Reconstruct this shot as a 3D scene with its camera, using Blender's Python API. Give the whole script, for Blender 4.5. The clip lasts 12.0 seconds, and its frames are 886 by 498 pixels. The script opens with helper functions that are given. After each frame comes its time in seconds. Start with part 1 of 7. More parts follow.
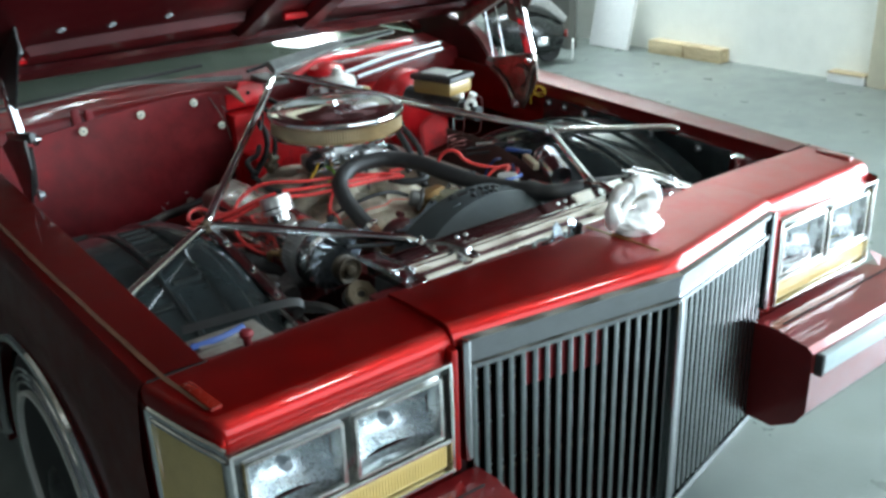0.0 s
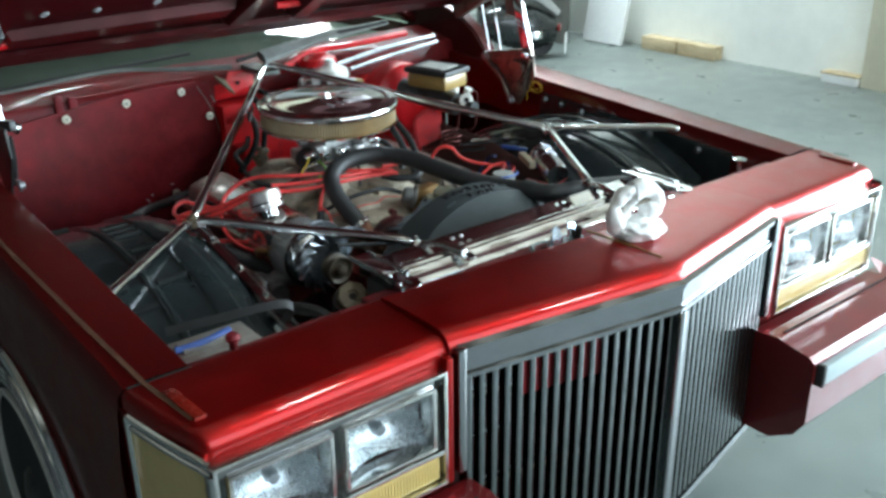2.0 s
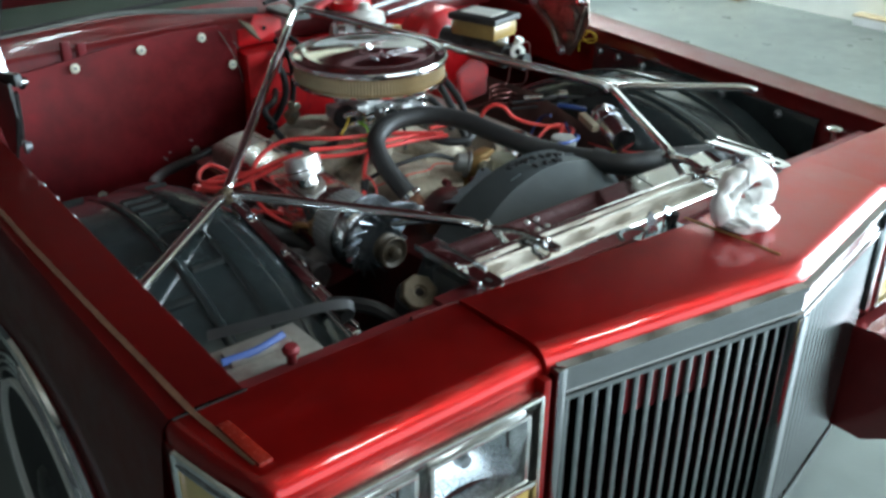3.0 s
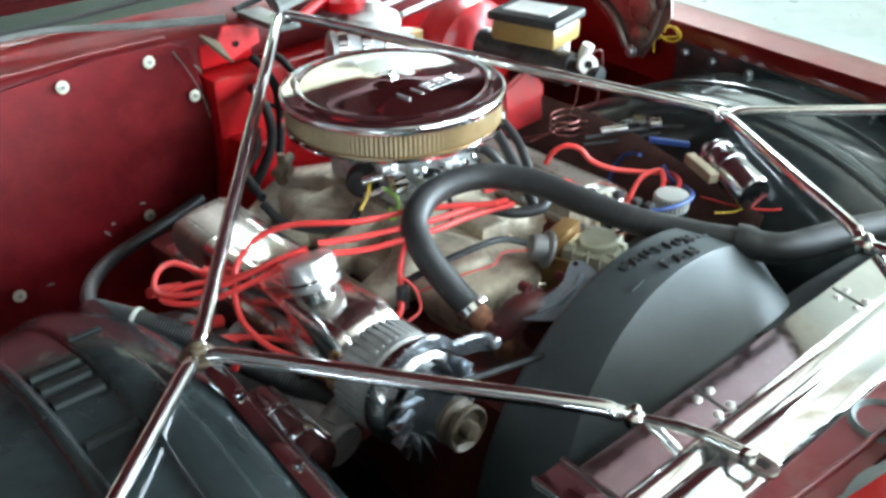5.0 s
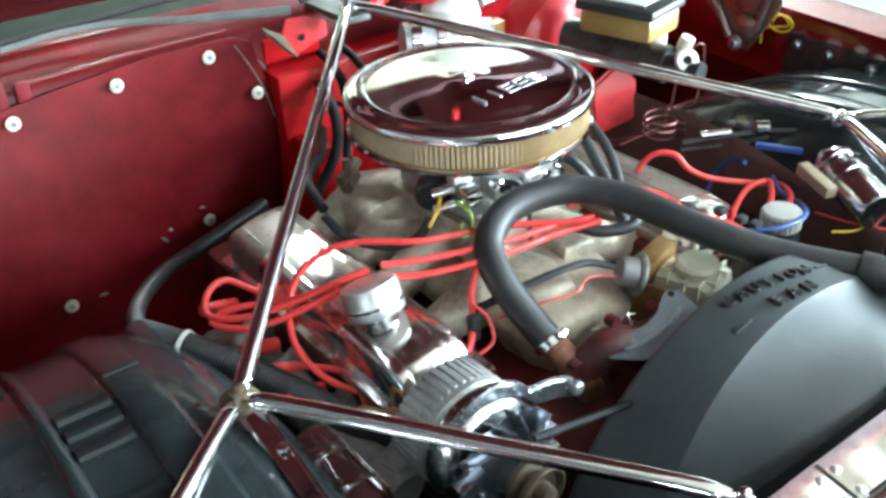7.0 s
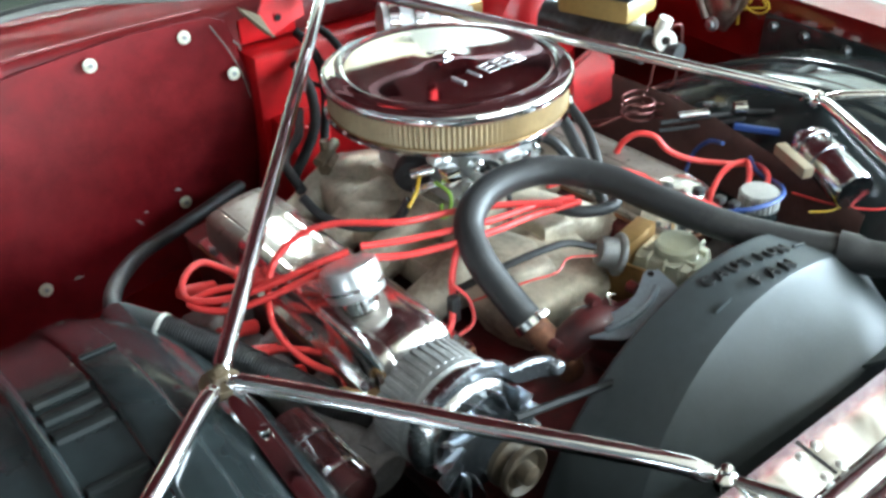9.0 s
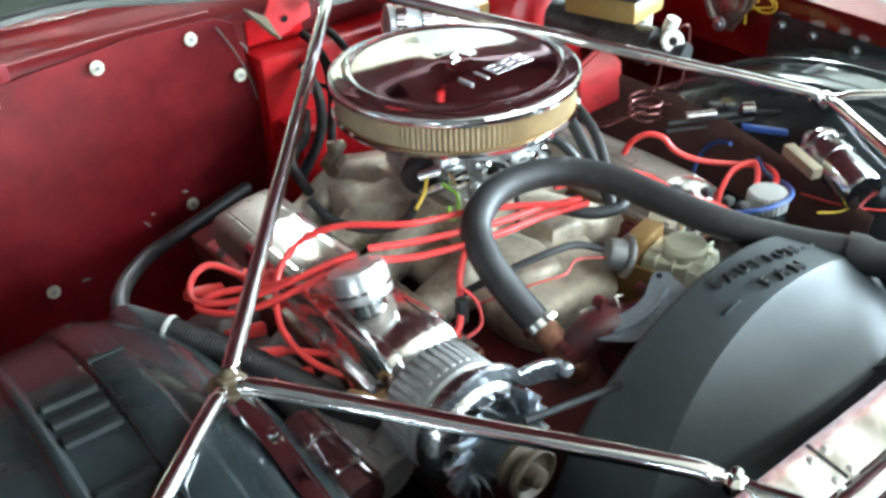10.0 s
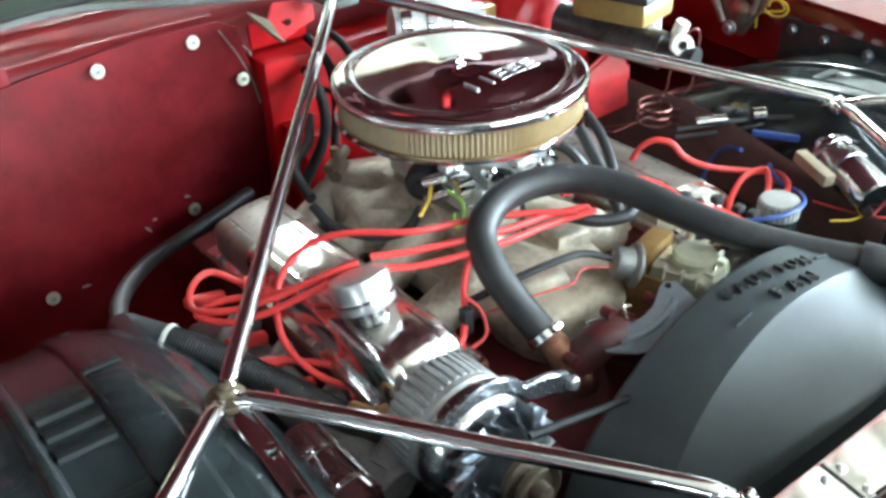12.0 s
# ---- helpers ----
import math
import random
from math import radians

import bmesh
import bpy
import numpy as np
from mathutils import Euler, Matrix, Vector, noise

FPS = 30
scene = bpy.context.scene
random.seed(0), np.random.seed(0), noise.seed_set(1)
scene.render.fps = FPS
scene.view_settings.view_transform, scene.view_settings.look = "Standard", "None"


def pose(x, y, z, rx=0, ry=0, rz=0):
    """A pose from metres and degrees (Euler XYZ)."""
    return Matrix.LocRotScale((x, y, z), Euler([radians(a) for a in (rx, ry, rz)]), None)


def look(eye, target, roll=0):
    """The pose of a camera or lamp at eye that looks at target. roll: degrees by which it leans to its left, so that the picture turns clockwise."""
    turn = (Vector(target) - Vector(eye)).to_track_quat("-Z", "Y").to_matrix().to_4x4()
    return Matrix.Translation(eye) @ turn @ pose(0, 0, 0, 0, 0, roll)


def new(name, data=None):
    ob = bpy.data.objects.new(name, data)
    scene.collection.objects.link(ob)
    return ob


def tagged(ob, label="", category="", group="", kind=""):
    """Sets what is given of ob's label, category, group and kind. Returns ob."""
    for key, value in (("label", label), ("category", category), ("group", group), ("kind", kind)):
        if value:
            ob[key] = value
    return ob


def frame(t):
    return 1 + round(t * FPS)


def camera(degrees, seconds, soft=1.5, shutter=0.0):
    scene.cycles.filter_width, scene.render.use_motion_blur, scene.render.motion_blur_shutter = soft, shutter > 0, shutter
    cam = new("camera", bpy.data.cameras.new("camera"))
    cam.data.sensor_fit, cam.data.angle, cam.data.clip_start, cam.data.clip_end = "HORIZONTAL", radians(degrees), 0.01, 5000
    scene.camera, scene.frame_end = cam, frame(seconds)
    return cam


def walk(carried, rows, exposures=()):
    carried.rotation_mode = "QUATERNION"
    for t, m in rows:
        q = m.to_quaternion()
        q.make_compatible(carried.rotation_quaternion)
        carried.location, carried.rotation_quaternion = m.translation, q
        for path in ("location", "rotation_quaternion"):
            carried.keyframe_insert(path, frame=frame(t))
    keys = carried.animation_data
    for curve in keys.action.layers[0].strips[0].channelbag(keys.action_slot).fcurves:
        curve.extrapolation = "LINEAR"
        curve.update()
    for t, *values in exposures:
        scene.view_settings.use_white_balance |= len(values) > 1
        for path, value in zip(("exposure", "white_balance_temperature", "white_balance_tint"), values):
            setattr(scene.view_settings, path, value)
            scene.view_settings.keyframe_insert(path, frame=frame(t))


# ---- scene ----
cam = camera(50.4, 12.0, soft=3.1)
PATH = [
    (0, (-1.264, -1.023, 1.598), (-0.133, 0.436, 0.828), -2.1),
    (0.5, (-1.263, -1.002, 1.62), (-0.102, 0.472, 0.926), -0.9),
    (1, (-1.266, -1.005, 1.609), (-0.105, 0.468, 0.916), -1.1),
    (1.5, (-1.253, -1.006, 1.604), (-0.072, 0.438, 0.881), -1.0),
    (2, (-1.237, -0.962, 1.593), (-0.088, 0.473, 0.805), -0.7),
    (2.5, (-1.227, -0.842, 1.579), (-0.07, 0.553, 0.733), 0.6),
    (2.7, (-1.221, -0.78, 1.584), (-0.09, 0.613, 0.701), 0.1),
    (4.3, (-0.979, -0.243, 1.532), (0.158, 1.062, 0.53), 0.9),
    (4.5, (-0.963, -0.186, 1.517), (0.183, 1.096, 0.496), -1.0),
    (5, (-0.866, -0.053, 1.523), (0.273, 1.242, 0.512), -0.8),
    (5.5, (-0.798, 0.022, 1.514), (0.283, 1.401, 0.55), -2.0),
    (6, (-0.79, 0.064, 1.495), (0.267, 1.409, 0.458), -2.0),
    (6.5, (-0.773, 0.061, 1.495), (0.209, 1.443, 0.434), -3.1),
    (7, (-0.76, 0.057, 1.502), (0.228, 1.445, 0.454), -2.8),
    (7.5, (-0.769, 0.059, 1.495), (0.263, 1.409, 0.439), -1.7),
    (9.5, (-0.763, 0.064, 1.495), (0.249, 1.409, 0.416), -2.3),
    (10, (-0.764, 0.067, 1.497), (0.245, 1.416, 0.419), -2.4),
    (10.5, (-0.754, 0.07, 1.496), (0.29, 1.4, 0.429), -2.2),
    (11, (-0.756, 0.078, 1.496), (0.279, 1.423, 0.437), -2.2),
    (11.5, (-0.754, 0.083, 1.492), (0.234, 1.45, 0.416), -2.5),
    (12, (-0.746, 0.084, 1.491), (0.252, 1.444, 0.417), -2.5),
]
walk(cam, [(t, look(eye, target, roll)) for t, eye, target, roll in PATH],
     exposures=[(0, 0.80), (2.7, 0.72), (4.4, 1.86), (6.4, 2.02), (7.4, 2.20), (12, 2.20)])

# ---- light ----
world = bpy.data.worlds.new("world")
scene.world = world
world.use_nodes = True
wn = world.node_tree.nodes
sky = wn.new("ShaderNodeTexSky")
sky.sky_type, sky.sun_disc = "NISHITA", False
sky.sun_elevation, sky.sun_rotation = radians(42), radians(200)
wn["Background"].inputs["Strength"].default_value = 0.12
world.node_tree.links.new(sky.outputs["Color"], wn["Background"].inputs["Color"])


def lamp(name, kind, m, power, colour, size=(1, 1), spread=180):
    data = bpy.data.lights.new(name, kind)
    data.energy, data.color = power, colour
    if kind == "AREA":
        data.shape, data.size, data.size_y, data.spread = "RECTANGLE", size[0], size[1], radians(spread)
    ob = new(name, data)
    ob.matrix_world = m
    return ob


# room: x -3.6..5.2, y -5.6..8.6, height 5.0
WX0, WX1, WY0, WY1, TOP = -3.6, 5.2, -5.6, 8.6, 5.0
# unseen skylights, placed to suit reflections; one only brightens the east wall
ASSUMED_SKYLIGHTS = [(3.29, 4.29, 1.02, 0.29), (4.6, 5.2, 1.1, 0.75), (1.6, -2.8, 0.55, 0.45), (0.95, 6.1, 0.62, 0.40)]
CLEAR = (-1.6, 4.8, 0.9, 4.3)      # unseen opening added in the south wall for front light: x from, x to, z from, z to
DOOR_E = (-4.9, -0.2, 3.5)        # open vehicle door in the east wall: y from, y to, height
DOOR_N = (-0.6, 2.2, 2.4)         # open door in the north wall
lamp("east_door_daylight", "AREA", look((WX1 + 0.25, -2.55, 1.8), (0, -2.55, 1.7)), 840, (0.755, 0.95, 1.07), (4.6, 3.4))
lamp("north_door_daylight", "AREA", look((0.8, WY1 + 0.25, 1.25), (0.8, 0, 1.2)), 40, (0.76, 0.95, 1.035), (2.7, 2.3))
# added fill from the front, no such window known
lamp("south_fill_light", "AREA", look((1.6, WY0 - 0.12, 2.6), (1.6, 0, 2.5)), 120, (0.76, 0.95, 1.06), (6.3, 3.3))
for sx, sy, sw, sl in ASSUMED_SKYLIGHTS:
    lamp("skylight_fill", "AREA", look((sx, sy, TOP + 0.10), (sx, sy + 0.001, 0)), 200 * sw * sl, (0.76, 0.95, 1.035), (sw, sl))

# ---- materials ----


def mat(name, colour, rough=0.5, metal=0.0, coat=0.0, vary=0.12, scale=8.0, bump=0.0, bscale=60.0, dirt=None, dirt_amount=0.0,
        dirt_scale=4.0, rvary=0.1, spec=0.5, coat_rough=0.06, piece=0.0, trans=0.0, emit=0.0, stretch=(1, 1, 1)):
    """A procedural surface: base colour varied at two scales, grain bump, blotches of dirt with a shape of their own."""
    m = bpy.data.materials.new(name)
    m.use_nodes = True
    nt = m.node_tree
    b = nt.nodes["Principled BSDF"]
    b.inputs["Metallic"].default_value = metal
    b.inputs["Specular IOR Level"].default_value = spec
    b.inputs["Coat Weight"].default_value = coat
    b.inputs["Coat Roughness"].default_value = coat_rough
    b.inputs["Transmission Weight"].default_value = trans
    if emit:
        b.inputs["Emission Color"].default_value = (*colour, 1)
        b.inputs["Emission Strength"].default_value = emit
    tc = nt.nodes.new("ShaderNodeTexCoord")
    mp = nt.nodes.new("ShaderNodeMapping")
    mp.inputs["Scale"].default_value = stretch
    nt.links.new(tc.outputs["Object"], mp.inputs["Vector"])

    def noisy(s, detail=4.0, rough_=0.6):
        n = nt.nodes.new("ShaderNodeTexNoise")
        n.inputs["Scale"].default_value, n.inputs["Detail"].default_value, n.inputs["Roughness"].default_value = s, detail, rough_
        nt.links.new(mp.outputs["Vector"], n.inputs["Vector"])
        return n

    def ranged(sock, lo, hi, a=0.3, c=0.7):
        r = nt.nodes.new("ShaderNodeMapRange")
        for i, v in enumerate((a, c, lo, hi), 1):
            r.inputs[i].default_value = v
        nt.links.new(sock, r.inputs[0])
        return r.outputs[0]

    def times(sock_a, colour_or_sock, fac):
        x = nt.nodes.new("ShaderNodeMix")
        x.data_type, x.blend_type = "RGBA", "MULTIPLY"
        x.inputs["Factor"].default_value = 1.0
        nt.links.new(sock_a, x.inputs["A"])
        nt.links.new(fac, x.inputs["B"])
        return x.outputs["Result"]

    rgb = nt.nodes.new("ShaderNodeRGB")
    rgb.outputs[0].default_value = (*colour, 1)
    out = rgb.outputs[0]
    n1, n2 = noisy(scale), noisy(scale * 7.3, 6.0)
    if vary:
        out = times(out, None, ranged(n1.outputs["Fac"], 1 - vary, 1 + vary))
        out = times(out, None, ranged(n2.outputs["Fac"], 1 - vary * 0.7, 1 + vary * 0.7))
    if piece:
        oi = nt.nodes.new("ShaderNodeObjectInfo")
        out = times(out, None, ranged(oi.outputs["Random"], 1 - piece, 1 + piece, 0, 1))
    if dirt:
        n3 = noisy(dirt_scale, 8.0, 0.7)
        mask = ranged(n3.outputs["Fac"], 0, 1, 0.62 - 0.3 * dirt_amount, 0.82 - 0.3 * dirt_amount)
        x = nt.nodes.new("ShaderNodeMix")
        x.data_type = "RGBA"
        nt.links.new(mask, x.inputs["Factor"])
        nt.links.new(out, x.inputs["A"])
        x.inputs["B"].default_value = (*dirt, 1)
        out = x.outputs["Result"]
    nt.links.new(out, b.inputs["Base Color"])
    nt.links.new(ranged(n2.outputs["Fac"], max(rough - rvary * rough, 0.01), min(rough + rvary * rough + 0.02, 1)), b.inputs["Roughness"])
    if bump:
        n4 = noisy(bscale, 5.0)
        bp = nt.nodes.new("ShaderNodeBump")
        bp.inputs["Strength"].default_value, bp.inputs["Distance"].default_value = bump, 0.004
        nt.links.new(n4.outputs["Fac"], bp.inputs["Height"])
        nt.links.new(bp.outputs["Normal"], b.inputs["Normal"])
    return m


CANDY = mat("candy_red_paint", (0.35, 0.0022, 0.0012), 0.36, 0.85, 0.55, 0.14, 2.2, 0.03, 9.0, coat_rough=0.05)
BUMPERRED = mat("bumper_red_paint", (0.15, 0.006, 0.007), 0.38, 0.4, 1.0, 0.14, 3.0, 0.02, 14.0, coat_rough=0.05)
# wings and lower front: same paint as CANDY, with shade put into the colour
WINGRED = mat("shaded_body_red", (0.11, 0.003, 0.0025), 0.40, 0.5, 0.4, 0.14, 3.0, 0.03, 14.0, spec=0.12, coat_rough=0.05)
MAROON = mat("maroon_paint", (0.115, 0.004, 0.005), 0.36, 0.5, 0.22, 0.14, 3.0, 0.03, 14.0, spec=0.3)
# hood underside red: the shade below the hood is put into the colour
HOODRED = mat("shaded_hood_red", (0.048, 0.002, 0.003), 0.34, 0.4, 0.3, 0.2, 3.0, 0.03, 14.0)
DULLRED = mat("dull_red_paint", (0.17, 0.008, 0.012), 0.55, 0.0, 0.0, 0.25, 5.0, 0.06, 40.0, (0.07, 0.03, 0.03), 0.25, 6.0, spec=0.3)
PANELRED = mat("satin_red_panel", (0.150, 0.0042, 0.0068), 0.40, 0.1, 0.0, 0.40, 2.6, 0.05, 16.0, (0.23, 0.012, 0.016), 0.30, 3.6, spec=0.24, rvary=0.12)
BRIGHTRED = mat("bright_red_paint", (0.60, 0.008, 0.012), 0.40, 0.0, 0.2, 0.14, 5.0, 0.04, 30.0, (0.10, 0.01, 0.012), 0.10, 9.0, spec=0.3)
CHROME = mat("chrome", (0.80, 0.80, 0.80), 0.06, 1.0, 0, 0.05, 12.0, 0.012, 30.0, rvary=0.5)
OLDCHROME = mat("old_chrome", (0.62, 0.61, 0.58), 0.16, 1.0, 0, 0.12, 20.0, 0.03, 60.0, (0.25, 0.19, 0.12), 0.22, 25.0, rvary=0.5)
ALU = mat("cast_aluminium", (0.62, 0.62, 0.60), 0.42, 0.55, 0, 0.2, 25.0, 0.25, 160.0, (0.16, 0.14, 0.12), 0.3, 18.0)
MANIFOLD = mat("dusty_manifold", (0.50, 0.44, 0.34), 0.55, 0.35, 0, 0.22, 14.0, 0.25, 120.0, (0.16, 0.11, 0.07), 0.35, 12.0)
STEEL = mat("grey_steel", (0.33, 0.34, 0.35), 0.4, 0.8, 0, 0.2, 20.0, 0.08, 90.0, (0.12, 0.10, 0.09), 0.3, 15.0)
RUSTY = mat("rusty_pipe", (0.26, 0.11, 0.06), 0.6, 0.4, 0, 0.3, 30.0, 0.3, 120.0, (0.10, 0.04, 0.03), 0.4, 20.0)
BRASS = mat("dull_brass", (0.30, 0.17, 0.06), 0.4, 0.5, 0, 0.2, 20.0, 0.05, 80.0)
BLACKSHINE = mat("shiny_black_plastic", (0.017, 0.0225, 0.023), 0.14, 0.0, 0.0, 0.2, 6.0, 0.05, 5.0, (0.040, 0.043, 0.036), 0.0, 7.0, rvary=0.7, spec=0.5)
DULLBLACK = mat("dusty_black_plastic", (0.010, 0.012, 0.0115), 0.5, 0.0, 0.0, 0.25, 16.0, 0.06, 60.0, (0.030, 0.031, 0.026), 0.25, 14.0, spec=0.18)
SHROUD = mat("grey_black_plastic", (0.046, 0.056, 0.059), 0.48, 0.0, 0.0, 0.12, 9.0, 0.05, 200.0, (0.08, 0.088, 0.09), 0.12, 6.0, spec=0.42)
RUBBER = mat("black_rubber", (0.020, 0.020, 0.020), 0.5, 0.0, 0, 0.2, 20.0, 0.08, 150.0, (0.05, 0.048, 0.045), 0.18, 12.0)
HOSEBLACK = mat("matt_black_hose", (0.009, 0.009, 0.009), 0.65, 0.0, 0, 0.2, 20.0, 0.08, 150.0, spec=0.2)
BLACK = mat("dark_grime", (0.020, 0.016, 0.015), 0.8, 0.0, 0, 0.3, 8.0, 0.2, 60.0, spec=0.1)
BLOCKRED = mat("engine_red", (0.12, 0.012, 0.012), 0.5, 0.1, 0.1, 0.3, 9.0, 0.2, 60.0, (0.03, 0.02, 0.02), 0.45, 8.0)
WIRERED = mat("red_silicone", (0.78, 0.055, 0.050), 0.38, 0.0, 0.1, 0.08, 30.0, 0.02, 120.0)
WIREBLUE = mat("blue_wire", (0.025, 0.07, 0.26), 0.4, 0, 0.1, 0.1, 30.0)
WIREYEL = mat("yellow_wire", (0.70, 0.45, 0.03), 0.45, 0, 0.1, 0.1, 30.0)
WIREGREEN = mat("green_wire", (0.30, 0.55, 0.06), 0.45, 0, 0.1, 0.1, 30.0)
WHITEPL = mat("off_white_plastic", (0.72, 0.70, 0.64), 0.45, 0, 0.1, 0.08, 20.0, 0.03, 90.0)
GREYCAP = mat("grey_cap_plastic", (0.36, 0.36, 0.335), 0.5, 0, 0, 0.12, 25.0, 0.05, 90.0)
AMBERTANK = mat("amber_tank_plastic", (0.29, 0.185, 0.055), 0.4, 0, 0.2, 0.12, 12.0, 0.04, 60.0, (0.24, 0.15, 0.05), 0.2, 9.0)
CLEARPL = mat("clear_filter_plastic", (0.86, 0.84, 0.66), 0.10, 0, 0.5, 0.1, 14.0, 0.05, 60.0, trans=0.6)
FILTER = mat("filter_paper", (0.44, 0.345, 0.21), 0.8, 0, 0, 0.12, 16.0, 0.1, 120.0, (0.38, 0.29, 0.18), 0.16, 18.0)
AMBER = mat("amber_lens", (0.66, 0.50, 0.19), 0.16, 0, 0.8, 0.06, 30.0, 0.05, 60.0)
REDLENS = mat("red_marker_lens", (0.17, 0.009, 0.004), 0.25, 0, 0.25, 0.1, 30.0)
LENS = mat("headlamp_reflector", (0.66, 0.71, 0.73), 0.26, 0.8, 0, 0.04, 28.0, 0.05, 30.0, rvary=0.3)
BROWNPRIMER = mat("dull_brown_primer", (0.105, 0.056, 0.048), 0.6, 0.0, 0.0, 0.25, 6.0, 0.08, 40.0, (0.05, 0.03, 0.028), 0.3, 9.0, spec=0.25)
DUSTPAPER = mat("dusty_cream_sheet", (0.22, 0.20, 0.175), 0.6, 0.0, 0.0, 0.25, 9.0, 0.08, 60.0, (0.12, 0.05, 0.045), 0.35, 14.0)
FADEDRED = mat("faded_salmon_paint", (0.30, 0.105, 0.075), 0.6, 0.0, 0.0, 0.25, 7.0, 0.05, 40.0, (0.16, 0.04, 0.03), 0.3, 9.0)
RADGREY = mat("dusty_radiator_fins", (0.16, 0.165, 0.16), 0.7, 0.0, 0.0, 0.25, 40.0, 0.2, 200.0, (0.08, 0.07, 0.06), 0.3, 14.0, stretch=(1, 1, 0.1))
SEAL = mat("grey_putty", (0.13, 0.16, 0.155), 0.6, 0, 0, 0.25, 20.0, 0.3, 80.0)
DARKSTEEL = mat("dark_steel", (0.10, 0.105, 0.105), 0.3, 0.8, 0, 0.25, 18.0, 0.1, 80.0, (0.05, 0.03, 0.02), 0.3, 14.0)
COPPER = mat("copper_pipe", (0.15, 0.052, 0.047), 0.34, 0.85, 0, 0.15, 30.0)
CERAMIC = mat("tan_ceramic", (0.30, 0.24, 0.16), 0.6, 0, 0, 0.12, 30.0, 0.1, 120.0)
RUBSTRIP = mat("grey_bumper_strip", (0.36, 0.42, 0.42), 0.35, 0, 0.2, 0.06, 9.0)
GOLDBRIGHT = mat("bright_gold_line", (0.34, 0.17, 0.05), 0.5, 0.2, 0.1, 0.15, 20.0)
GOLDLINE = mat("gold_pinstripe", (0.085, 0.038, 0.022), 0.55, 0.0, 0.0, 0.25, 30.0, spec=0.2)
TYRE = mat("tyre_rubber", (0.022, 0.022, 0.022), 0.65, 0, 0, 0.2, 18.0, 0.2, 120.0)
WHITEWALL = mat("whitewall_rubber", (0.70, 0.70, 0.66), 0.6, 0, 0, 0.06, 18.0)
CLOTH = mat("white_cloth", (0.86, 0.86, 0.84), 0.9, 0, 0, 0.05, 14.0, 0.35, 220.0)
WALLPAINT = mat("white_wall_paint", (0.88, 0.90, 0.84), 0.75, 0, 0, 0.04, 1.2, 0.08, 60.0, (0.70, 0.72, 0.66), 0.12, 1.0)
BEIGE = mat("beige_board", (0.66, 0.62, 0.48), 0.7, 0, 0, 0.08, 2.0, 0.08, 50.0)
CEILING = mat("ceiling_boards", (0.50, 0.44, 0.37), 0.8, 0, 0, 0.06, 1.0, 0.1, 30.0)
DARKWALL = mat("dark_wall", (0.022, 0.022, 0.021), 0.8, 0, 0, 0.15, 1.0, 0.1, 30.0)
GREYPANEL = mat("grey_panel", (0.13, 0.13, 0.115), 0.7, 0, 0, 0.12, 2.0, 0.1, 30.0)
BARCHROME = mat("dull_chrome_bars", (0.15, 0.16, 0.16), 0.12, 1.0, 0, 0.08, 20.0, 0.02, 60.0, rvary=0.4)
CONCRETE = mat("grey_concrete_floor", (0.138, 0.160, 0.148), 0.36, 0, 0, 0.16, 0.7, 0.10, 40.0, (0.21, 0.232, 0.215), 0.36, 0.45, rvary=0.35)
VCHROME = mat("dusty_chrome", (0.74, 0.71, 0.68), 0.17, 1.0, 0, 0.10, 9.0, 0.01, 60.0, (0.42, 0.36, 0.27), 0.20, 16.0, rvary=0.6)
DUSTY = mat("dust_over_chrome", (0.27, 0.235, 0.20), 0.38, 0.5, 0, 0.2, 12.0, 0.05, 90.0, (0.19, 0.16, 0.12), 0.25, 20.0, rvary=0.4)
ZINC = mat("crumpled_zinc", (0.46, 0.51, 0.54), 0.22, 1.0, 0, 0.25, 30.0, 0.10, 60.0, (0.20, 0.22, 0.22), 0.25, 40.0)
SUPPORTRED = mat("faded_red_flange", (0.16, 0.010, 0.013), 0.5, 0.1, 0.1, 0.22, 7.0, 0.06, 50.0, (0.16, 0.06, 0.055), 0.22, 14.0)
ALTGREY = mat("grey_alternator_casting", (0.27, 0.27, 0.26), 0.5, 0.35, 0, 0.2, 30.0, 0.15, 140.0, (0.14, 0.12, 0.10), 0.25, 22.0)
CAPBRIGHT = mat("brushed_cap_chrome", (0.74, 0.73, 0.70), 0.30, 0.85, 0, 0.12, 30.0, 0.02, 90.0)
CAPTAN = mat("tan_cap_metal", (0.125, 0.092, 0.055), 0.5, 0.3, 0, 0.25, 30.0, 0.1, 90.0)
WIPERGREY = mat("grey_wiper_paint", (0.13, 0.135, 0.125), 0.5, 0.2, 0, 0.2, 30.0, 0.05, 90.0)
SCREW = mat("aged_zinc_screw", (0.62, 0.58, 0.46), 0.5, 0.2, 0, 0.2, 60.0, 0.05, 90.0, (0.14, 0.12, 0.08), 0.25, 90.0)
COWLRED = mat("dark_cowl_red", (0.13, 0.004, 0.005), 0.5, 0.0, 0.1, 0.3, 5.0, 0.06, 40.0, (0.30, 0.012, 0.014), 0.2, 5.0, spec=0.2)
GRILLECHROME = mat("aged_grille_chrome", (0.30, 0.305, 0.31), 0.07, 1.0, 0, 0.06, 15.0, 0.01, 60.0, (0.30, 0.28, 0.26), 0.0, 9.0, rvary=0.4)
WOOD = mat("raw_timber", (0.52, 0.42, 0.26), 0.7, 0, 0, 0.2, 3.0, 0.25, 30.0, (0.30, 0.19, 0.08), 0.3, 2.0, stretch=(6, 1, 6))
WHITEBOARD = mat("white_door_leaf", (0.84, 0.85, 0.84), 0.5, 0, 0, 0.04, 3.0)
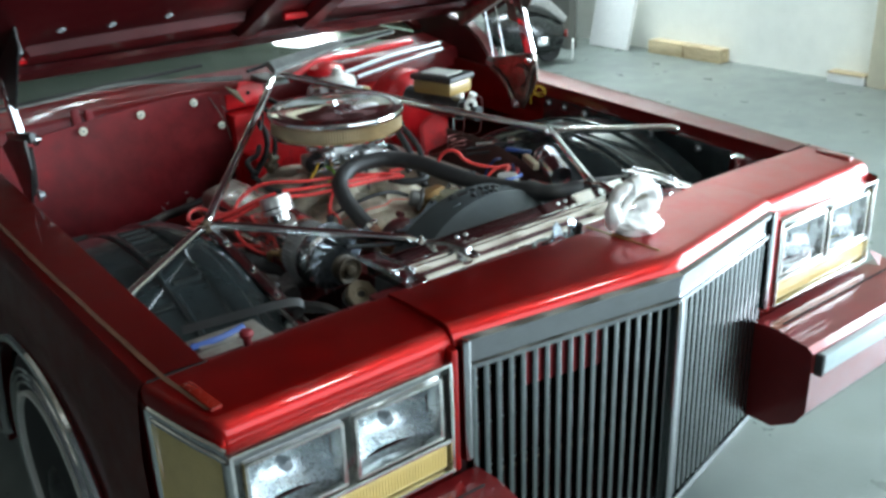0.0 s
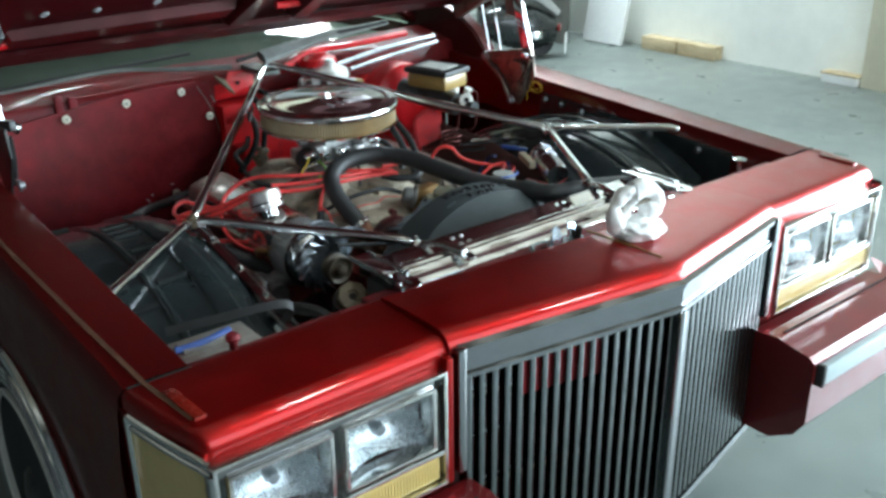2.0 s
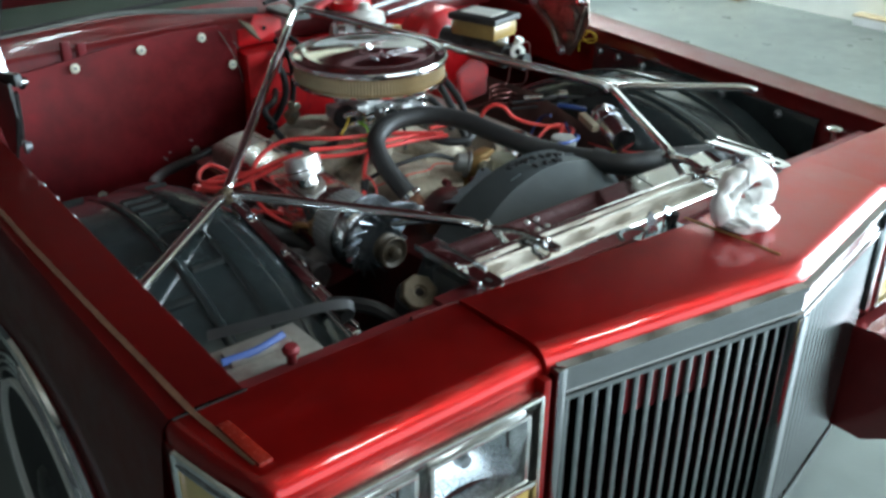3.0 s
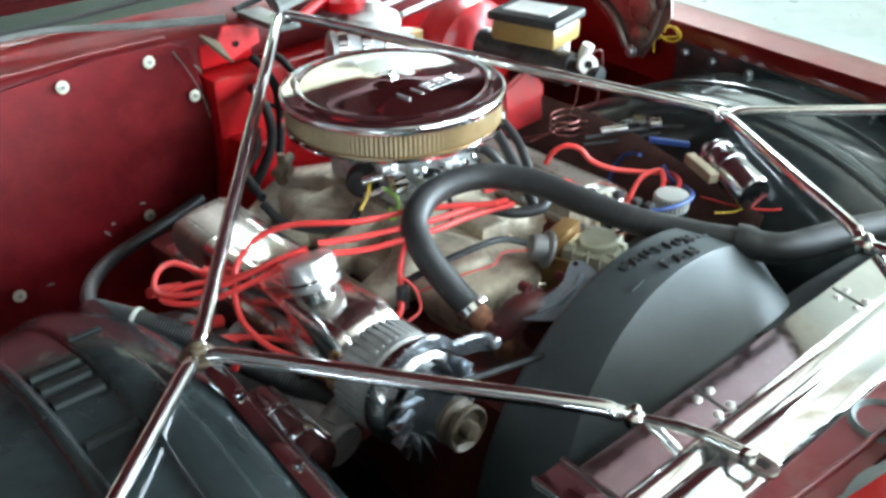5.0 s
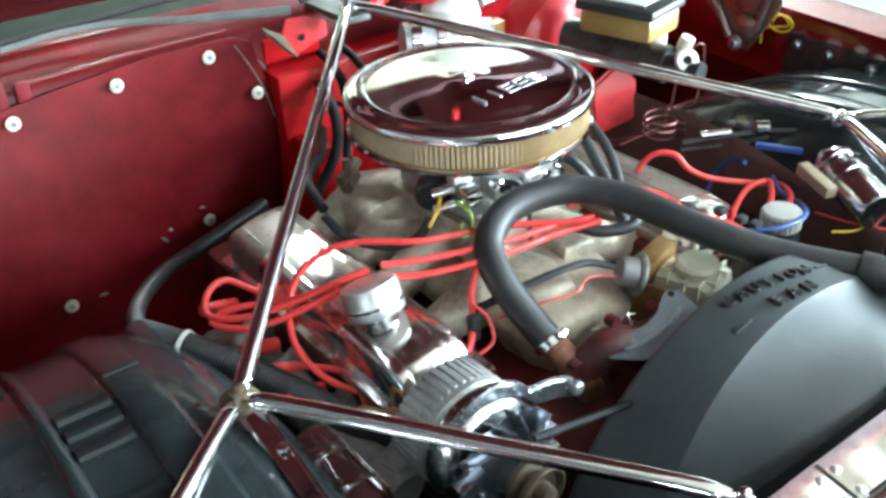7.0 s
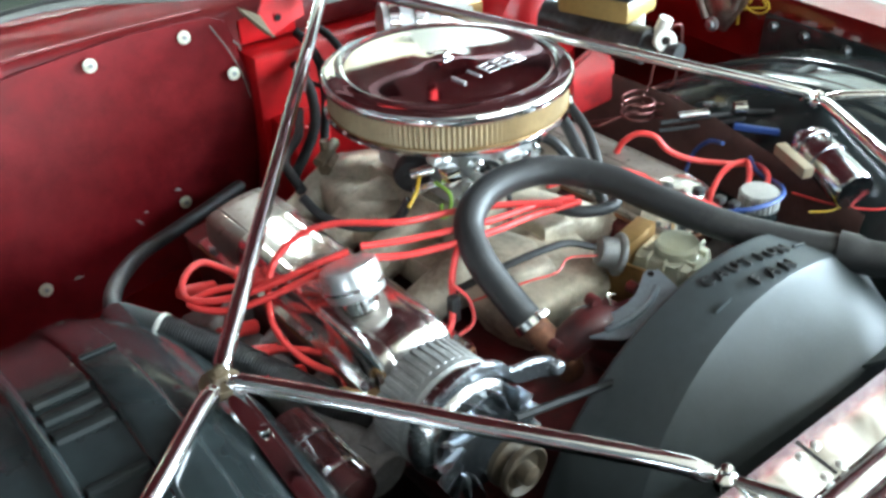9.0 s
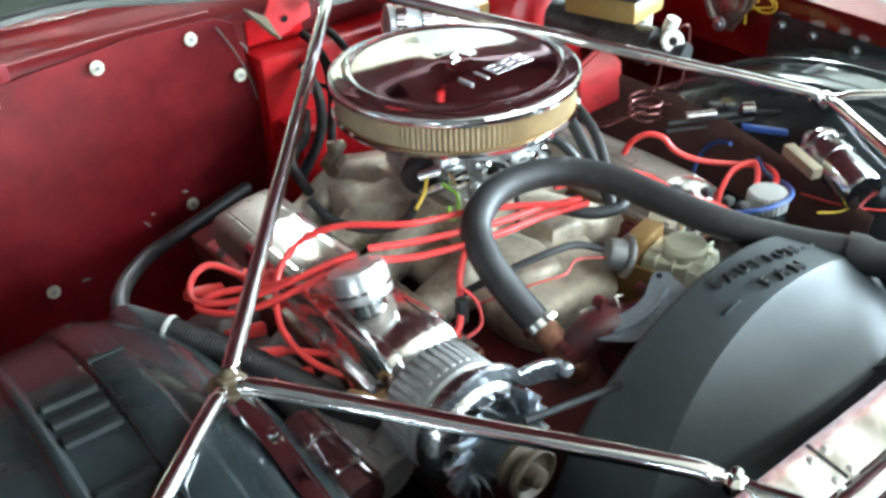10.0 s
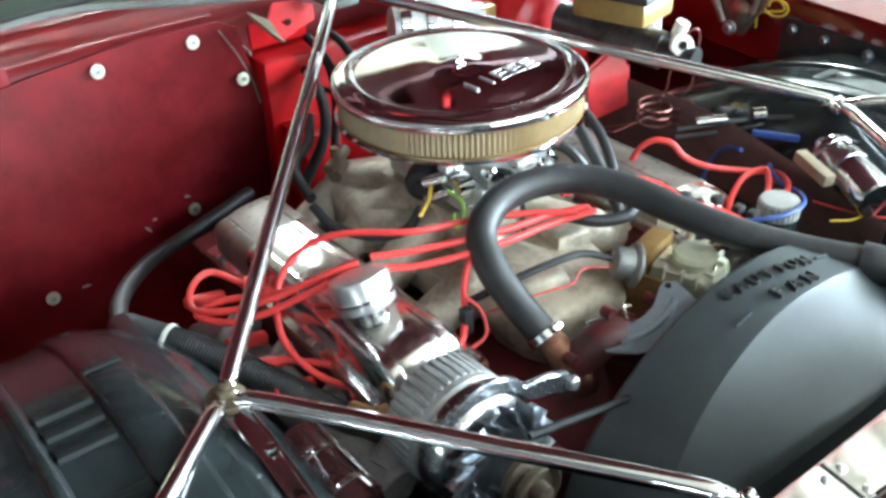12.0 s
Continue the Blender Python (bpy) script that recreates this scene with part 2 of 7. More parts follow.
BLACKPAINT = mat("black_car_paint", (0.010, 0.012, 0.012), 0.25, 0, 0.3, 0.1, 4.0)
DARKGREEN = mat("dark_cabin", (0.045, 0.05, 0.042), 0.7, 0, 0, 0.2, 4.0)


def thin_glass(name, tint):
    """A thin pane: see-through with a mirror share that grows to grazing angles."""
    m = bpy.data.materials.new(name)
    m.use_nodes = True
    nt = m.node_tree
    nt.nodes.remove(nt.nodes["Principled BSDF"])
    tr, gl, mx, fr = (nt.nodes.new(k) for k in ("ShaderNodeBsdfTransparent", "ShaderNodeBsdfGlossy", "ShaderNodeMixShader", "ShaderNodeFresnel"))
    tr.inputs["Color"].default_value = (*tint, 1)
    gl.inputs["Roughness"].default_value = 0.015
    fr.inputs["IOR"].default_value = 1.32
    nt.links.new(fr.outputs[0], mx.inputs[0])
    nt.links.new(tr.outputs[0], mx.inputs[1])
    nt.links.new(gl.outputs[0], mx.inputs[2])
    nt.links.new(mx.outputs[0], nt.nodes["Material Output"].inputs[0])
    return m


GLASS = thin_glass("window_glass", (0.60, 0.70, 0.60))
LAMPGLASS = thin_glass("lamp_glass", (0.95, 0.97, 0.98))
# glow of the assumed skylights
GLOW = bpy.data.materials.new("assumed_skylight_glow")
GLOW.use_nodes = True
gb = GLOW.node_tree.nodes["Principled BSDF"]
gb.inputs["Base Color"].default_value = (0.8, 0.85, 0.87, 1)
gb.inputs["Emission Color"].default_value = (0.92, 0.98, 1.0, 1)
gb.inputs["Emission Strength"].default_value = 14.0

# ---- mesh helpers ----


def finish(me, smooth):
    if smooth:
        me.polygons.foreach_set("use_smooth", [True] * len(me.polygons))
        me.set_sharp_from_angle(angle=radians(smooth))
    me.update()


def part(name, bm, material, parent=None, label="", smooth=38):
    """Links a bmesh (or a list of them, joined) as one mesh object under its thing."""
    if isinstance(bm, list):
        bm = merged(bm)
    me = bpy.data.meshes.new(name)
    bmesh.ops.recalc_face_normals(bm, faces=bm.faces)
    bm.to_mesh(me)
    bm.free()
    finish(me, smooth)
    me.materials.append(material)
    ob = new(name, me)
    if parent:
        ob.parent = parent
        ob.matrix_parent_inverse = parent.matrix_world.inverted() if parent.type == "EMPTY" else Matrix()
    if label:
        ob["label"] = label
    return ob


def merged(list_):
    out = bmesh.new()
    for b in list_:
        me = bpy.data.meshes.new("tmp")
        b.to_mesh(me)
        b.free()
        out.from_mesh(me)
        bpy.data.meshes.remove(me)
    return out


def box(x0, x1, y0, y1, z0, z1, bevel=0.0, m=None, seg=2):
    bm = bmesh.new()
    bmesh.ops.create_cube(bm, size=1.0)
    for v in bm.verts:
        v.co = Vector((x0 + (v.co.x + 0.5) * (x1 - x0), y0 + (v.co.y + 0.5) * (y1 - y0), z0 + (v.co.z + 0.5) * (z1 - z0)))
    if bevel:
        bmesh.ops.bevel(bm, geom=bm.edges[:], offset=bevel, segments=seg, affect="EDGES", profile=0.6)
    if m is not None:
        bm.transform(m)
    return bm


def lathe(profile, n=32, m=None, cap=True):
    """profile: (radius, height) pairs, turned about z."""
    bm = bmesh.new()
    rings = []
    for r, h in profile:
        if r < 1e-6:
            rings.append([bm.verts.new((0, 0, h))])
        else:
            rings.append([bm.verts.new((r * math.cos(a), r * math.sin(a), h)) for a in (2 * math.pi * i / n for i in range(n))])
    for a, b in zip(rings, rings[1:]):
        for i in range(n):
            j = (i + 1) % n
            q = [a[i % len(a)], a[j % len(a)], b[j % len(b)], b[i % len(b)]]
            q = list(dict.fromkeys(q))
            if len(q) > 2:
                bm.faces.new(q)
    if cap:
        for ring in (rings[0], rings[-1]):
            if len(ring) > 2:
                bm.faces.new(ring)
    if m is not None:
        bm.transform(m)
    return bm


def along(a, b):
    """The pose whose z axis runs from a to b."""
    a, b = Vector(a), Vector(b)
    return Matrix.Translation(a) @ (b - a).to_track_quat("Z", "Y").to_matrix().to_4x4()


def rod(a, b, r, n=16, r2=None):
    h = (Vector(b) - Vector(a)).length
    return lathe([(r, 0), (r if r2 is None else r2, h)], n, along(a, b))


def curve_points(pts, step=6):
    p = [Vector(q) for q in pts]
    p = [2 * p[0] - p[1]] + p + [2 * p[-1] - p[-2]]
    out = []
    for i in range(1, len(p) - 2):
        for k in range(step):
            t = k / step
            a, b, c, d = p[i - 1:i + 3]
            out.append(0.5 * ((2 * b) + (c - a) * t + (2 * a - 5 * b + 4 * c - d) * t * t + (3 * b - a - 3 * c + d) * t ** 3))
    out.append(p[-2])
    return out


def tube(pts, r, n=10, step=6, straight=False, flat=1.0):
    """A round tube along a smooth line. r may be a function of 0..1."""
    path = [Vector(q) for q in pts] if straight else curve_points(pts, step)
    bm = bmesh.new()
    side, rings = None, []
    for i, q in enumerate(path):
        d = (path[min(i + 1, len(path) - 1)] - path[max(i - 1, 0)]).normalized()
        if side is None:
            side = d.orthogonal().normalized()
        side = (side - d * side.dot(d)).normalized()
        up = d.cross(side)
        rr = r(i / (len(path) - 1)) if callable(r) else r
        rings.append([bm.verts.new(q + rr * (math.cos(a) * side + flat * math.sin(a) * up)) for a in (2 * math.pi * k / n for k in range(n))])
    for a, b in zip(rings, rings[1:]):
        for i in range(n):
            bm.faces.new((a[i], a[(i + 1) % n], b[(i + 1) % n], b[i]))
    bm.faces.new(rings[0])
    bm.faces.new(rings[-1])
    return bm


def grid(rows, close=False):
    """A sheet through rows of points."""
    bm = bmesh.new()
    vs = [[bm.verts.new(p) for p in r] for r in rows]
    for a, b in zip(vs, vs[1:]):
        k = len(a)
        for i in range(k if close else k - 1):
            bm.faces.new((a[i], a[(i + 1) % k], b[(i + 1) % k], b[i]))
    return bm


def solid(bm, t):
    """Gives a sheet thickness."""
    bmesh.ops.recalc_face_normals(bm, faces=bm.faces)
    bmesh.ops.solidify(bm, geom=bm.faces[:], thickness=t)
    return bm


def prism(outline, h, m=None, bevel=0.0):
    """A flat outline (x, y) raised by h along z."""
    bm = bmesh.new()
    f = bm.faces.new([bm.verts.new((x, y, 0)) for x, y in outline])
    ext = bmesh.ops.extrude_face_region(bm, geom=[f])
    bmesh.ops.translate(bm, vec=(0, 0, h), verts=[v for v in ext["geom"] if isinstance(v, bmesh.types.BMVert)])
    if bevel:
        bmesh.ops.bevel(bm, geom=bm.edges[:], offset=bevel, segments=2, affect="EDGES")
    if m is not None:
        bm.transform(m)
    return bm


def pillow(outline, levels, m=None):
    """A smooth casting: the outline drawn in towards its middle, level by level (scale, height)."""
    cx, cy = sum(p[0] for p in outline) / len(outline), sum(p[1] for p in outline) / len(outline)
    bm = grid([[(cx + (x - cx) * k, cy + (y - cy) * k, z) for x, y in outline] for k, z in levels], True)
    bm.verts.ensure_lookup_table()
    bm.faces.new(bm.verts[-len(outline):])
    if m is not None:
        bm.transform(m)
    return bm


def thing(name, label, category, at=(0, 0, 0), group="", kind=""):
    ob = new(name)
    ob.location = at
    ob.empty_display_size = 0.05
    bpy.context.view_layer.update()
    return tagged(ob, label, category, group, kind)


def structure(name, bm, material, label=""):
    ob = part(name, bm, material, None, label)
    return tagged(ob, label, "", "", "structure")


# ---- the room ----
structure("floor", box(WX0 - 0.3, WX1 + 8, WY0 - 8, WY1 + 8, -0.2, 0), CONCRETE, "worn grey concrete workshop floor")
structure("wall_east", [box(WX1, WX1 + 0.2, DOOR_E[1], WY1, 0, TOP), box(WX1, WX1 + 0.2, WY0, DOOR_E[0], 0, TOP), box(WX1, WX1 + 0.2, DOOR_E[0], DOOR_E[1], DOOR_E[2], TOP)],
          WALLPAINT, "tall white workshop wall with an open vehicle door")
structure("wall_west", box(WX0 - 0.2, WX0, WY0, WY1, 0, TOP), DARKWALL, "dark workshop wall")
structure("wall_north", [box(WX0, DOOR_N[0], WY1, WY1 + 0.2, 0, TOP), box(DOOR_N[1], WX1, WY1, WY1 + 0.2, 0, TOP), box(DOOR_N[0], DOOR_N[1], WY1, WY1 + 0.2, DOOR_N[2], TOP)],
          DARKWALL, "grey workshop wall with an open door")
# unseen pale panel, added so the air-cleaner lid mirrors something bright
structure("wall_north_upper", box(DOOR_N[1] + 0.2, WX1, WY1 - 0.03, WY1 - 0.004, 3.3, TOP), BEIGE, "pale panel added high on the north wall as a reflector")
structure("wall_south", [box(WX0, WX1, WY0 - 0.2, WY0, 0, CLEAR[2]), box(WX0, WX1, WY0 - 0.2, WY0, CLEAR[3], TOP), box(WX0, CLEAR[0], WY0 - 0.2, WY0, CLEAR[2], CLEAR[3]), box(CLEAR[1], WX1, WY0 - 0.2, WY0, CLEAR[2], CLEAR[3])],
          DARKWALL, "unseen dark wall with an opening added for front light")
cuts_x = sorted({WX0, WX1} | {s[0] - s[2] / 2 for s in ASSUMED_SKYLIGHTS} | {s[0] + s[2] / 2 for s in ASSUMED_SKYLIGHTS})
cuts_y = sorted({WY0, WY1} | {s[1] - s[3] / 2 for s in ASSUMED_SKYLIGHTS} | {s[1] + s[3] / 2 for s in ASSUMED_SKYLIGHTS})
slabs = []
for xa, xb in zip(cuts_x, cuts_x[1:]):
    for ya, yb in zip(cuts_y, cuts_y[1:]):
        cx, cy = (xa + xb) / 2, (ya + yb) / 2
        if not any(abs(cx - s[0]) < s[2] / 2 and abs(cy - s[1]) < s[3] / 2 for s in ASSUMED_SKYLIGHTS):
            slabs.append(box(xa, xb, ya, yb, TOP, TOP + 0.15))
jx = WX0 + 0.25
while jx < WX1 - 0.1:
    cuts = sorted([(s[1] - s[3] / 2 - 0.1, s[1] + s[3] / 2 + 0.1) for s in ASSUMED_SKYLIGHTS if abs(jx - s[0]) < s[2] / 2 + 0.16])
    ya = WY0
    for c0, c1 in cuts + [(WY1, WY1)]:
        slabs.append(box(jx - 0.05, jx + 0.05, ya, c0, TOP - 0.16, TOP - 0.001))
        ya = c1
    jx += 0.44
structure("ceiling", slabs, CEILING, "pale tan boarded ceiling with joists and assumed skylights")
for i, (sx, sy, sw, sl) in enumerate(ASSUMED_SKYLIGHTS):
    w = structure("window_%d" % (i + 1), box(sx - sw / 2, sx + sw / 2, sy - sl / 2, sy + sl / 2, TOP + 0.11, TOP + 0.13), GLOW, "assumed bright white-framed skylight, out of view")
    fr = [box(sx - sw / 2 - 0.08, sx + sw / 2 + 0.08, sy - sl / 2 - 0.08, sy - sl / 2, TOP - 0.03, TOP - 0.003),
          box(sx - sw / 2 - 0.08, sx + sw / 2 + 0.08, sy + sl / 2, sy + sl / 2 + 0.08, TOP - 0.03, TOP - 0.003),
          box(sx - sw / 2 - 0.08, sx - sw / 2, sy - sl / 2, sy + sl / 2, TOP - 0.03, TOP - 0.003),
          box(sx + sw / 2, sx + sw / 2 + 0.08, sy - sl / 2, sy + sl / 2, TOP - 0.03, TOP - 0.003)]
    part("window_frame", fr, WHITEBOARD, w)

# ---- the car: x to its left side, y rearward, nose near y 0 ----
car = thing("car", "dark candy-red classic sedan with its bonnet open and chrome-dressed engine", "car")


def top_z(y):
    """Height of the wing's top line."""
    return 0.886 + 0.047 * y


def side_x(y):
    return 0.884 + 0.016 * min(max(y, 0), 1.0)


def arch_z(y):
    u = abs(y - 0.83) / 0.41
    return 0.27 + (0.43 * (1 - u ** 2.2) ** (1 / 2.2) if u < 1 else 0.0)


# front wings with their wheel arches
for s, side in ((-1, "right"), (1, "left")):
    rows = []
    ys = [0.2125 + 0.035 * i for i in range(43)]
    for y in ys:
        t, x = top_z(y), side_x(y)
        zb = arch_z(y)
        prof = [(0.760, t - 0.13), (0.7705, t - 0.09), (0.7735, t - 0.008), (0.7785, t), (x - 0.05, t + 0.002), (x - 0.012, t - 0.002), (x - 0.002, t - 0.012), (x + 0.004, t - 0.05),
                (x + 0.010, t - 0.12)]
        prof += [(x + 0.012 - 0.01 * k / 5, (t - 0.12) + (zb - t + 0.12) * k / 5) for k in range(1, 6)]
        prof += [(x - 0.03, zb + 0.002)]
        rows.append([(s * px, y, pz) for px, pz in prof])
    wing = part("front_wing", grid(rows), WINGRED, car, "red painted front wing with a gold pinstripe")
    part("pinstripe", grid([[(s * (x + d), y, top_z(y) + 0.0032 if y > 0.21 else 0.8980) for d in (-0.0042, 0.0042)] for x, y in ((0.836, 0.075), (0.849, 0.205), (0.859, 0.45), (0.868, 0.72), (0.874, 1.1), (0.878, 1.65))]), GOLDLINE, wing)
    arc = [(s * (side_x(1) + 0.004), 0.83 + 0.41 * u, arch_z(0.83 + 0.41 * u)) for u in [math.sin(a * math.pi / 48) for a in range(-23, 24)]]
    part("arch_trim", tube(arc, 0.011, 8, 1), CHROME, wing, "chrome wheel arch trim")
    part("housing_flange", grid([[(s * 0.7705, y, top_z(y) - 0.036), (s * 0.7635, y, top_z(y) - 0.038), (s * 0.7605, y, top_z(y) - 0.060), (s * 0.7560, y, top_z(y) - 0.130)] for y in (0.36, 0.5, 0.64, 0.78, 0.92, 1.05)]), BLACKSHINE, wing, "black flange of the wheel housing")
    # row of bolts in the inner flange
    for y in (0.46, 0.62, 0.76, 0.875, 0.96, 1.026):
        part("flange_bolt", lathe([(0.010, 0), (0.010, 0.005), (0.006, 0.012), (0, 0.012)], 8, along((s * 0.7605, y, top_z(y) - 0.052), (s * 0.60, y, top_z(y) - 0.045))), DARKSTEEL, wing)

# headlamp panels (front caps of the wings)
for s in (-1, 1):
    prof = [(0.212, 0.878), (0.210, 0.895), (0.19, 0.897), (0.12, 0.8965), (0.075, 0.8960)] + [(0.060 - 0.031 * math.sin(radians(a)), 0.8635 + 0.032 * math.cos(radians(a))) for a in range(0, 91, 10)] + [(0.030, 0.852)]
    rows = []
    for k in range(15):
        row = []
        for y, z in prof:
            edge = 0.8455 + 0.0375 * min(max((y - 0.03) / 0.165, 0), 1) ** 0.75
            if k < 11:
                x, drop, back = 0.437 + (edge - 0.022 - 0.437) * k / 10, 0.0, 0.0
            else:
                inset, drop, back = ((0.012, 0.0008, 0.001), (0.005, 0.0035, 0.003), (0.0005, 0.010, 0.008), (0.0, 0.038, 0.014))[k - 11]
                x = edge - inset
            row.append((s * x, y + back * (y < 0.1), max(z - drop, 0.845)))
        rows.append(row)
    panel = part("headlamp_panel", grid(rows), CANDY, car, "glossy red front panel over the headlamps")
    # slim marker lamp on the top of the panel, near the outer edge
    m = Matrix.Translation((s * 0.829, 0.116, 0.8965)) @ pose(0, 0, 0, 0, 0, -s * 3.5)
    part("marker_lamp", box(-0.009, 0.009, -0.046, 0.046, -0.004, 0.004, 0.002, m), REDLENS, panel, "slim red marker lamp")
    part("panel_seam", box(s * 0.775, s * 0.872, 0.2065, 0.2085, 0.8945, 0.8975), BLACK, panel)
    # inner red post between lamps and grille
    part("grille_post", box(s * 0.437 if s > 0 else -0.452, 0.452 if s > 0 else -0.437, 0.012, 0.06, 0.64, 0.872, 0.006), CANDY, panel)

# raised centre panel that ends in a shallow V over the grille


def vee(x):
    return -0.076 + 0.098 * abs(x) / 0.432


centre = []
for k in range(25):
    x = -0.436 + 0.872 * k / 24
    up = 0.022 * (1 - abs(x) / 0.436)
    f = vee(x)
    rear = 0.205 - 0.075 * (1 - abs(x) / 0.436)
    centre.append([(x, rear + 0.004, 0.884 + up), (x, rear, 0.901 + up), (x, (rear + f) / 2 + 0.03, 0.904 + up), (x, f + 0.055, 0.905 + up)] +
                  [(x, f + 0.032 - 0.030 * math.sin(radians(a)), 0.874 + up + 0.030 * math.cos(radians(a))) for a in range(0, 91, 10)] + [(x, f + 0.003, 0.868 + up)])
centre_ob = part("centre_panel", grid([[(-0.437, p[1] + 0.004, p[2] - 0.06) for p in centre[0]]] + centre + [[(0.437, p[1] + 0.004, p[2] - 0.06) for p in centre[-1]]]), CANDY, car,
                 "glossy red V-shaped panel above the grille")
part("pinstripe", tube([(0.0, -0.028, 0.9285), (0.0, 0.05, 0.928), (0.0, 0.15, 0.924)], 0.0018, 6, 3, flat=0.5), GOLDBRIGHT, centre_ob)

# grille: chrome frame and one bar at a time
GB = 0.385
bm_list = []
for s in (-1, 1):
    def bar_row(z_lo, z_hi, out, depth):
        a, b = (s * 0.424, vee(0.424)), (0.0, vee(0))
        return grid([[(a[0], a[1] - out + d, z + (0.018 * q)) for d, z in ((0.02, z_lo), (0, z_lo), (0, z_hi), (0.012, z_hi + 0.004))] if q == 0 else
                     [(b[0], b[1] - out + d, z + 0.018) for d, z in ((0.02, z_lo), (0, z_lo), (0, z_hi), (0.012, z_hi + 0.004))] for q in (0, 1)])
    bm_list.append(bar_row(0.832, 0.873, 0.004, 0.02))
    bm_list.append(bar_row(0.826, 0.834, 0.009, 0.02))
    bm_list.append(bar_row(0.872, 0.880, 0.009, 0.02))
    bm_list.append(box(s * 0.424 - 0.008, s * 0.424 + 0.008, vee(0.424) - 0.014, vee(0.424) + 0.02, GB + 0.27, 0.882, 0.004))
    bm_list.append(grid([[(s * 0.424, vee(0.424) - 0.005 + d, z) for d, z in ((0.02, GB - 0.012), (0, GB - 0.012), (0, GB + 0.004), (0.02, GB + 0.006))],
                         [(0.0, vee(0) - 0.005 + d, z) for d, z in ((0.02, GB - 0.012), (0, GB - 0.012), (0, GB + 0.004), (0.02, GB + 0.006))]]))
bm_list.append(box(-0.009, 0.009, vee(0) - 0.012, vee(0) + 0.02, GB - 0.01, 0.846, 0.003))
grille = part("grille", bm_list, GRILLECHROME, car, "chrome V-shaped grille with upright bars")
for s in (-1, 1):
    for z in (0.790, 0.700, 0.610, 0.520):
        part("cross_wire", rod((s * 0.418, vee(0.418) + 0.016, z), (s * 0.004, vee(0) + 0.016, z + 0.016), 0.0026, 8), BARCHROME, grille)
NB = 18
bar_me = None
for s in (-1, 1):
    for k in range(NB):
        u = (k + 0.6) / (NB + 0.2)
        x = s * 0.418 * (1 - u)
        hi = 0.826 + 0.018 * (1 - abs(x) / 0.424)
        if bar_me is None:
            bmb = box(-0.0057, 0.0057, -0.011, 0.011, GB, 0.83, 0.0022, seg=2)
            b0 = part("grille_bar", bmb, BARCHROME, grille)
            bar_me = b0.data
        else:
            b0 = new("grille_bar", bar_me)
            b0.parent = grille
        b0.location = (x, vee(x) + 0.010, hi - 0.83)
part("grille_brace", [tube([(-0.42, 0.048, z), (0, -0.05, z + 0.012), (0.42, 0.048, z)], 0.0028, 6, 1, straight=True) for z in (0.765, 0.58)], BRASS, grille, "thin brass-coloured rod")
# what stands behind the grille: red support panel and dark radiator
part("radiator_core", box(-0.36, 0.36, 0.29, 0.36, 0.38, 0.86), RADGREY, car, "dark radiator core behind the grille")
part("grille_baffle", grid([[(-0.43, 0.064, 0.36), (-0.43, 0.064, 0.74)], [(0, -0.034, 0.36), (0, -0.034, 0.74)], [(0.43, 0.064, 0.36), (0.43, 0.064, 0.74)]]), BLOCKRED, car, "grimy dark red panel behind the grille")
part("red_valance_rail", [box(-0.435, 0.435, 0.085, 0.12, 0.74, 0.83, 0.01), box(-0.435, -0.40, 0.06, 0.14, 0.38, 0.86, 0.004), box(0.40, 0.435, 0.06, 0.14, 0.38, 0.86, 0.004)], BLOCKRED, car)
for k in range(4, 11):
    x = -0.418 * (1 - (k + 1.1) / (NB + 0.2))
    part("latch_brace", box(x - 0.006, x + 0.006, vee(x) + 0.006, vee(x) + 0.013, 0.757, 0.836, 0.002), DULLRED, car)

# headlamps: chrome bezel, two sealed-beam lamps, amber indicator below, wrap-round corner lamp


def frame_ring(x0, x1, z0, z1, w, y0, y1, bevel=0.003):
    return [box(x0, x1, y0, y1, z1 - w, z1, bevel), box(x0, x1, y0, y1, z0, z0 + w, bevel), box(x0, x0 + w, y0, y1, z0 + w - 0.002, z1 - w + 0.002, bevel), box(x1 - w, x1, y0, y1, z0 + w - 0.002, z1 - w + 0.002, bevel)]


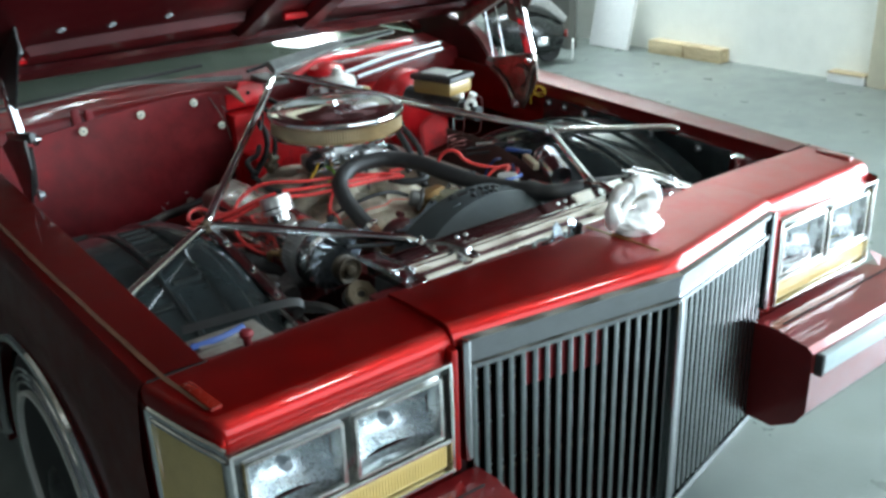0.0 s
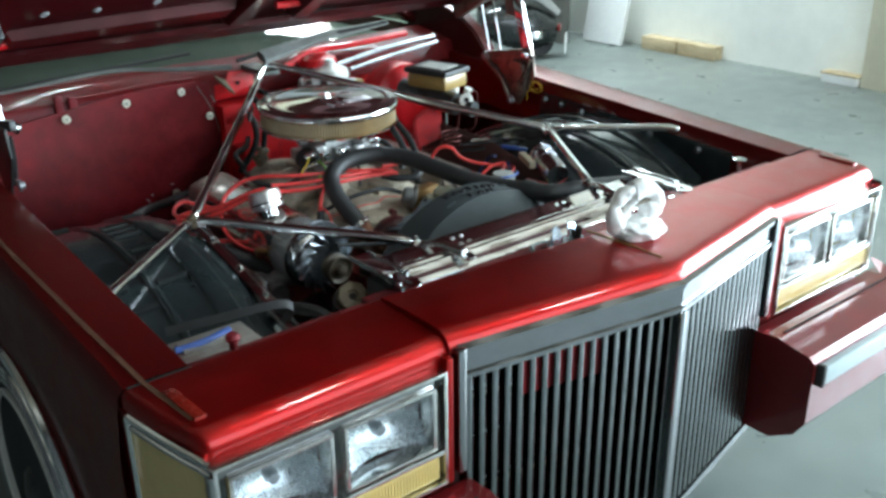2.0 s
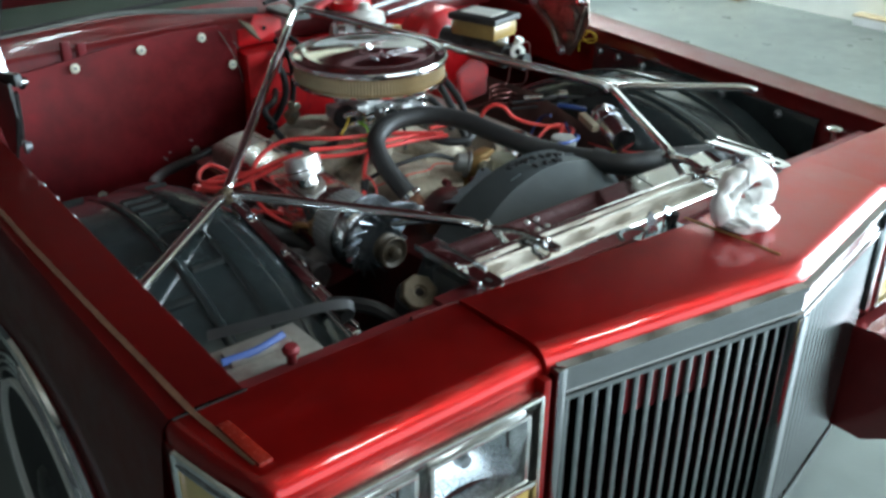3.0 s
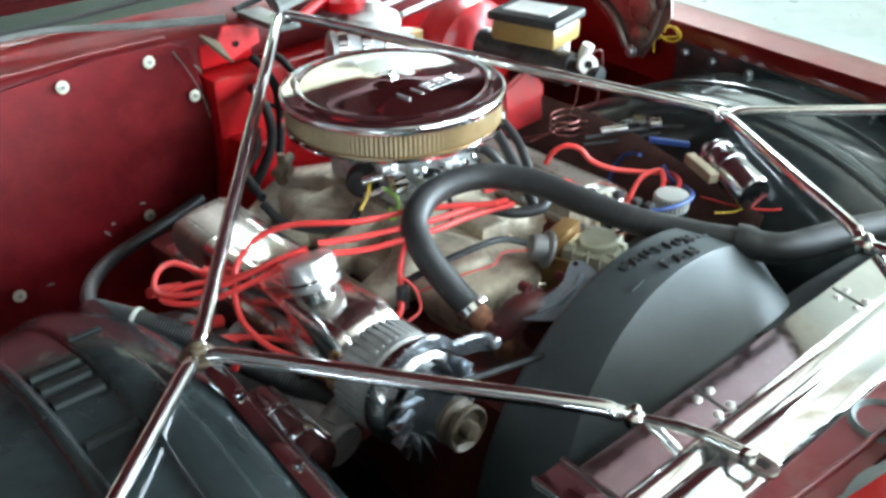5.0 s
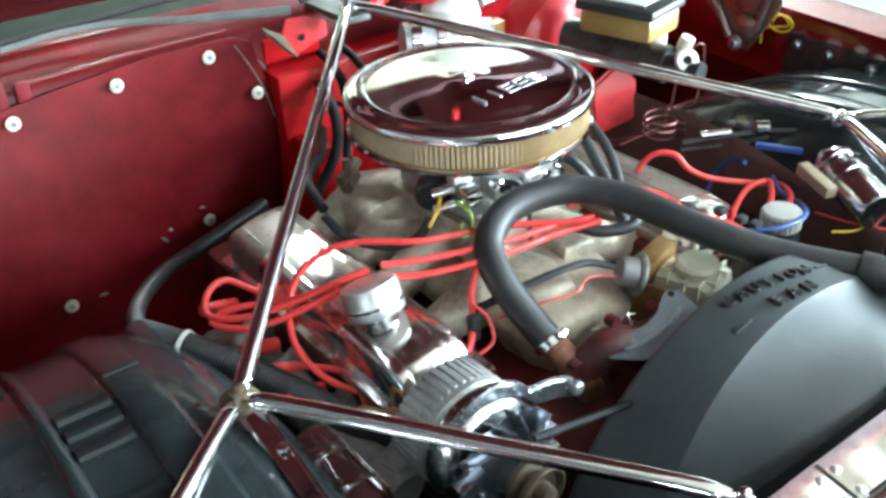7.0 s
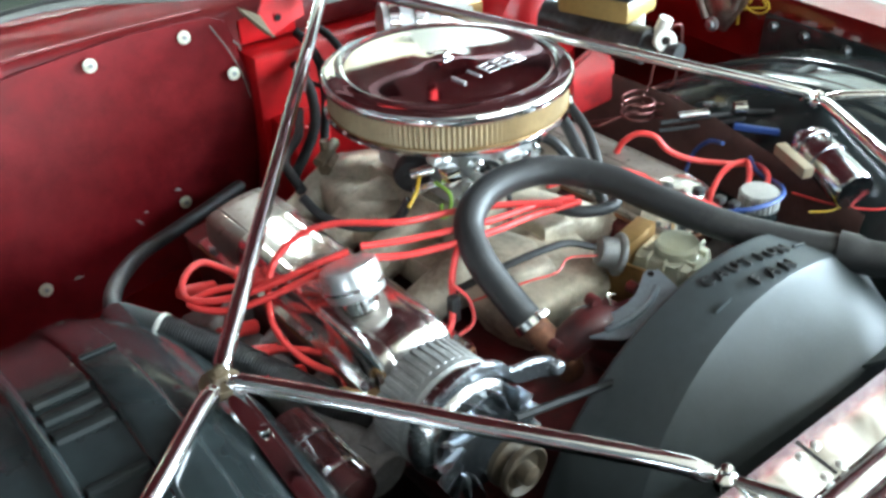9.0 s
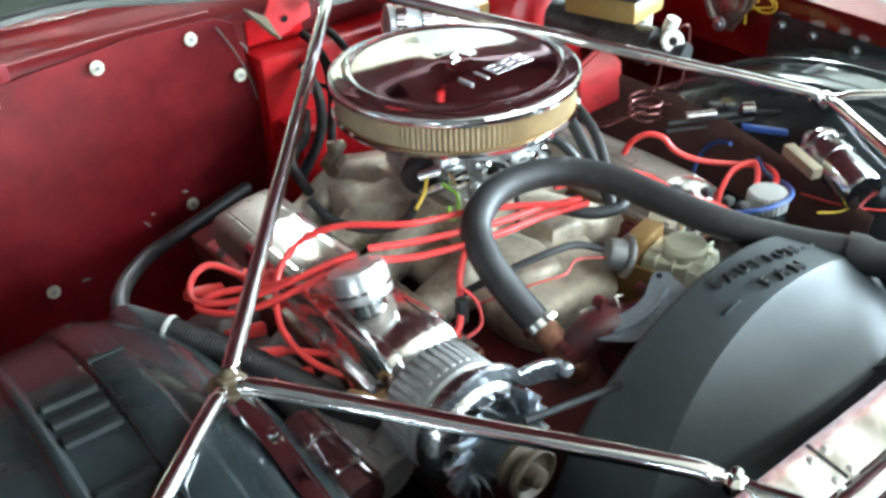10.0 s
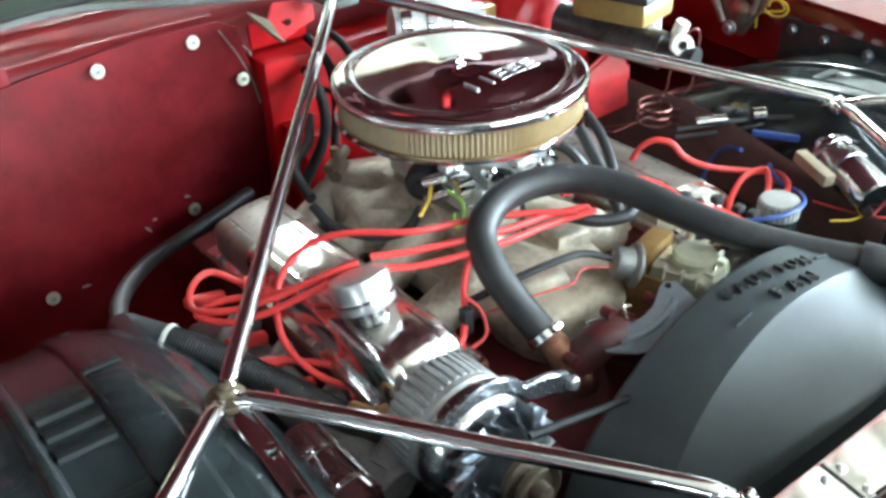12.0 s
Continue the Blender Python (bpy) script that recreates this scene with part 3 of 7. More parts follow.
for s in (-1, 1):
    def X(a, b):
        return (s * a, s * b) if s > 0 else (s * b, s * a)
    xa, xb = X(0.455, 0.846)
    part("bezel_recess", box(xa + 0.004, xb - 0.004, 0.016, 0.03, 0.832, 0.851, 0.002), GRILLECHROME, car)
    bez = part("headlamp_bezel", frame_ring(xa, xb, 0.648, 0.856, 0.007, 0.006, 0.05) + [box(xa, xb, 0.008, 0.03, 0.706, 0.715, 0.002)],
               OLDCHROME, car, "chrome twin-headlamp bezel")
    part("bezel_backing", [box(*X(0.46, 0.842), 0.030, 0.05, 0.829, 0.85), box(*X(0.46, 0.842), 0.030, 0.05, 0.655, 0.721)] +
         [box(*X(a, b), 0.030, 0.05, 0.721, 0.829) for a, b in ((0.46, 0.477), (0.639, 0.663), (0.821, 0.842))], GRILLECHROME, bez)
    for a, b in ((0.474, 0.642), (0.660, 0.824)):
        lx0, lx1 = X(a, b)
        hl = part("headlamp", frame_ring(lx0, lx1, 0.718, 0.832, 0.007, 0.010, 0.045, 0.003), OLDCHROME, bez, "rectangular sealed-beam headlamp")
        cx, cz = (lx0 + lx1) / 2, 0.775
        # curved reflector bowl
        rws = []
        for i in range(9):
            rws.append([(cx + (u - 4) / 4 * (lx1 - lx0) / 2 * 0.94, 0.024 + 0.062 * (1 - 0.55 * ((u - 4) / 4) ** 2 - 0.45 * ((i - 4) / 4) ** 2), cz + (i - 4) / 4 * 0.052) for u in range(9)])
        bowl = part("reflector", grid(rws), LENS, bez)
        # fluted glass lens, slightly bowed
        rws = []
        for i in range(13):
            rws.append([(cx + (u - 10) / 10 * (lx1 - lx0) / 2 * 0.95, 0.014 + 0.004 * ((u - 10) / 10) ** 2 + 0.004 * ((i - 6) / 6) ** 2 + 0.0007 * (u % 2), cz + (i - 6) / 6 * 0.053) for u in range(21)])
        lens = part("lens", grid(rws), LAMPGLASS, bez, "clear fluted lamp glass", 60)
        lens.visible_shadow = False
        part("bulb_shield", lathe([(0.0, 0.0), (0.009, 0.002), (0.012, 0.014), (0.006, 0.03)], 12, along((cx, 0.040, cz), (cx, 0.07, cz))), STEEL, bez)
    ax0, ax1 = X(0.466, 0.836)
    amb = part("indicator_lamp", box(ax0, ax1, 0.014, 0.045, 0.659, 0.704, 0.004), AMBER, bez, "amber ribbed indicator lens")
    part("lens_ribs", [box(ax0 + (ax1 - ax0) * (0.02 + 0.96 * i / 60) - 0.0012, ax0 + (ax1 - ax0) * (0.02 + 0.96 * i / 60) + 0.0012, 0.0115, 0.0165, 0.664, 0.699) for i in range(61)], AMBER, amb, smooth=0)
    # corner lamp that wraps round to the side
    plan = [(0.8440, 0.013), (0.8470, 0.020), (0.8490, 0.035), (0.8585, 0.07), (0.8672, 0.11), (0.8750, 0.15), (0.8822, 0.190)]
    cl = part("corner_lamp", solid(grid([[(s * x, y, z) for z in (0.648, 0.70, 0.76, 0.80, 0.842)] for x, y in plan[1:]]), 0.010), AMBER, car, "pale amber wrap-round corner lamp with chrome surround")
    steps = ((0.8425, 0.000), (0.8425, 0.0045), (0.8485, 0.0055), (0.8505, 0.002), (0.8565, 0.003), (0.8585, 0.0065), (0.8640, 0.0055), (0.8660, 0.001))
    rows = []
    for i, (x, y) in enumerate(plan):
        a, b = Vector(plan[max(i - 1, 0)]), Vector(plan[min(i + 1, len(plan) - 1)])
        out = Vector((b.y - a.y, -(b.x - a.x))).normalized()
        rows.append([(s * (x + out.x * d), y + out.y * d, z + 0.010 * y) for z, d in steps])
    part("chrome_surround", [grid(rows), tube([(s * 0.8845, 0.189, 0.866), (s * 0.8845, 0.189, 0.648)], 0.005, 8, 1),
                             grid([[(s * (x + d), y - d, z) for z in (0.648, 0.845)] for x, y, d in ((0.838, 0.012, 0.0), (0.8420, 0.009, 0.003), (0.8475, 0.013, 0.003), (0.850, 0.022, 0.001), (0.850, 0.030, -0.002))])], CHROME, cl)
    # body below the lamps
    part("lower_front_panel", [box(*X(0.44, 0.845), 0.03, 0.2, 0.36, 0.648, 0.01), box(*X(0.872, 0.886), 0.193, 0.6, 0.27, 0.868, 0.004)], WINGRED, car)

# bumper ends: the middle is cut away around the grille
for s in (-1, 1):
    def X(a, b):
        return (s * a, s * b) if s > 0 else (s * b, s * a)
    prof = [(0.02, 0.628), (-0.035, 0.632), (-0.075, 0.624), (-0.115, 0.617), (-0.128, 0.606), (-0.128, 0.462), (-0.105, 0.425), (-0.05, 0.392), (0.02, 0.392)]
    ends = []
    for k in range(8):
        x = 0.402 + (0.95 - 0.402) * k / 7
        back = 0.0 if k < 6 else (0.02, 0.09)[k - 6]
        ends.append([(s * x, y + back * (1 if y < 0 else 0), z) for y, z in prof])
    bmx = grid(ends)
    bmx.faces.new([v for v in bmx.verts[:len(prof)]])
    bump = part("bumper_end", bmx, BUMPERRED, car, "maroon painted bumper end with a grey rubbing strip", 30)
    part("rub_strip", box(*X(0.425, 0.925), -0.146, -0.126, 0.556, 0.601, 0.006), RUBSTRIP, bump, "pale grey rubbing strip with black end")
    part("strip_end", box(*X(0.413, 0.4245), -0.147, -0.126, 0.553, 0.604, 0.004), RUBBER, bump)
    part("seam_line", tube([(s * 0.43, -0.036, 0.6335), (s * 0.93, -0.036, 0.6335)], 0.0022, 6, 1), BLACK, bump)

# wheels
for s in (-1, 1):
    for wy in (0.85, 4.0):
        m = along((s * 0.70, wy, 0.335), (s * 2, wy, 0.335))
        tyre = part("wheel", lathe([(0.235, 0.0), (0.30, -0.004), (0.328, 0.02), (0.335, 0.05), (0.335, 0.15), (0.328, 0.18), (0.30, 0.196), (0.235, 0.192)], 48, m), TYRE, car, "chrome wheel with whitewall tyre")
        part("trim_ring", [lathe([(r - 0.007, 0.190), (r - 0.004, 0.199), (r, 0.2015), (r + 0.004, 0.199), (r + 0.007, 0.190)], 64, m, False) for r in (0.294, 0.279, 0.264)], CHROME, tyre, "chrome trim ring with three ridges")
        part("pale_band", lathe([(0.243, 0.190), (0.244, 0.2035), (0.238, 0.2055), (0.232, 0.2035), (0.231, 0.190)], 64, m, False), WHITEWALL, tyre, "thin pale band")
        part("rim", lathe([(0.258, 0.188), (0.230, 0.186), (0.21, 0.160), (0.15, 0.150), (0.13, 0.155), (0.08, 0.175), (0.06, 0.20), (0.03, 0.21), (0, 0.21)], 48, m), DARKSTEEL, tyre, "dark dished wheel disc")

# cabin shell behind the engine bay
def shell(name, rows, material, label="", t=0.0):
    bm = grid(rows)
    return part(name, solid(bm, t) if t else bm, material, car, label)


for s in (-1, 1):
    part("pillar_base", prism([(1.330, 0.940), (1.345, 0.985), (1.395, 1.035), (1.48, 1.082), (1.60, 1.105), (1.76, 1.11), (1.76, 0.93)], 0.05, Matrix(((0, 0, 1, s * 0.815 - 0.025), (1, 0, 0, 0), (0, 1, 0, 0), (0, 0, 0, 1))), 0.006), HOODRED, car, "dark maroon base of the windscreen pillar", 30)
    shell("body_side", [[(s * 0.90, y, 0.27), (s * 0.905, y, 0.6), (s * 0.89, y, top_z(1.66) + 0.02)] for y in (1.68, 2.3, 3.0, 3.45)], MAROON, "maroon door skin")
    shell("rear_quarter", [[(s * 0.90, y, arch_z(y - 4.0 + 0.83)), (s * 0.905, y, 0.68), (s * (0.89 - 0.03 * (y - 3.45)), y, 0.99 - 0.1 * (y - 3.45))] for y in [3.45 + 0.1 * i for i in range(17)]], MAROON)
    shell("roof_pillar", [[(s * 0.80, 1.70, 1.02), (s * 0.77, 1.74, 1.03)], [(s * 0.66, 2.42, 1.39), (s * 0.62, 2.42, 1.40)]], MAROON, t=0.02)
    shell("rear_pillar", [[(s * 0.66, 3.1, 1.39), (s * 0.66, 3.5, 1.36)], [(s * 0.87, 3.2, 0.99), (s * 0.87, 3.9, 0.98)]], MAROON, t=0.02)
    sg = shell("side_glass", [[(s * 0.86, 1.80, 1.0), (s * 0.86, 3.2, 1.0)], [(s * 0.66, 2.42, 1.385), (s * 0.66, 3.1, 1.385)]], GLASS)
    sg.visible_shadow = False
shell("roof", [[(x, 2.40, 1.39 + 0.03 * (1 - (x / 0.66) ** 2)), (x, 2.8, 1.41 + 0.03 * (1 - (x / 0.66) ** 2)), (x, 3.5, 1.36 + 0.03 * (1 - (x / 0.66) ** 2))] for x in (-0.66, -0.4, 0, 0.4, 0.66)], MAROON, "maroon roof panel", 0.02)
shell("boot_lid", [[(x, 3.9, 0.99 + 0.03 * (1 - (x / 0.87) ** 2)), (x, 4.9, 0.88), (x, 5.05, 0.55), (x, 5.05, 0.35)] for x in (-0.87, -0.4, 0, 0.4, 0.87)], MAROON, "", 0.01)
rg = shell("rear_glass", [[(x, 3.5, 1.37), (x, 3.92, 1.0)] for x in (-0.64, 0, 0.64)], GLASS)
rg.visible_shadow = False
ws = shell("windscreen", [[(x * (1 - 0.08 * v), 1.585 + 0.415 * v + (0.10 - 0.04 * v) * (x / 0.75) ** 2, 1.022 + 0.183 * v) for v in [0.25 * k for k in range(9)]] for x in [-0.78 + 0.06 * k for k in range(27)]],
           GLASS, "dark reflecting windscreen")
ws.visible_shadow = False
part("dashboard", box(-0.74, 0.74, 1.72, 2.25, 0.78, 0.985, 0.03), DARKGREEN, car)
part("front_seat", [box(-0.70, 0.70, 2.55, 3.1, 0.35, 0.62, 0.06), box(-0.70, 0.70, 3.0, 3.2, 0.55, 1.12, 0.07)], DARKGREEN, car)
part("cabin_floor", box(-0.88, 0.88, 1.62, 4.9, 0.25, 0.33), BLACK, car)

# engine bay walls
part("bay_floor", box(-0.62, 0.62, 0.26, 1.55, 0.26, 0.32), BLACK, car)
part("firewall", [grid([[(x, 1.56, 0.32), (x, 1.555, 0.70), (x, 1.55, 0.965)] for x in (-0.78, 0, 0.78)])], BRIGHTRED, car, "bright red painted firewall")
# smooth cover panel on the firewall with its screws
cover = [[(-0.80, 1.46, 0.58), (-0.80, 1.47, 0.75), (-0.80, 1.487, 0.90), (-0.80, 1.50, 0.945)],
         [(-0.62, 1.415, 0.58), (-0.62, 1.44, 0.75), (-0.62, 1.478, 0.90), (-0.62, 1.492, 0.962)],
         [(-0.45, 1.43, 0.58), (-0.45, 1.452, 0.75), (-0.45, 1.482, 0.90), (-0.45, 1.492, 0.985)],
         [(-0.28, 1.465, 0.58), (-0.28, 1.477, 0.75), (-0.28, 1.487, 0.90), (-0.28, 1.494, 1.0)],
         [(-0.15, 1.475, 0.60), (-0.14, 1.478, 0.75), (-0.135, 1.480, 0.90), (-0.15, 1.49, 0.998)],
         [(-0.115, 1.475, 0.64), (-0.10, 1.476, 0.75), (-0.095, 1.474, 0.86), (-0.12, 1.485, 0.985)]]
cov = part("firewall_cover", solid(grid(cover), 0.004), PANELRED, car, "satin maroon firewall cover with pale screws", 60)


def screw(at, towards, r=0.0125):
    """A flat pressed washer with a raised rim round its middle."""
    d = (Vector(towards)).normalized()
    return lathe([(r, 0), (r * 0.98, 0.0012), (r * 0.62, 0.0018), (r * 0.56, 0.0030), (r * 0.46, 0.0030), (r * 0.40, 0.0016), (0, 0.0016)], 18, along(at, Vector(at) + d))


for px, py, pz in ((-0.355, 1.478, 0.972), (-0.196, 1.484, 0.976), (-0.127, 1.468, 0.90), (-0.522, 1.418, 0.662), (-0.518, 1.4705, 0.959), (-0.255, 1.464, 0.70)):
    part("panel_screw", screw((px, py, pz), (0.05, -1, 0.1), 0.0112), SCREW, cov, "pale cream washer screw", 20)
    part("screw_nut", lathe([(0.0036, 0), (0.0036, 0.0050), (0.0025, 0.0058), (0, 0.0058)], 6, along((px, py, pz), (px + 0.05, py - 1, pz + 0.1))), STEEL, cov)

# thin pale tubes stand in for the highlight on the cover's fold
part("scuffed_edge", [tube([(-0.150, 1.482, 0.985), (-0.128, 1.472, 0.94), (-0.112, 1.468, 0.895), (-0.103, 1.467, 0.85)], 0.0012, 6, 4), tube([(-0.118, 1.470, 0.955), (-0.110, 1.470, 0.945), (-0.107, 1.470, 0.935)], 0.0015, 6, 3)], DUSTPAPER, cov, "painted pale highlight along the folded cover edge")
# scuffs where the cover's paint has flaked
for px, pz, w, a in ((-0.263, 0.728, 0.006, 20), (-0.345, 0.704, 0.009, 55), (-0.330, 0.716, 0.004, 10), (-0.472, 0.670, 0.008, 5)):
    yy = 1.472 - 0.3 * max(0, -0.28 - px) * (1 if pz < 0.8 else 0.2) - 0.04 * (0.9 - pz)
    part("paint_chip", prism([(-w, -0.0016), (0.2 * w, -0.0022), (w, 0.0), (0.1 * w, 0.0026), (-0.6 * w, 0.0018)], 0.0012, Matrix.Translation((px, yy, pz)) @ pose(0, 0, 0, 96, a, 0)), GREYCAP, cov)

# cowl and wipers
cowl_rows = []
for k in range(17):
    x = -0.80 + 0.1 * k
    dip = 0.012 * math.cos(x * 1.8)
    cowl_rows.append([(x, 1.503, 0.93), (x, 1.505, 0.975 + dip), (x, 1.512, 0.988 + dip), (x, 1.53 + 0.04 * (x / 0.75) ** 2, 1.000 + dip), (x, 1.572 + 0.10 * (x / 0.75) ** 2, 1.015 + dip), (x, 1.588 + 0.10 * (x / 0.75) ** 2, 1.017 + dip), (x, 1.61 + 0.10 * (x / 0.75) ** 2, 0.97)])
part("cowl_ridge", tube([(-0.50, 1.506, 1.000), (-0.414, 1.506, 1.003), (-0.28, 1.506, 1.007), (-0.15, 1.506, 1.006)], 0.0035, 10, 5), BUMPERRED, car, "red rolled edge of the cowl")
part("cowl", grid(cowl_rows), COWLRED, car, "red cowl panel below the windscreen")
for a, b, c, r in (((-0.72, 1.585, 1.02), (-0.36, 1.575, 1.042), (-0.05, 1.46, 1.028), 0.008), ((0.02, 1.41, 1.052), (0.25, 1.46, 1.075), (0.56, 1.56, 1.07), 0.019)):
    wip = part("wiper", tube([a, Vector(a).lerp(Vector(b), 0.5), b, Vector(b).lerp(Vector(c), 0.5), c], lambda u: r * (0.40 + 0.65 * u if a[0] < -0.5 else 1.2 - 0.7 * u), 8, 6, flat=0.55), WIPERGREY, car, "grey wiper arm")
    part("blade", tube([Vector(a) + Vector((-0.06, 0.03, -0.005)), Vector(a).lerp(Vector(b), 0.6) + Vector((0, 0.03, 0.0)), Vector(b) + Vector((0.25, 0.02, 0.012))], 0.006, 6, 6), RUBBER, wip)
# cowl brackets, crinkled red sheet
for (x, y, z) in ((-0.522, 1.51, 0.970), (-0.487, 1.51, 0.962)):
    part("cowl_bracket", box(x - 0.011, x + 0.011, y - 0.016, y, z - 0.025, z + 0.047, 0.006), DULLRED, car)
TORN = Matrix(((1, 0, 0, 0), (0, 0.15, 1, 1.436), (0, 1, 0, 0), (0, 0, 0, 1)))
hc = part("hood_catch", [prism([(-0.084, 0.999), (-0.078, 0.982), (-0.064, 0.960), (-0.040, 0.968), (-0.024, 0.978), (-0.010, 1.006), (-0.030, 1.018), (-0.070, 1.022)], 0.003, TORN @ Matrix.Translation((0, 0, -0.15)), 0.001),
     prism([(-0.020, 0.965), (0.012, 0.972), (0.014, 0.998), (-0.008, 1.004)], 0.003, TORN @ Matrix.Translation((0, 0, -0.128)), 0.001)], BRIGHTRED, car, "torn bright red sheet bracket", 20)
part("bracket_hole", lathe([(0.0062, 0), (0.0062, 0.0004)], 12, along((-0.050, 1.4315, 0.988), (-0.050, 1.0, 0.95))), BLACK, hc)
part("catch_trim", [prism([(-0.118, 1.020), (-0.082, 0.999), (-0.064, 0.961), (-0.078, 0.966), (-0.112, 1.006)], 0.003, TORN @ Matrix.Translation((0, 0, -0.154)), 0.001), tube([(-0.116, 1.428, 1.016), (-0.096, 1.424, 0.992), (-0.068, 1.420, 0.962)], 0.0028, 6, 3)], CAPTAN, hc, "rusty tan folded edge")

# open hood: outer skin and ribbed inner panel
HY, HZ, HA = 1.43, 1.152, radians(27.5)
HLEN = 1.10


def hood_at(x, u, lift=0.0):
    """A point of the hood: u metres up from its rear edge."""
    crown = 0.020 * (1 - (x / 0.82) ** 2) - 0.020
    n = lift + crown
    return (x, HY - u * math.cos(HA) + n * math.sin(HA), HZ + u * math.sin(HA) + n * math.cos(HA))


us = [0, 0.01, 0.05, 0.2, 0.4, 0.6, 0.8, 0.95, 1.05, 1.09, HLEN]
xs = [-0.822, -0.80, -0.6, -0.45, -0.3, -0.15, 0, 0.15, 0.3, 0.45, 0.6, 0.80, 0.822]
hood = part("hood", solid(grid([[hood_at(x, u, 0.0) for u in us] for x in xs]), 0.006), CANDY, car, "raised red bonnet with ribbed underside")
part("inner_skin", grid([[hood_at(x, u, -0.0035 - 0.006) for u in (0.004, 0.05, 0.2, 0.4, 0.6, 0.8, 0.95, 1.05, 1.096)] for x in (-0.815, -0.6, -0.45, -0.3, -0.15, 0, 0.15, 0.3, 0.45, 0.6, 0.815)]), HOODRED, hood, "pressed hood lining, its red darkened for shade")
# inner panel: ribs round deep pockets
def hood_rib(x0, x1, u0, u1, h, w=0.0):
    pts = []
    bm = bmesh.new()
    top, low = [], []
    for (x, u) in ((x0, u0), (x1, u0), (x1, u1), (x0, u1)):
        low.append(bm.verts.new(hood_at(x, u, -0.008)))
    cx, cu = (x0 + x1) / 2, (u0 + u1) / 2
    for (x, u) in ((x0, u0), (x1, u0), (x1, u1), (x0, u1)):
        kx, ku = x + (0.012 if x < cx else -0.012), u + (0.012 if u < cu else -0.012)
        top.append(bm.verts.new(hood_at(kx, ku, -0.010 - h)))
    bm.faces.new(top)
    for i in range(4):
        bm.faces.new((low[i], low[(i + 1) % 4], top[(i + 1) % 4], top[i]))
    return bm


ribs = [(-0.81, 0.81, 0.012, 0.10, 0.010), (-0.81, 0.81, 0.99, 1.09, 0.03), (-0.81, -0.69, 0.09, 1.0, 0.022), (0.69, 0.81, 0.09, 1.0, 0.022), (-0.69, -0.13, 0.15, 0.23, 0.020), (0.13, 0.69, 0.15, 0.23, 0.020),
        (-0.13, -0.06, 0.10, 1.0, 0.030), (0.06, 0.13, 0.10, 1.0, 0.030), (-0.69, -0.13, 0.62, 0.72, 0.024), (0.13, 0.69, 0.62, 0.72, 0.024)]
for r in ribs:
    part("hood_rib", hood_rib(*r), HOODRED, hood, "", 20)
for x, u in ((-0.60, 0.055), (-0.44, 0.055), (-0.30, 0.055), (0.3, 0.055), (0.45, 0.055), (-0.62, 0.30), (-0.50, 0.28), (-0.36, 0.28), (0.4, 0.3), (0.2, 0.45)):
    h = -0.0205 if u < 0.1 else -0.0095
    a = Vector(hood_at(x, u, h))
    part("hood_screw", screw(a, Vector(hood_at(x, u, h - 0.1)) - a, 0.012), STEEL, hood)
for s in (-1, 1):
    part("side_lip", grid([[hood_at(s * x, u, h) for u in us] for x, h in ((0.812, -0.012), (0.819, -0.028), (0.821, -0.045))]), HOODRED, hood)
part("insulation_stud", lathe([(0.01, 0), (0.02, 0.006), (0, 0.01)], 10, along(hood_at(0.32, 0.5, -0.005), hood_at(0.32, 0.5, -0.1))), STEEL, hood)

# rounded edge of the rear rail; its red highlight is put in as bright paint
for x0, x1, u in ((-0.70, -0.16, 0.172), (0.0, 0.55, 0.172)):
    part("rail_edge", tube([hood_at(x0 + (x1 - x0) * k / 6, u + 0.004 * math.sin(k), -0.020) for k in range(7)], 0.010, 10, 3), BRIGHTRED, hood, "rolled edge coloured as a bright red highlight", 60)

part("rear_lip", solid(grid([[hood_at(x, u, -0.0125) for u in (0.002, 0.012, 0.026)] for x in [-0.50 + 0.105 * k for k in range(11)]]), 0.002), FADEDRED, hood, "faded salmon rear lip of the hood")

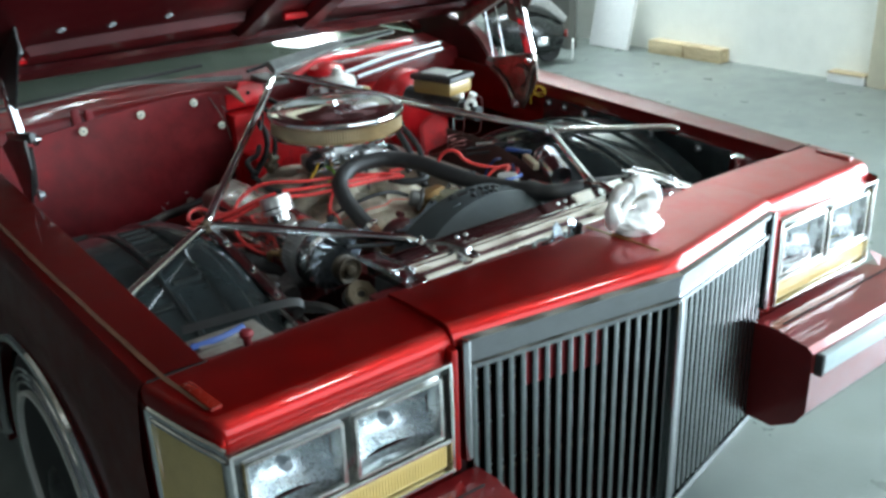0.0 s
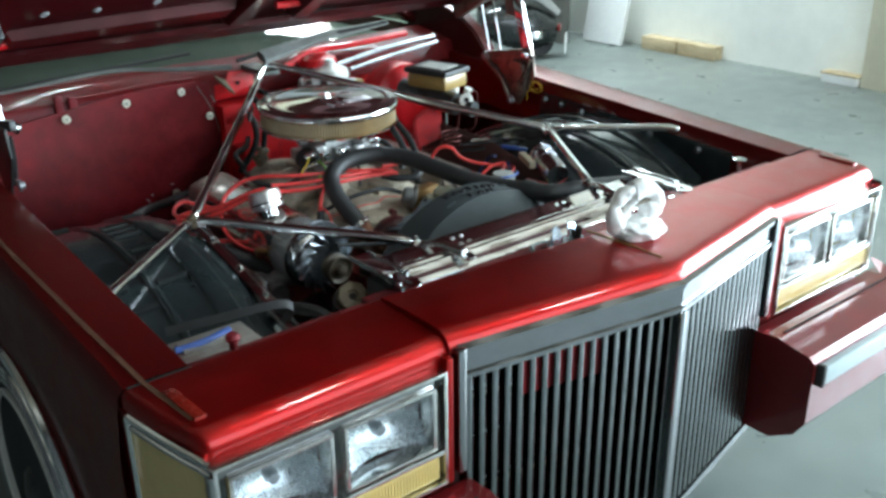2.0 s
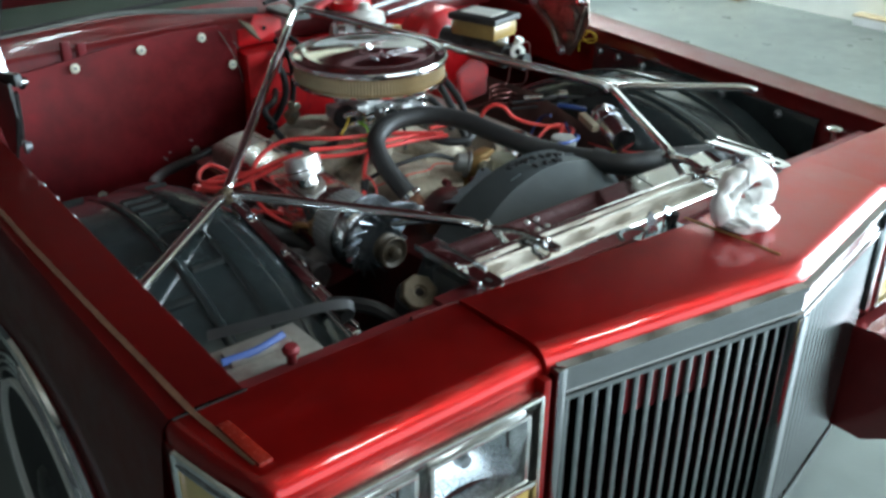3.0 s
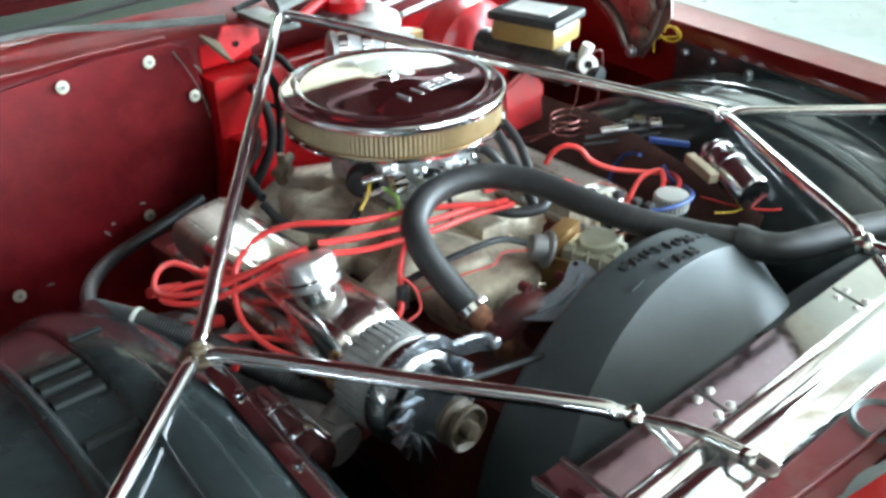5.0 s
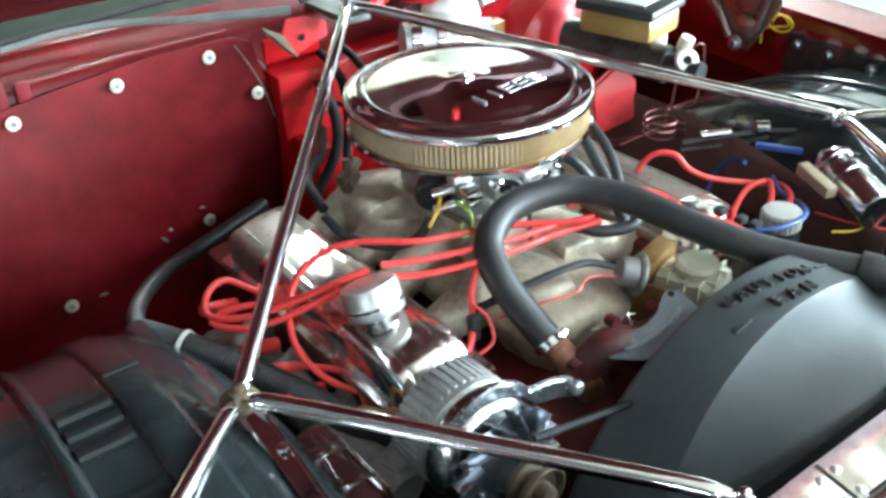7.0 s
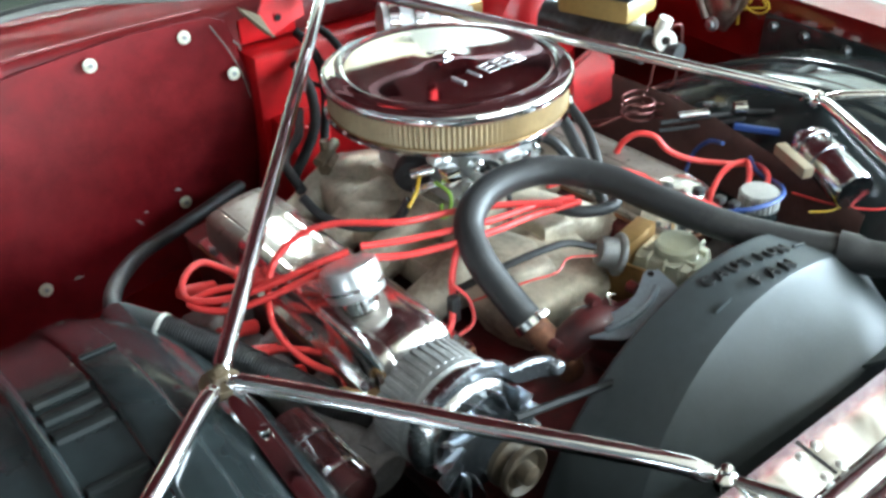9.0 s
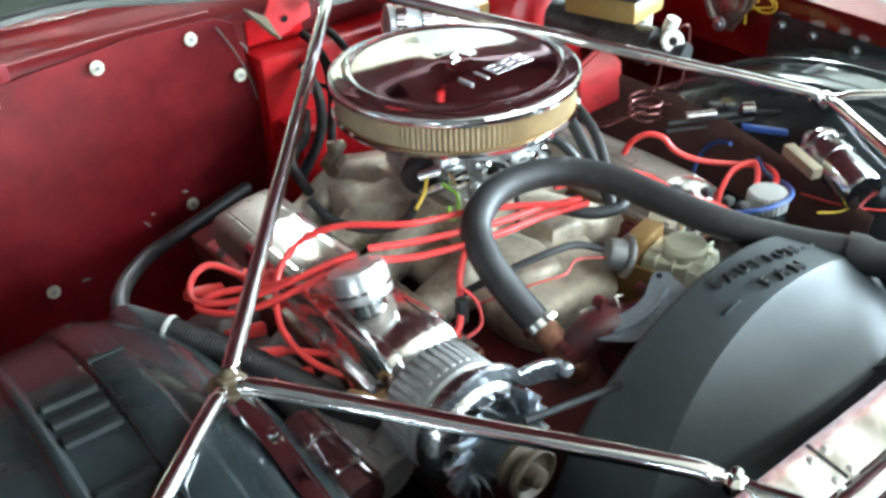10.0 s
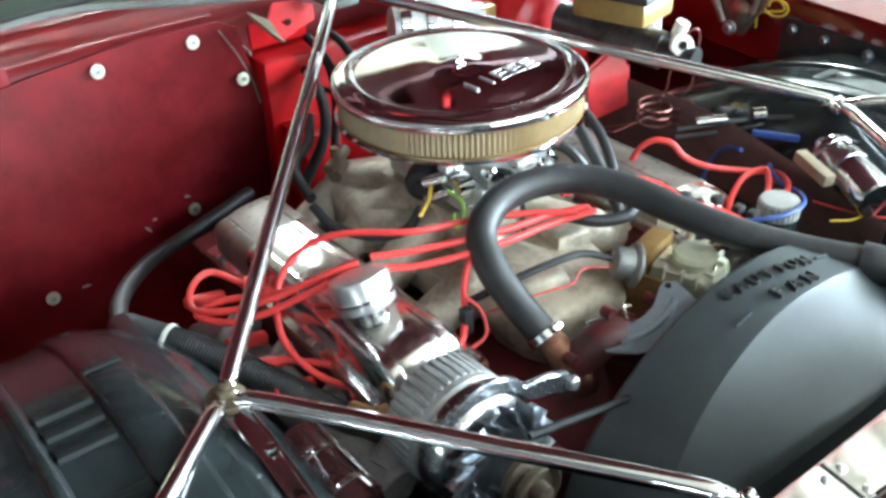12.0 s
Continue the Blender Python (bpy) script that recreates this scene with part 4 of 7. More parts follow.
# hood hinges
HINGE = mat("greasy_brown_steel", (0.25, 0.205, 0.175), 0.30, 0.75, 0, 0.3, 16.0, 0.2, 40.0, (0.06, 0.045, 0.035), 0.35, 22.0)
for s in (-1, 1):
    before = set(bpy.data.objects)

    def upright(x):
        return Matrix(((0, 0, 1, x), (1, 0, 0, 0), (0, 1, 0, 0), (0, 0, 0, 1)))
    hg = part("hood_hinge", [prism([(1.285, 0.962), (1.205, 1.0), (1.066, 1.020), (1.056, 0.955), (1.085, 0.905), (1.120, 0.850), (1.155, 0.852), (1.205, 0.905)], 0.006, upright(s * 0.742 - 0.003), 0.002),
                             lathe([(0.034, 0), (0.036, 0.006), (0.030, 0.012), (0.012, 0.014), (0, 0.014)], 20, along((s * 0.738, 1.125, 0.958), (s * 0.55, 1.125, 0.958))),
                             lathe([(0.022, 0), (0.024, 0.005), (0.016, 0.010), (0, 0.011)], 18, along((s * 0.738, 1.125, 0.898), (s * 0.55, 1.125, 0.898))),
                             tube([(s * 0.735, 1.262, 0.965), (s * 0.732, 1.20, 0.930), (s * 0.732, 1.160, 0.870)], 0.007, 8, 4), tube([(s * 0.735, 1.07, 1.0), (s * 0.732, 1.085, 0.95), (s * 0.732, 1.10, 0.90)], 0.006, 8, 4)],
              HINGE if s > 0 else DARKSTEEL, car, "grimy brown steel hood hinge" if s > 0 else "dark teal-grey steel hood hinge")
    part("hinge_lever", [box(-0.007, 0.007, -0.012, 0.012, 0, 0.215, 0.003, along((s * 0.728, 1.268, 0.985), (s * 0.728, 1.055, 1.026)))], HINGE if s > 0 else DARKSTEEL, hg)
    for y, z in ((1.075, 1.016), (1.255, 0.985), (1.135, 0.868)):
        part("hinge_pin", lathe([(0.014, 0), (0.014, 0.006), (0.009, 0.008), (0.008, 0.014), (0, 0.015)], 12, along((s * 0.722, y, z), (s * 0.5, y, z))), CHROME if z > 1 else STEEL, hg)
    SM1 = along((s * 0.730, 1.076, 1.015), (s * 0.735, 1.172, 1.275))
    part("hinge_strap", [box(-0.004, 0.004, -0.015, 0.015, 0, 0.277, 0.0015, SM1), box(-0.009, 0.004, -0.017, -0.0125, 0.004, 0.275, 0.001, SM1), box(-0.009, 0.004, 0.0125, 0.017, 0.004, 0.275, 0.001, SM1)], CHROME, hg, "bright steel hinge strap")
    if s > 0:
        part("hinge_link", [tube([(s * 0.735, 1.202, 1.0), (s * 0.735, 1.215, 1.06), (s * 0.735, 1.245, 1.16), (s * 0.735, 1.26, 1.225)], 0.0055, 8, 4, flat=0.6), tube([(s * 0.745, 1.262, 0.97), (s * 0.745, 1.275, 1.03), (s * 0.745, 1.30, 1.12), (s * 0.745, 1.31, 1.20)], 0.005, 8, 4, flat=0.6)], CHROME, hg, "thin bright steel link")
    a, b = Vector(hood_at(s * 0.735, -0.01, -0.035)), Vector(hood_at(s * 0.735, 0.34, -0.035))
    part("hinge_arm", [box(-0.014, 0.014, -0.024, 0.024, 0, (b - a).length, 0.006, along(a, b)), prism([(1.225, 1.225), (1.02, 1.33), (1.02, 1.27), (1.15, 1.115), (1.19, 1.12)], 0.004, upright(s * 0.748 - 0.002), 0.001)], HINGE if s > 0 else DARKSTEEL, hg)
    if s < 0:
        for ob in set(bpy.data.objects) - before:
            if ob.name.startswith(("hood_hinge", "hinge_lever", "hinge_pin")):
                ob.data.transform(Matrix.Translation((0, 0.085, 0.025)))
            elif ob.name.startswith("hinge_strap"):
                ob.data.transform(Matrix.Translation((0, 0.165, 0)))
    part("arm_bolt", lathe([(0.012, 0), (0.012, 0.006), (0.007, 0.009), (0, 0.009)], 10, along((s * 0.742, 1.17, 1.185), (s * 0.5, 1.17, 1.185))), OLDCHROME, hg)

# ---- engine bay ----
# moulded black wheel housings with raised bands
for s in (-1, 1):
    def well(x, a, lift=0.0):
        """A point of the wheel housing: across x, a degrees round the wheel (90 is the top)."""
        ry, rz = 0.60 + lift, 0.530 + lift
        drop = 0.0
        if x < 0.56:
            drop = ((0.56 - x) / 0.13) ** 2 * 0.13
        return (s * x, 0.78 - ry * math.cos(radians(a)), 0.35 + (rz - drop) * math.sin(radians(a)))
    angs = [10 + 5 * i for i in range(31)]
    xs_w = [0.785, 0.74, 0.70, 0.66, 0.62, 0.58, 0.55, 0.52, 0.49, 0.465, 0.44, 0.43]
    wh = part("wheel_housing", grid([[well(x, a) for a in angs] for x in xs_w] + [[(s * 0.42, well(0.43, a)[1], max(well(0.43, a)[2] - 0.25, 0.30)) for a in angs]]), BLACKSHINE, car,
              "shiny black moulded wheel housing", 60)
    for x0, x1 in ((0.666, 0.686), (0.555, 0.605)):
        rows = [[well(x0, a) for a in angs], [well(x0 + 0.004, a, 0.0055) for a in angs], [well(x0 + 0.008, a, 0.0070) for a in angs], [well(x1 - 0.008, a, 0.0070) for a in angs], [well(x1 - 0.004, a, 0.0055) for a in angs], [well(x1, a) for a in angs]]
        part("moulded_band", grid(rows), BLACKSHINE, wh, "", 35)
    for a0, x0, x1, wide, high in ((98.3, 0.608, 0.664, 1.5, 0.002), (84.0, 0.608, 0.664, 0.8, 0.002)) if s > 0 else ((98.3, 0.608, 0.664, 1.5, 0.006), (95.0, 0.608, 0.664, 1.5, 0.005), (91.6, 0.608, 0.664, 1.5, 0.005), (103.0, 0.560, 0.600, 0.5, 0.0105), (84.0, 0.608, 0.664, 0.8, 0.006), (72.0, 0.608, 0.664, 0.8, 0.006), (112.0, 0.69, 0.76, 1.2, 0.008), (66.0, 0.69, 0.765, 1.2, 0.008)):
        rows = [[well(x, a0 + d, h) for x in (x0, (x0 + x1) / 2, x1)] for d, h in ((0, 0), (0.25, high * 0.85), (0.45, high), (wide, high), (wide + 0.2, high * 0.85), (wide + 0.45, 0))]
        part("moulded_rib", grid(rows), DULLBLACK, wh, "", 35)

# front support panel of the bay with its slots
part("radiator_support", [box(-0.765, 0.765, 0.215, 0.262, 0.845, 0.872, 0.006), box(-0.44, 0.44, 0.18, 0.262, 0.862, 0.881, 0.004), box(-0.72, -0.44, 0.24, 0.262, 0.34, 0.86), box(0.44, 0.72, 0.24, 0.262, 0.34, 0.86)],
     SUPPORTRED, car, "dull red radiator support with grey sealer")
seal_rows = []
for k in range(60):
    x = -0.43 + 0.86 * k / 59
    u = 1 - min(abs(x), 0.436) / 0.436
    w = 0.011 + 0.010 * abs(math.sin(k * 0.37)) + 0.006 * abs(math.sin(k * 1.7)) * (k % 7 > 2)
    seal_rows.append([(x, 0.206 - 0.075 * u, 0.8885 + 0.022 * u), (x, 0.206 - 0.075 * u + w, 0.8840 + 0.016 * u)])
part("sealer", grid(seal_rows), SEAL, car, "ragged grey-green sealer along the panel edge")
part("support_ridge", tube([(-0.50, 0.235, 0.880), (-0.3, 0.215, 0.8835), (0.0, 0.195, 0.885), (0.3, 0.205, 0.8835)], 0.0035, 8, 6), SUPPORTRED, car)
for x in (-0.25, 0.02, 0.2):
    part("support_slot", box(x - 0.011, x + 0.011, 0.206, 0.222, 0.8805, 0.883), BLACK, car)
    part("slot_tab", box(x - 0.012, x + 0.012, 0.226, 0.229, 0.880, 0.885, 0.001), CHROME, car)
part("sealing_ring", [lathe([(0.026, 0), (0.031, 0.004), (0.036, 0.0)], 24, Matrix.Translation((-0.045, 0.205, 0.881)), False)], SEAL, car)

# chrome radiator cover with pressed ribs
cover_rows = []
for x in [-0.372 + 0.744 * k / 16 for k in range(17)]:
    cover_rows.append([(x, 0.365, 0.862), (x, 0.366, 0.884), (x, 0.361, 0.8935), (x, 0.315, 0.8862), (x, 0.306, 0.895), (x, 0.296, 0.896), (x, 0.288, 0.890), (x, 0.280, 0.896), (x, 0.270, 0.897), (x, 0.263, 0.890),
                       (x, 0.246, 0.889), (x, 0.236, 0.882), (x, 0.234, 0.866)])
rad = part("radiator_cover", grid(cover_rows), CHROME, car, "polished chrome radiator cover with pressed ribs", 50)
def clamp_plate(x, y0, y1, w):
    """A flat chrome clamp with a rounded front end and a slot."""
    n = 9
    out = [(x - w, y1), (x - w, y0)] + [(x - w * math.cos(math.pi * k / n), y0 - w * math.sin(math.pi * k / n)) for k in range(1, n)] + [(x + w, y0), (x + w, y1)]
    return prism(out, 0.006, Matrix.Translation((0, 0, 0.898)), 0.0015)


for x, y0, y1, w in ((-0.368, 0.215, 0.372, 0.021), (0.375, 0.215, 0.372, 0.021), (-0.214, 0.238, 0.300, 0.013), (0.233, 0.255, 0.310, 0.013)):
    br = part("clamp_bracket", [clamp_plate(x, y0, y1, w)], CHROME if w > 0.015 else OLDCHROME, rad, "chrome clamp bracket with a rounded end")
    part("bracket_slot", box(x - 0.004, x + 0.004, y0 - 0.002, y0 + 0.010, 0.9042, 0.9048, 0.0), BLACK, rad)
    if w > 0.015:
        part("bracket_lip", [box(x - w, x - w + 0.004, y0, y1, 0.903, 0.909, 0.001), box(x + w - 0.004, x + w, y0 + 0.03, y1, 0.903, 0.909, 0.001), box(x - w + 0.004, x + w - 0.004, y0 + 0.055, y1 - 0.03, 0.9042, 0.906, 0.001)], CHROME, rad)
        for yy in (y0 + 0.045, y0 + 0.06):
            part("bracket_bolt", lathe([(0.007, 0), (0.007, 0.005), (0.004, 0.007), (0, 0.007)], 8, Matrix.Translation((x - 0.014, yy, 0.903))), CHROME, rad)
    else:
        part("bracket_bolt", lathe([(0.008, 0), (0.008, 0.006), (0.004, 0.008), (0, 0.008)], 8, Matrix.Translation((x, y0 + 0.02, 0.904))), CHROME, rad)
for x in (-0.155, 0.13):
    part("cover_slot", solid(grid([[(x + dx, y, 0.8866 + 0.1587 * (y - 0.315)) for dx in (-0.0022, 0.0022)] for y in (0.317, 0.338, 0.359)]), 0.001), BLACK, rad)
    for dx in (-0.011, 0.011):
        for y, z in ((0.3205, 0.8868), (0.346, 0.8908)):
            part("cover_bolt", lathe([(0.0048, 0), (0.0048, 0.0016), (0.0030, 0.0026), (0, 0.0026)], 10, Matrix.Translation((x + dx, y, z))), CAPBRIGHT, rad)

# fan shroud: half-round band and a flattened sloping front
SHX, SHZ = 0.088, 0.554
def sh(a, r, y):
    r *= 1 - 0.10 * min(max((math.degrees(a) - 105) / 45, 0), 1.5) ** 2      # flatter towards the hose side
    return (SHX - r * math.cos(a), y, SHZ + r * math.sin(a))
sh_ang = [radians(a) for a in [-8, -2, 4, 10, 16, 22] + [27 + 4 * i for i in range(32)] + [158, 164, 170, 176, 182, 188]]
rows = []
for a in sh_ang:
    y0 = 0.533 - (0.075 if math.cos(a) > 0 else -0.015) * (1 - max(math.sin(a), 0.0))
    deep = max(0.86 * (1 - ((math.degrees(a) - 85) / 62) ** 2), 0.02)      # the sloping face closes to an oval
    slope = [(0.3160, 0.0), (0.298, 0.226), (0.282, 0.464), (0.268, 0.717), (0.258, 1.0)]
    face = []
    for k in (0, 0.2, 1, 2, 3, 4):
        u = deep * k / 4
        i = min(int(u * 4.0), 3)
        (r0, u0), (r1, u1) = slope[i], slope[i + 1]
        face.append((r0 + (r1 - r0) * (u - u0) / (u1 - u0), y0 - 0.0045 - u * (y0 - 0.4105)))
    re, ye = face[-1]
    rows.append([sh(a, 0.298, 0.615), sh(a, 0.315, 0.614), sh(a, 0.319, 0.608), sh(a, 0.319, y0 + 0.001), sh(a, 0.3182, y0 - 0.002)] + [sh(a, rr, yy) for rr, yy in face]
                + [sh(a, re - 0.006, ye - 0.008), sh(a, re - 0.022, ye - 0.017), sh(a, re - 0.050, ye - 0.028), sh(a, min(re - 0.085, 0.20), min(ye - 0.04, 0.385))])
shroud = part("fan_shroud", grid(rows), SHROUD, car, "dark grey moulded fan shroud with raised warning letters", 21)

part("shroud_skirt", solid(grid([[(x, 0.370, 0.866), (x, 0.40, 0.835), (x, 0.47, 0.765), (x, 0.53, 0.69)] for x in (0.08, 0.20, 0.32, 0.43)]), 0.003), SHROUD, shroud, "", 60)


def letters(text, size, m, parent, material, depth=0.004):
    c = bpy.data.curves.new("lettering", "FONT")
    c.body, c.size, c.extrude, c.align_x = text, size, depth, "CENTER"
    c.resolution_u = 3
    ob = bpy.data.objects.new("lettering", c)
    scene.collection.objects.link(ob)
    me = bpy.data.meshes.new_from_object(ob.evaluated_get(bpy.context.evaluated_depsgraph_get()))
    bpy.data.objects.remove(ob)
    me.transform(m)
    me.materials.append(material)
    o = new("lettering", me)
    o.parent = parent
    return o


def on_band(ang, y):
    """Pose on the shroud's band: letters read from the front, tops rearward."""
    a = radians(ang)
    p = Vector(sh(a, 0.3195, y))
    n = Vector((-math.cos(a), 0, math.sin(a)))
    yy = Vector((0, 1, 0))
    xx = yy.cross(n)
    return Matrix.Translation(p) @ Matrix((xx, yy, n)).transposed().to_4x4()


for i, ch in enumerate("CAUTION"):
    letters(ch, 0.022, on_band(77.2 + 3.45 * i, 0.581 - 0.0030 * i), shroud, RUBBER, 0.0045)
for i, ch in enumerate("FAN"):
    letters(ch, 0.024, on_band(84.0 + 4.5 * i, 0.542 - 0.003 * i), shroud, RUBBER, 0.0045)
for ang, y in ((74.0, 0.552), (104, 0.568)):
    part("moulded_bar", box(-0.013, 0.013, -0.002, 0.002, 0, 0.003, 0.001, on_band(ang, y)), SHROUD, shroud)
fan = part("cooling_fan", [lathe([(0.05, 0), (0.05, 0.03), (0.02, 0.04), (0, 0.04)], 16, along((SHX, 0.56, SHZ), (SHX, 0.4, SHZ)))] +
           [box(-0.03, 0.03, -0.003, 0.003, 0.04, 0.28, 0.001, Matrix.Translation((SHX, 0.56, SHZ)) @ Matrix.Rotation(i * math.pi / 3, 4, "Y") @ Matrix.Rotation(0.5, 4, "Z")) for i in range(6)], STEEL, car)

# chrome brace rods between the wheel housings, cowl and radiator
JR, JL, JB = Vector((-0.506, 0.781, 0.883)), Vector((0.530, 0.784, 0.882)), Vector((0.030, 1.404, 1.030))
FR, FR2, FL, FL2 = Vector((-0.235, 0.373, 0.893)), Vector((-0.212, 0.250, 0.908)), Vector((0.258, 0.382, 0.898)), Vector((0.232, 0.275, 0.905))


def brace(a, b, label="chrome brace rod", r=0.0095, flat_end=True, material=CHROME):
    a, b = Vector(a), Vector(b)
    d = (b - a).normalized()
    ob = part("brace_rod", tube([a + d * 0.010, a + d * 0.022, a + d * 0.05 + Vector((0, 0, 0.004)), a.lerp(b, 0.5) + Vector((0, 0, 0.004)), b - d * 0.05 + Vector((0, 0, 0.004)), b - d * 0.022, b - d * 0.010],
                                lambda u: r if 0.12 < u < 0.88 else r * (0.75 + 2.0 * min(u, 1 - u)), 14, 5), material, car, label, 60)
    return ob


def node(p, r=0.0125, material=OLDCHROME, label="bolted brace joint"):
    p = Vector(p)
    ob = part("brace_joint", [lathe([(r * 1.15, -0.012), (r * 1.3, -0.008), (r * 1.3, 0.0), (r * 0.9, 0.003), (r * 0.62, 0.004), (r * 0.62, 0.010), (r * 0.3, 0.011), (r * 0.3, 0.013), (0, 0.014)], 12, Matrix.Translation(p))], material, car, label)
    return ob


brace(JR, JB)
brace(JL, JB)
brace(JR, FR)
brace(JL, FL)
brace(JR, (-0.797, 0.515, 0.885))
brace(JL, (0.775, 0.525, 0.895), material=OLDCHROME)
brace(FL, FL2, "short chrome link", 0.008)
bch = part("brace_channel", box(-0.0085, 0.0085, -0.008, 0.008, 0.0, 0.40, 0.003, along((-0.502, 0.765, 0.873), (-0.500, 0.42, 0.792)) @ pose(0, 0, 0, 0, 0, 8)), CHROME, car, "flat chrome channel brace with drilled holes")
CHM = along((-0.502, 0.765, 0.873), (-0.500, 0.42, 0.792)) @ pose(0, 0, 0, 0, 0, 8)
for sx in (-1, 1):
    for sy in (-1, 1):
        part("channel_lip", box(sx * 0.0090 - 0.0018, sx * 0.0090 + 0.0018, sy * 0.008 - 0.0025, sy * 0.008 + 0.0025, 0.012, 0.39, 0.0015, CHM), CHROME, bch)
for k in (0.18, 0.5, 0.78):
    p = Vector((-0.502, 0.765, 0.873)).lerp(Vector((-0.500, 0.42, 0.792)), k)
    part("channel_bolt", lathe([(0.006, 0), (0.006, 0.004), (0, 0.005)], 8, Matrix.Translation(p + Vector((0, 0, 0.010)))), CHROME, car)
for p in (JL, JB, FL, FL2):
    node(p)
node(FR, 0.0088)
node(JR, 0.0165, CAPTAN, "large bronze-coloured brace bolt")
brace(FR, FR2, "short dull link", 0.006, material=OLDCHROME)
part("strut_cap", [lathe([(0.05, -0.02), (0.05, 0.0), (0.035, 0.012), (0.02, 0.014)], 20, Matrix.Translation(JR - Vector((0.03, -0.03, 0.055))))], BLACKSHINE, car)
part("joint_plate", box(JB.x - 0.02, JB.x + 0.03, JB.y - 0.02, JB.y + 0.12, JB.z - 0.025, JB.z - 0.013, 0.004), WIPERGREY, car)

# engine block and heads
IRON = mat("dusty_cast_iron", (0.25, 0.235, 0.225), 0.62, 0.2, 0, 0.28, 14.0, 0.3, 90.0, (0.12, 0.07, 0.05), 0.3, 11.0)
part("engine_block", [box(-0.17, 0.17, 0.62, 1.32, 0.36, 0.70, 0.03), box(-0.10, 0.10, 0.56, 0.64, 0.42, 0.74, 0.03)], BLOCKRED, car, "dark red grimy engine block")
for s in (-1, 1):
    m = Matrix.Translation((s * 0.245, 0.98, 0.775)) @ pose(0, 0, 0, 0, s * 36, 0)
    head = part("cylinder_head", box(-0.078, 0.078, -0.24, 0.30, -0.11, 0.012, 0.01, Matrix.Translation((s * 0.247, 1.02, 0.735)) @ pose(0, 0, 0, 0, s * 10, 0)), BLOCKRED, car, "grimy red cylinder head")
    m = Matrix.Translation((s * 0.252, 1.012, 0.735)) @ pose(0, 0, 0, 0, s * 10, 0)
    half = [(0.060, 0.024), (0.0585, 0.030), (0.0565, 0.048), (0.0535, 0.064), (0.0495, 0.072), (0.044, 0.0765), (0.036, 0.0790), (0.0325, 0.0795), (0.0315, 0.0780), (0.0295, 0.0780), (0.0285, 0.0797), (0.015, 0.0815), (0.0, 0.0820)]
    prof = [(-x, z) for x, z in half] + [(x, z) for x, z in reversed(half[:-1])]
    ends = [(-0.236, 0.86, 0.0), (-0.234, 0.90, 0.30), (-0.228, 0.945, 0.62), (-0.216, 0.975, 0.86), (-0.202, 0.99, 0.955), (-0.188, 1.0, 0.99), (-0.17, 1.0, 1.0), (-0.06, 1.0, 1.0), (0.02, 1.0, 1.0), (0.05, 1.0, 1.0), (0.12, 1.0, 1.0), (0.195, 1.0, 1.0), (0.214, 0.99, 0.96), (0.228, 0.97, 0.82), (0.234, 0.94, 0.5), (0.237, 0.92, 0.0)]
    vcb = grid([[m @ Vector((x * w, y, 0.024 + (z - 0.024) * h)) for x, z in prof] for y, w, h in ends])
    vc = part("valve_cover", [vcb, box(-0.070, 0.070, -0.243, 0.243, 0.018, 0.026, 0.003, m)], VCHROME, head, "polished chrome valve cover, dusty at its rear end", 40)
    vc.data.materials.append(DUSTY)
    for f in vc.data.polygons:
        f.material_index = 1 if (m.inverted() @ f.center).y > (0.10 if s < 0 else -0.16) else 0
    part("cover_gasket", box(-0.072, 0.072, -0.245, 0.245, 0.013, 0.0185, 0.001, m), RUSTY, vc, "rusty brown gasket edge")
    exm = part("exhaust_manifold", tube([(s * 0.345, 0.74, 0.672), (s * 0.352, 0.80, 0.680), (s * 0.358, 0.9, 0.682), (s * 0.362, 1.1, 0.674), (s * 0.37, 1.22, 0.62)], 0.031, 12, 5), IRON, car, "dusty grey cast-iron exhaust manifold")
    for py in (0.775, 0.90, 1.02, 1.13):
        part("port_runner", tube([(s * 0.28, py + 0.01, 0.690), (s * 0.315, py, 0.700), (s * 0.350, py - 0.01, 0.690)], 0.023, 10, 4), IRON, exm)
    for k in range(1, 4):
        part("spark_plug_boot", rod((s * 0.345, 0.80 + 0.125 * k, 0.715), (s * 0.40, 0.79 + 0.125 * k, 0.735), 0.011, 10, 0.009), WIRERED, head, "red plug boot")
    for q in (-1, 1):
        for y in (-0.2, -0.07, 0.07, 0.2):
            part("cover_bolt", lathe([(0.005, 0), (0.005, 0.006), (0, 0.008)], 8, m @ Matrix.Translation((q * 0.065, y, 0.025))), STEEL, head)
# chrome oil filler with its knurled cap
OF = along((-0.273, 0.882, 0.812), (-0.276, 0.908, 0.875))
cap = part("oil_filler", lathe([(0.024, -0.006), (0.024, 0.020), (0.026, 0.022)], 32, OF), OLDCHROME, car, "chrome oil filler with a round push-on cap")
part("cap", lathe([(0.028, 0.012), (0.037, 0.014), (0.0378, 0.018), (0.0378, 0.046), (0.036, 0.053), (0.030, 0.056), (0.012, 0.0565), (0, 0.0565)], 36, OF), CAPBRIGHT, cap, "brushed chrome cap")
part("cap_band", lathe([(0.0378, 0.024), (0.0386, 0.025), (0.0386, 0.028), (0.0378, 0.029)], 36, OF, False), OLDCHROME, cap)

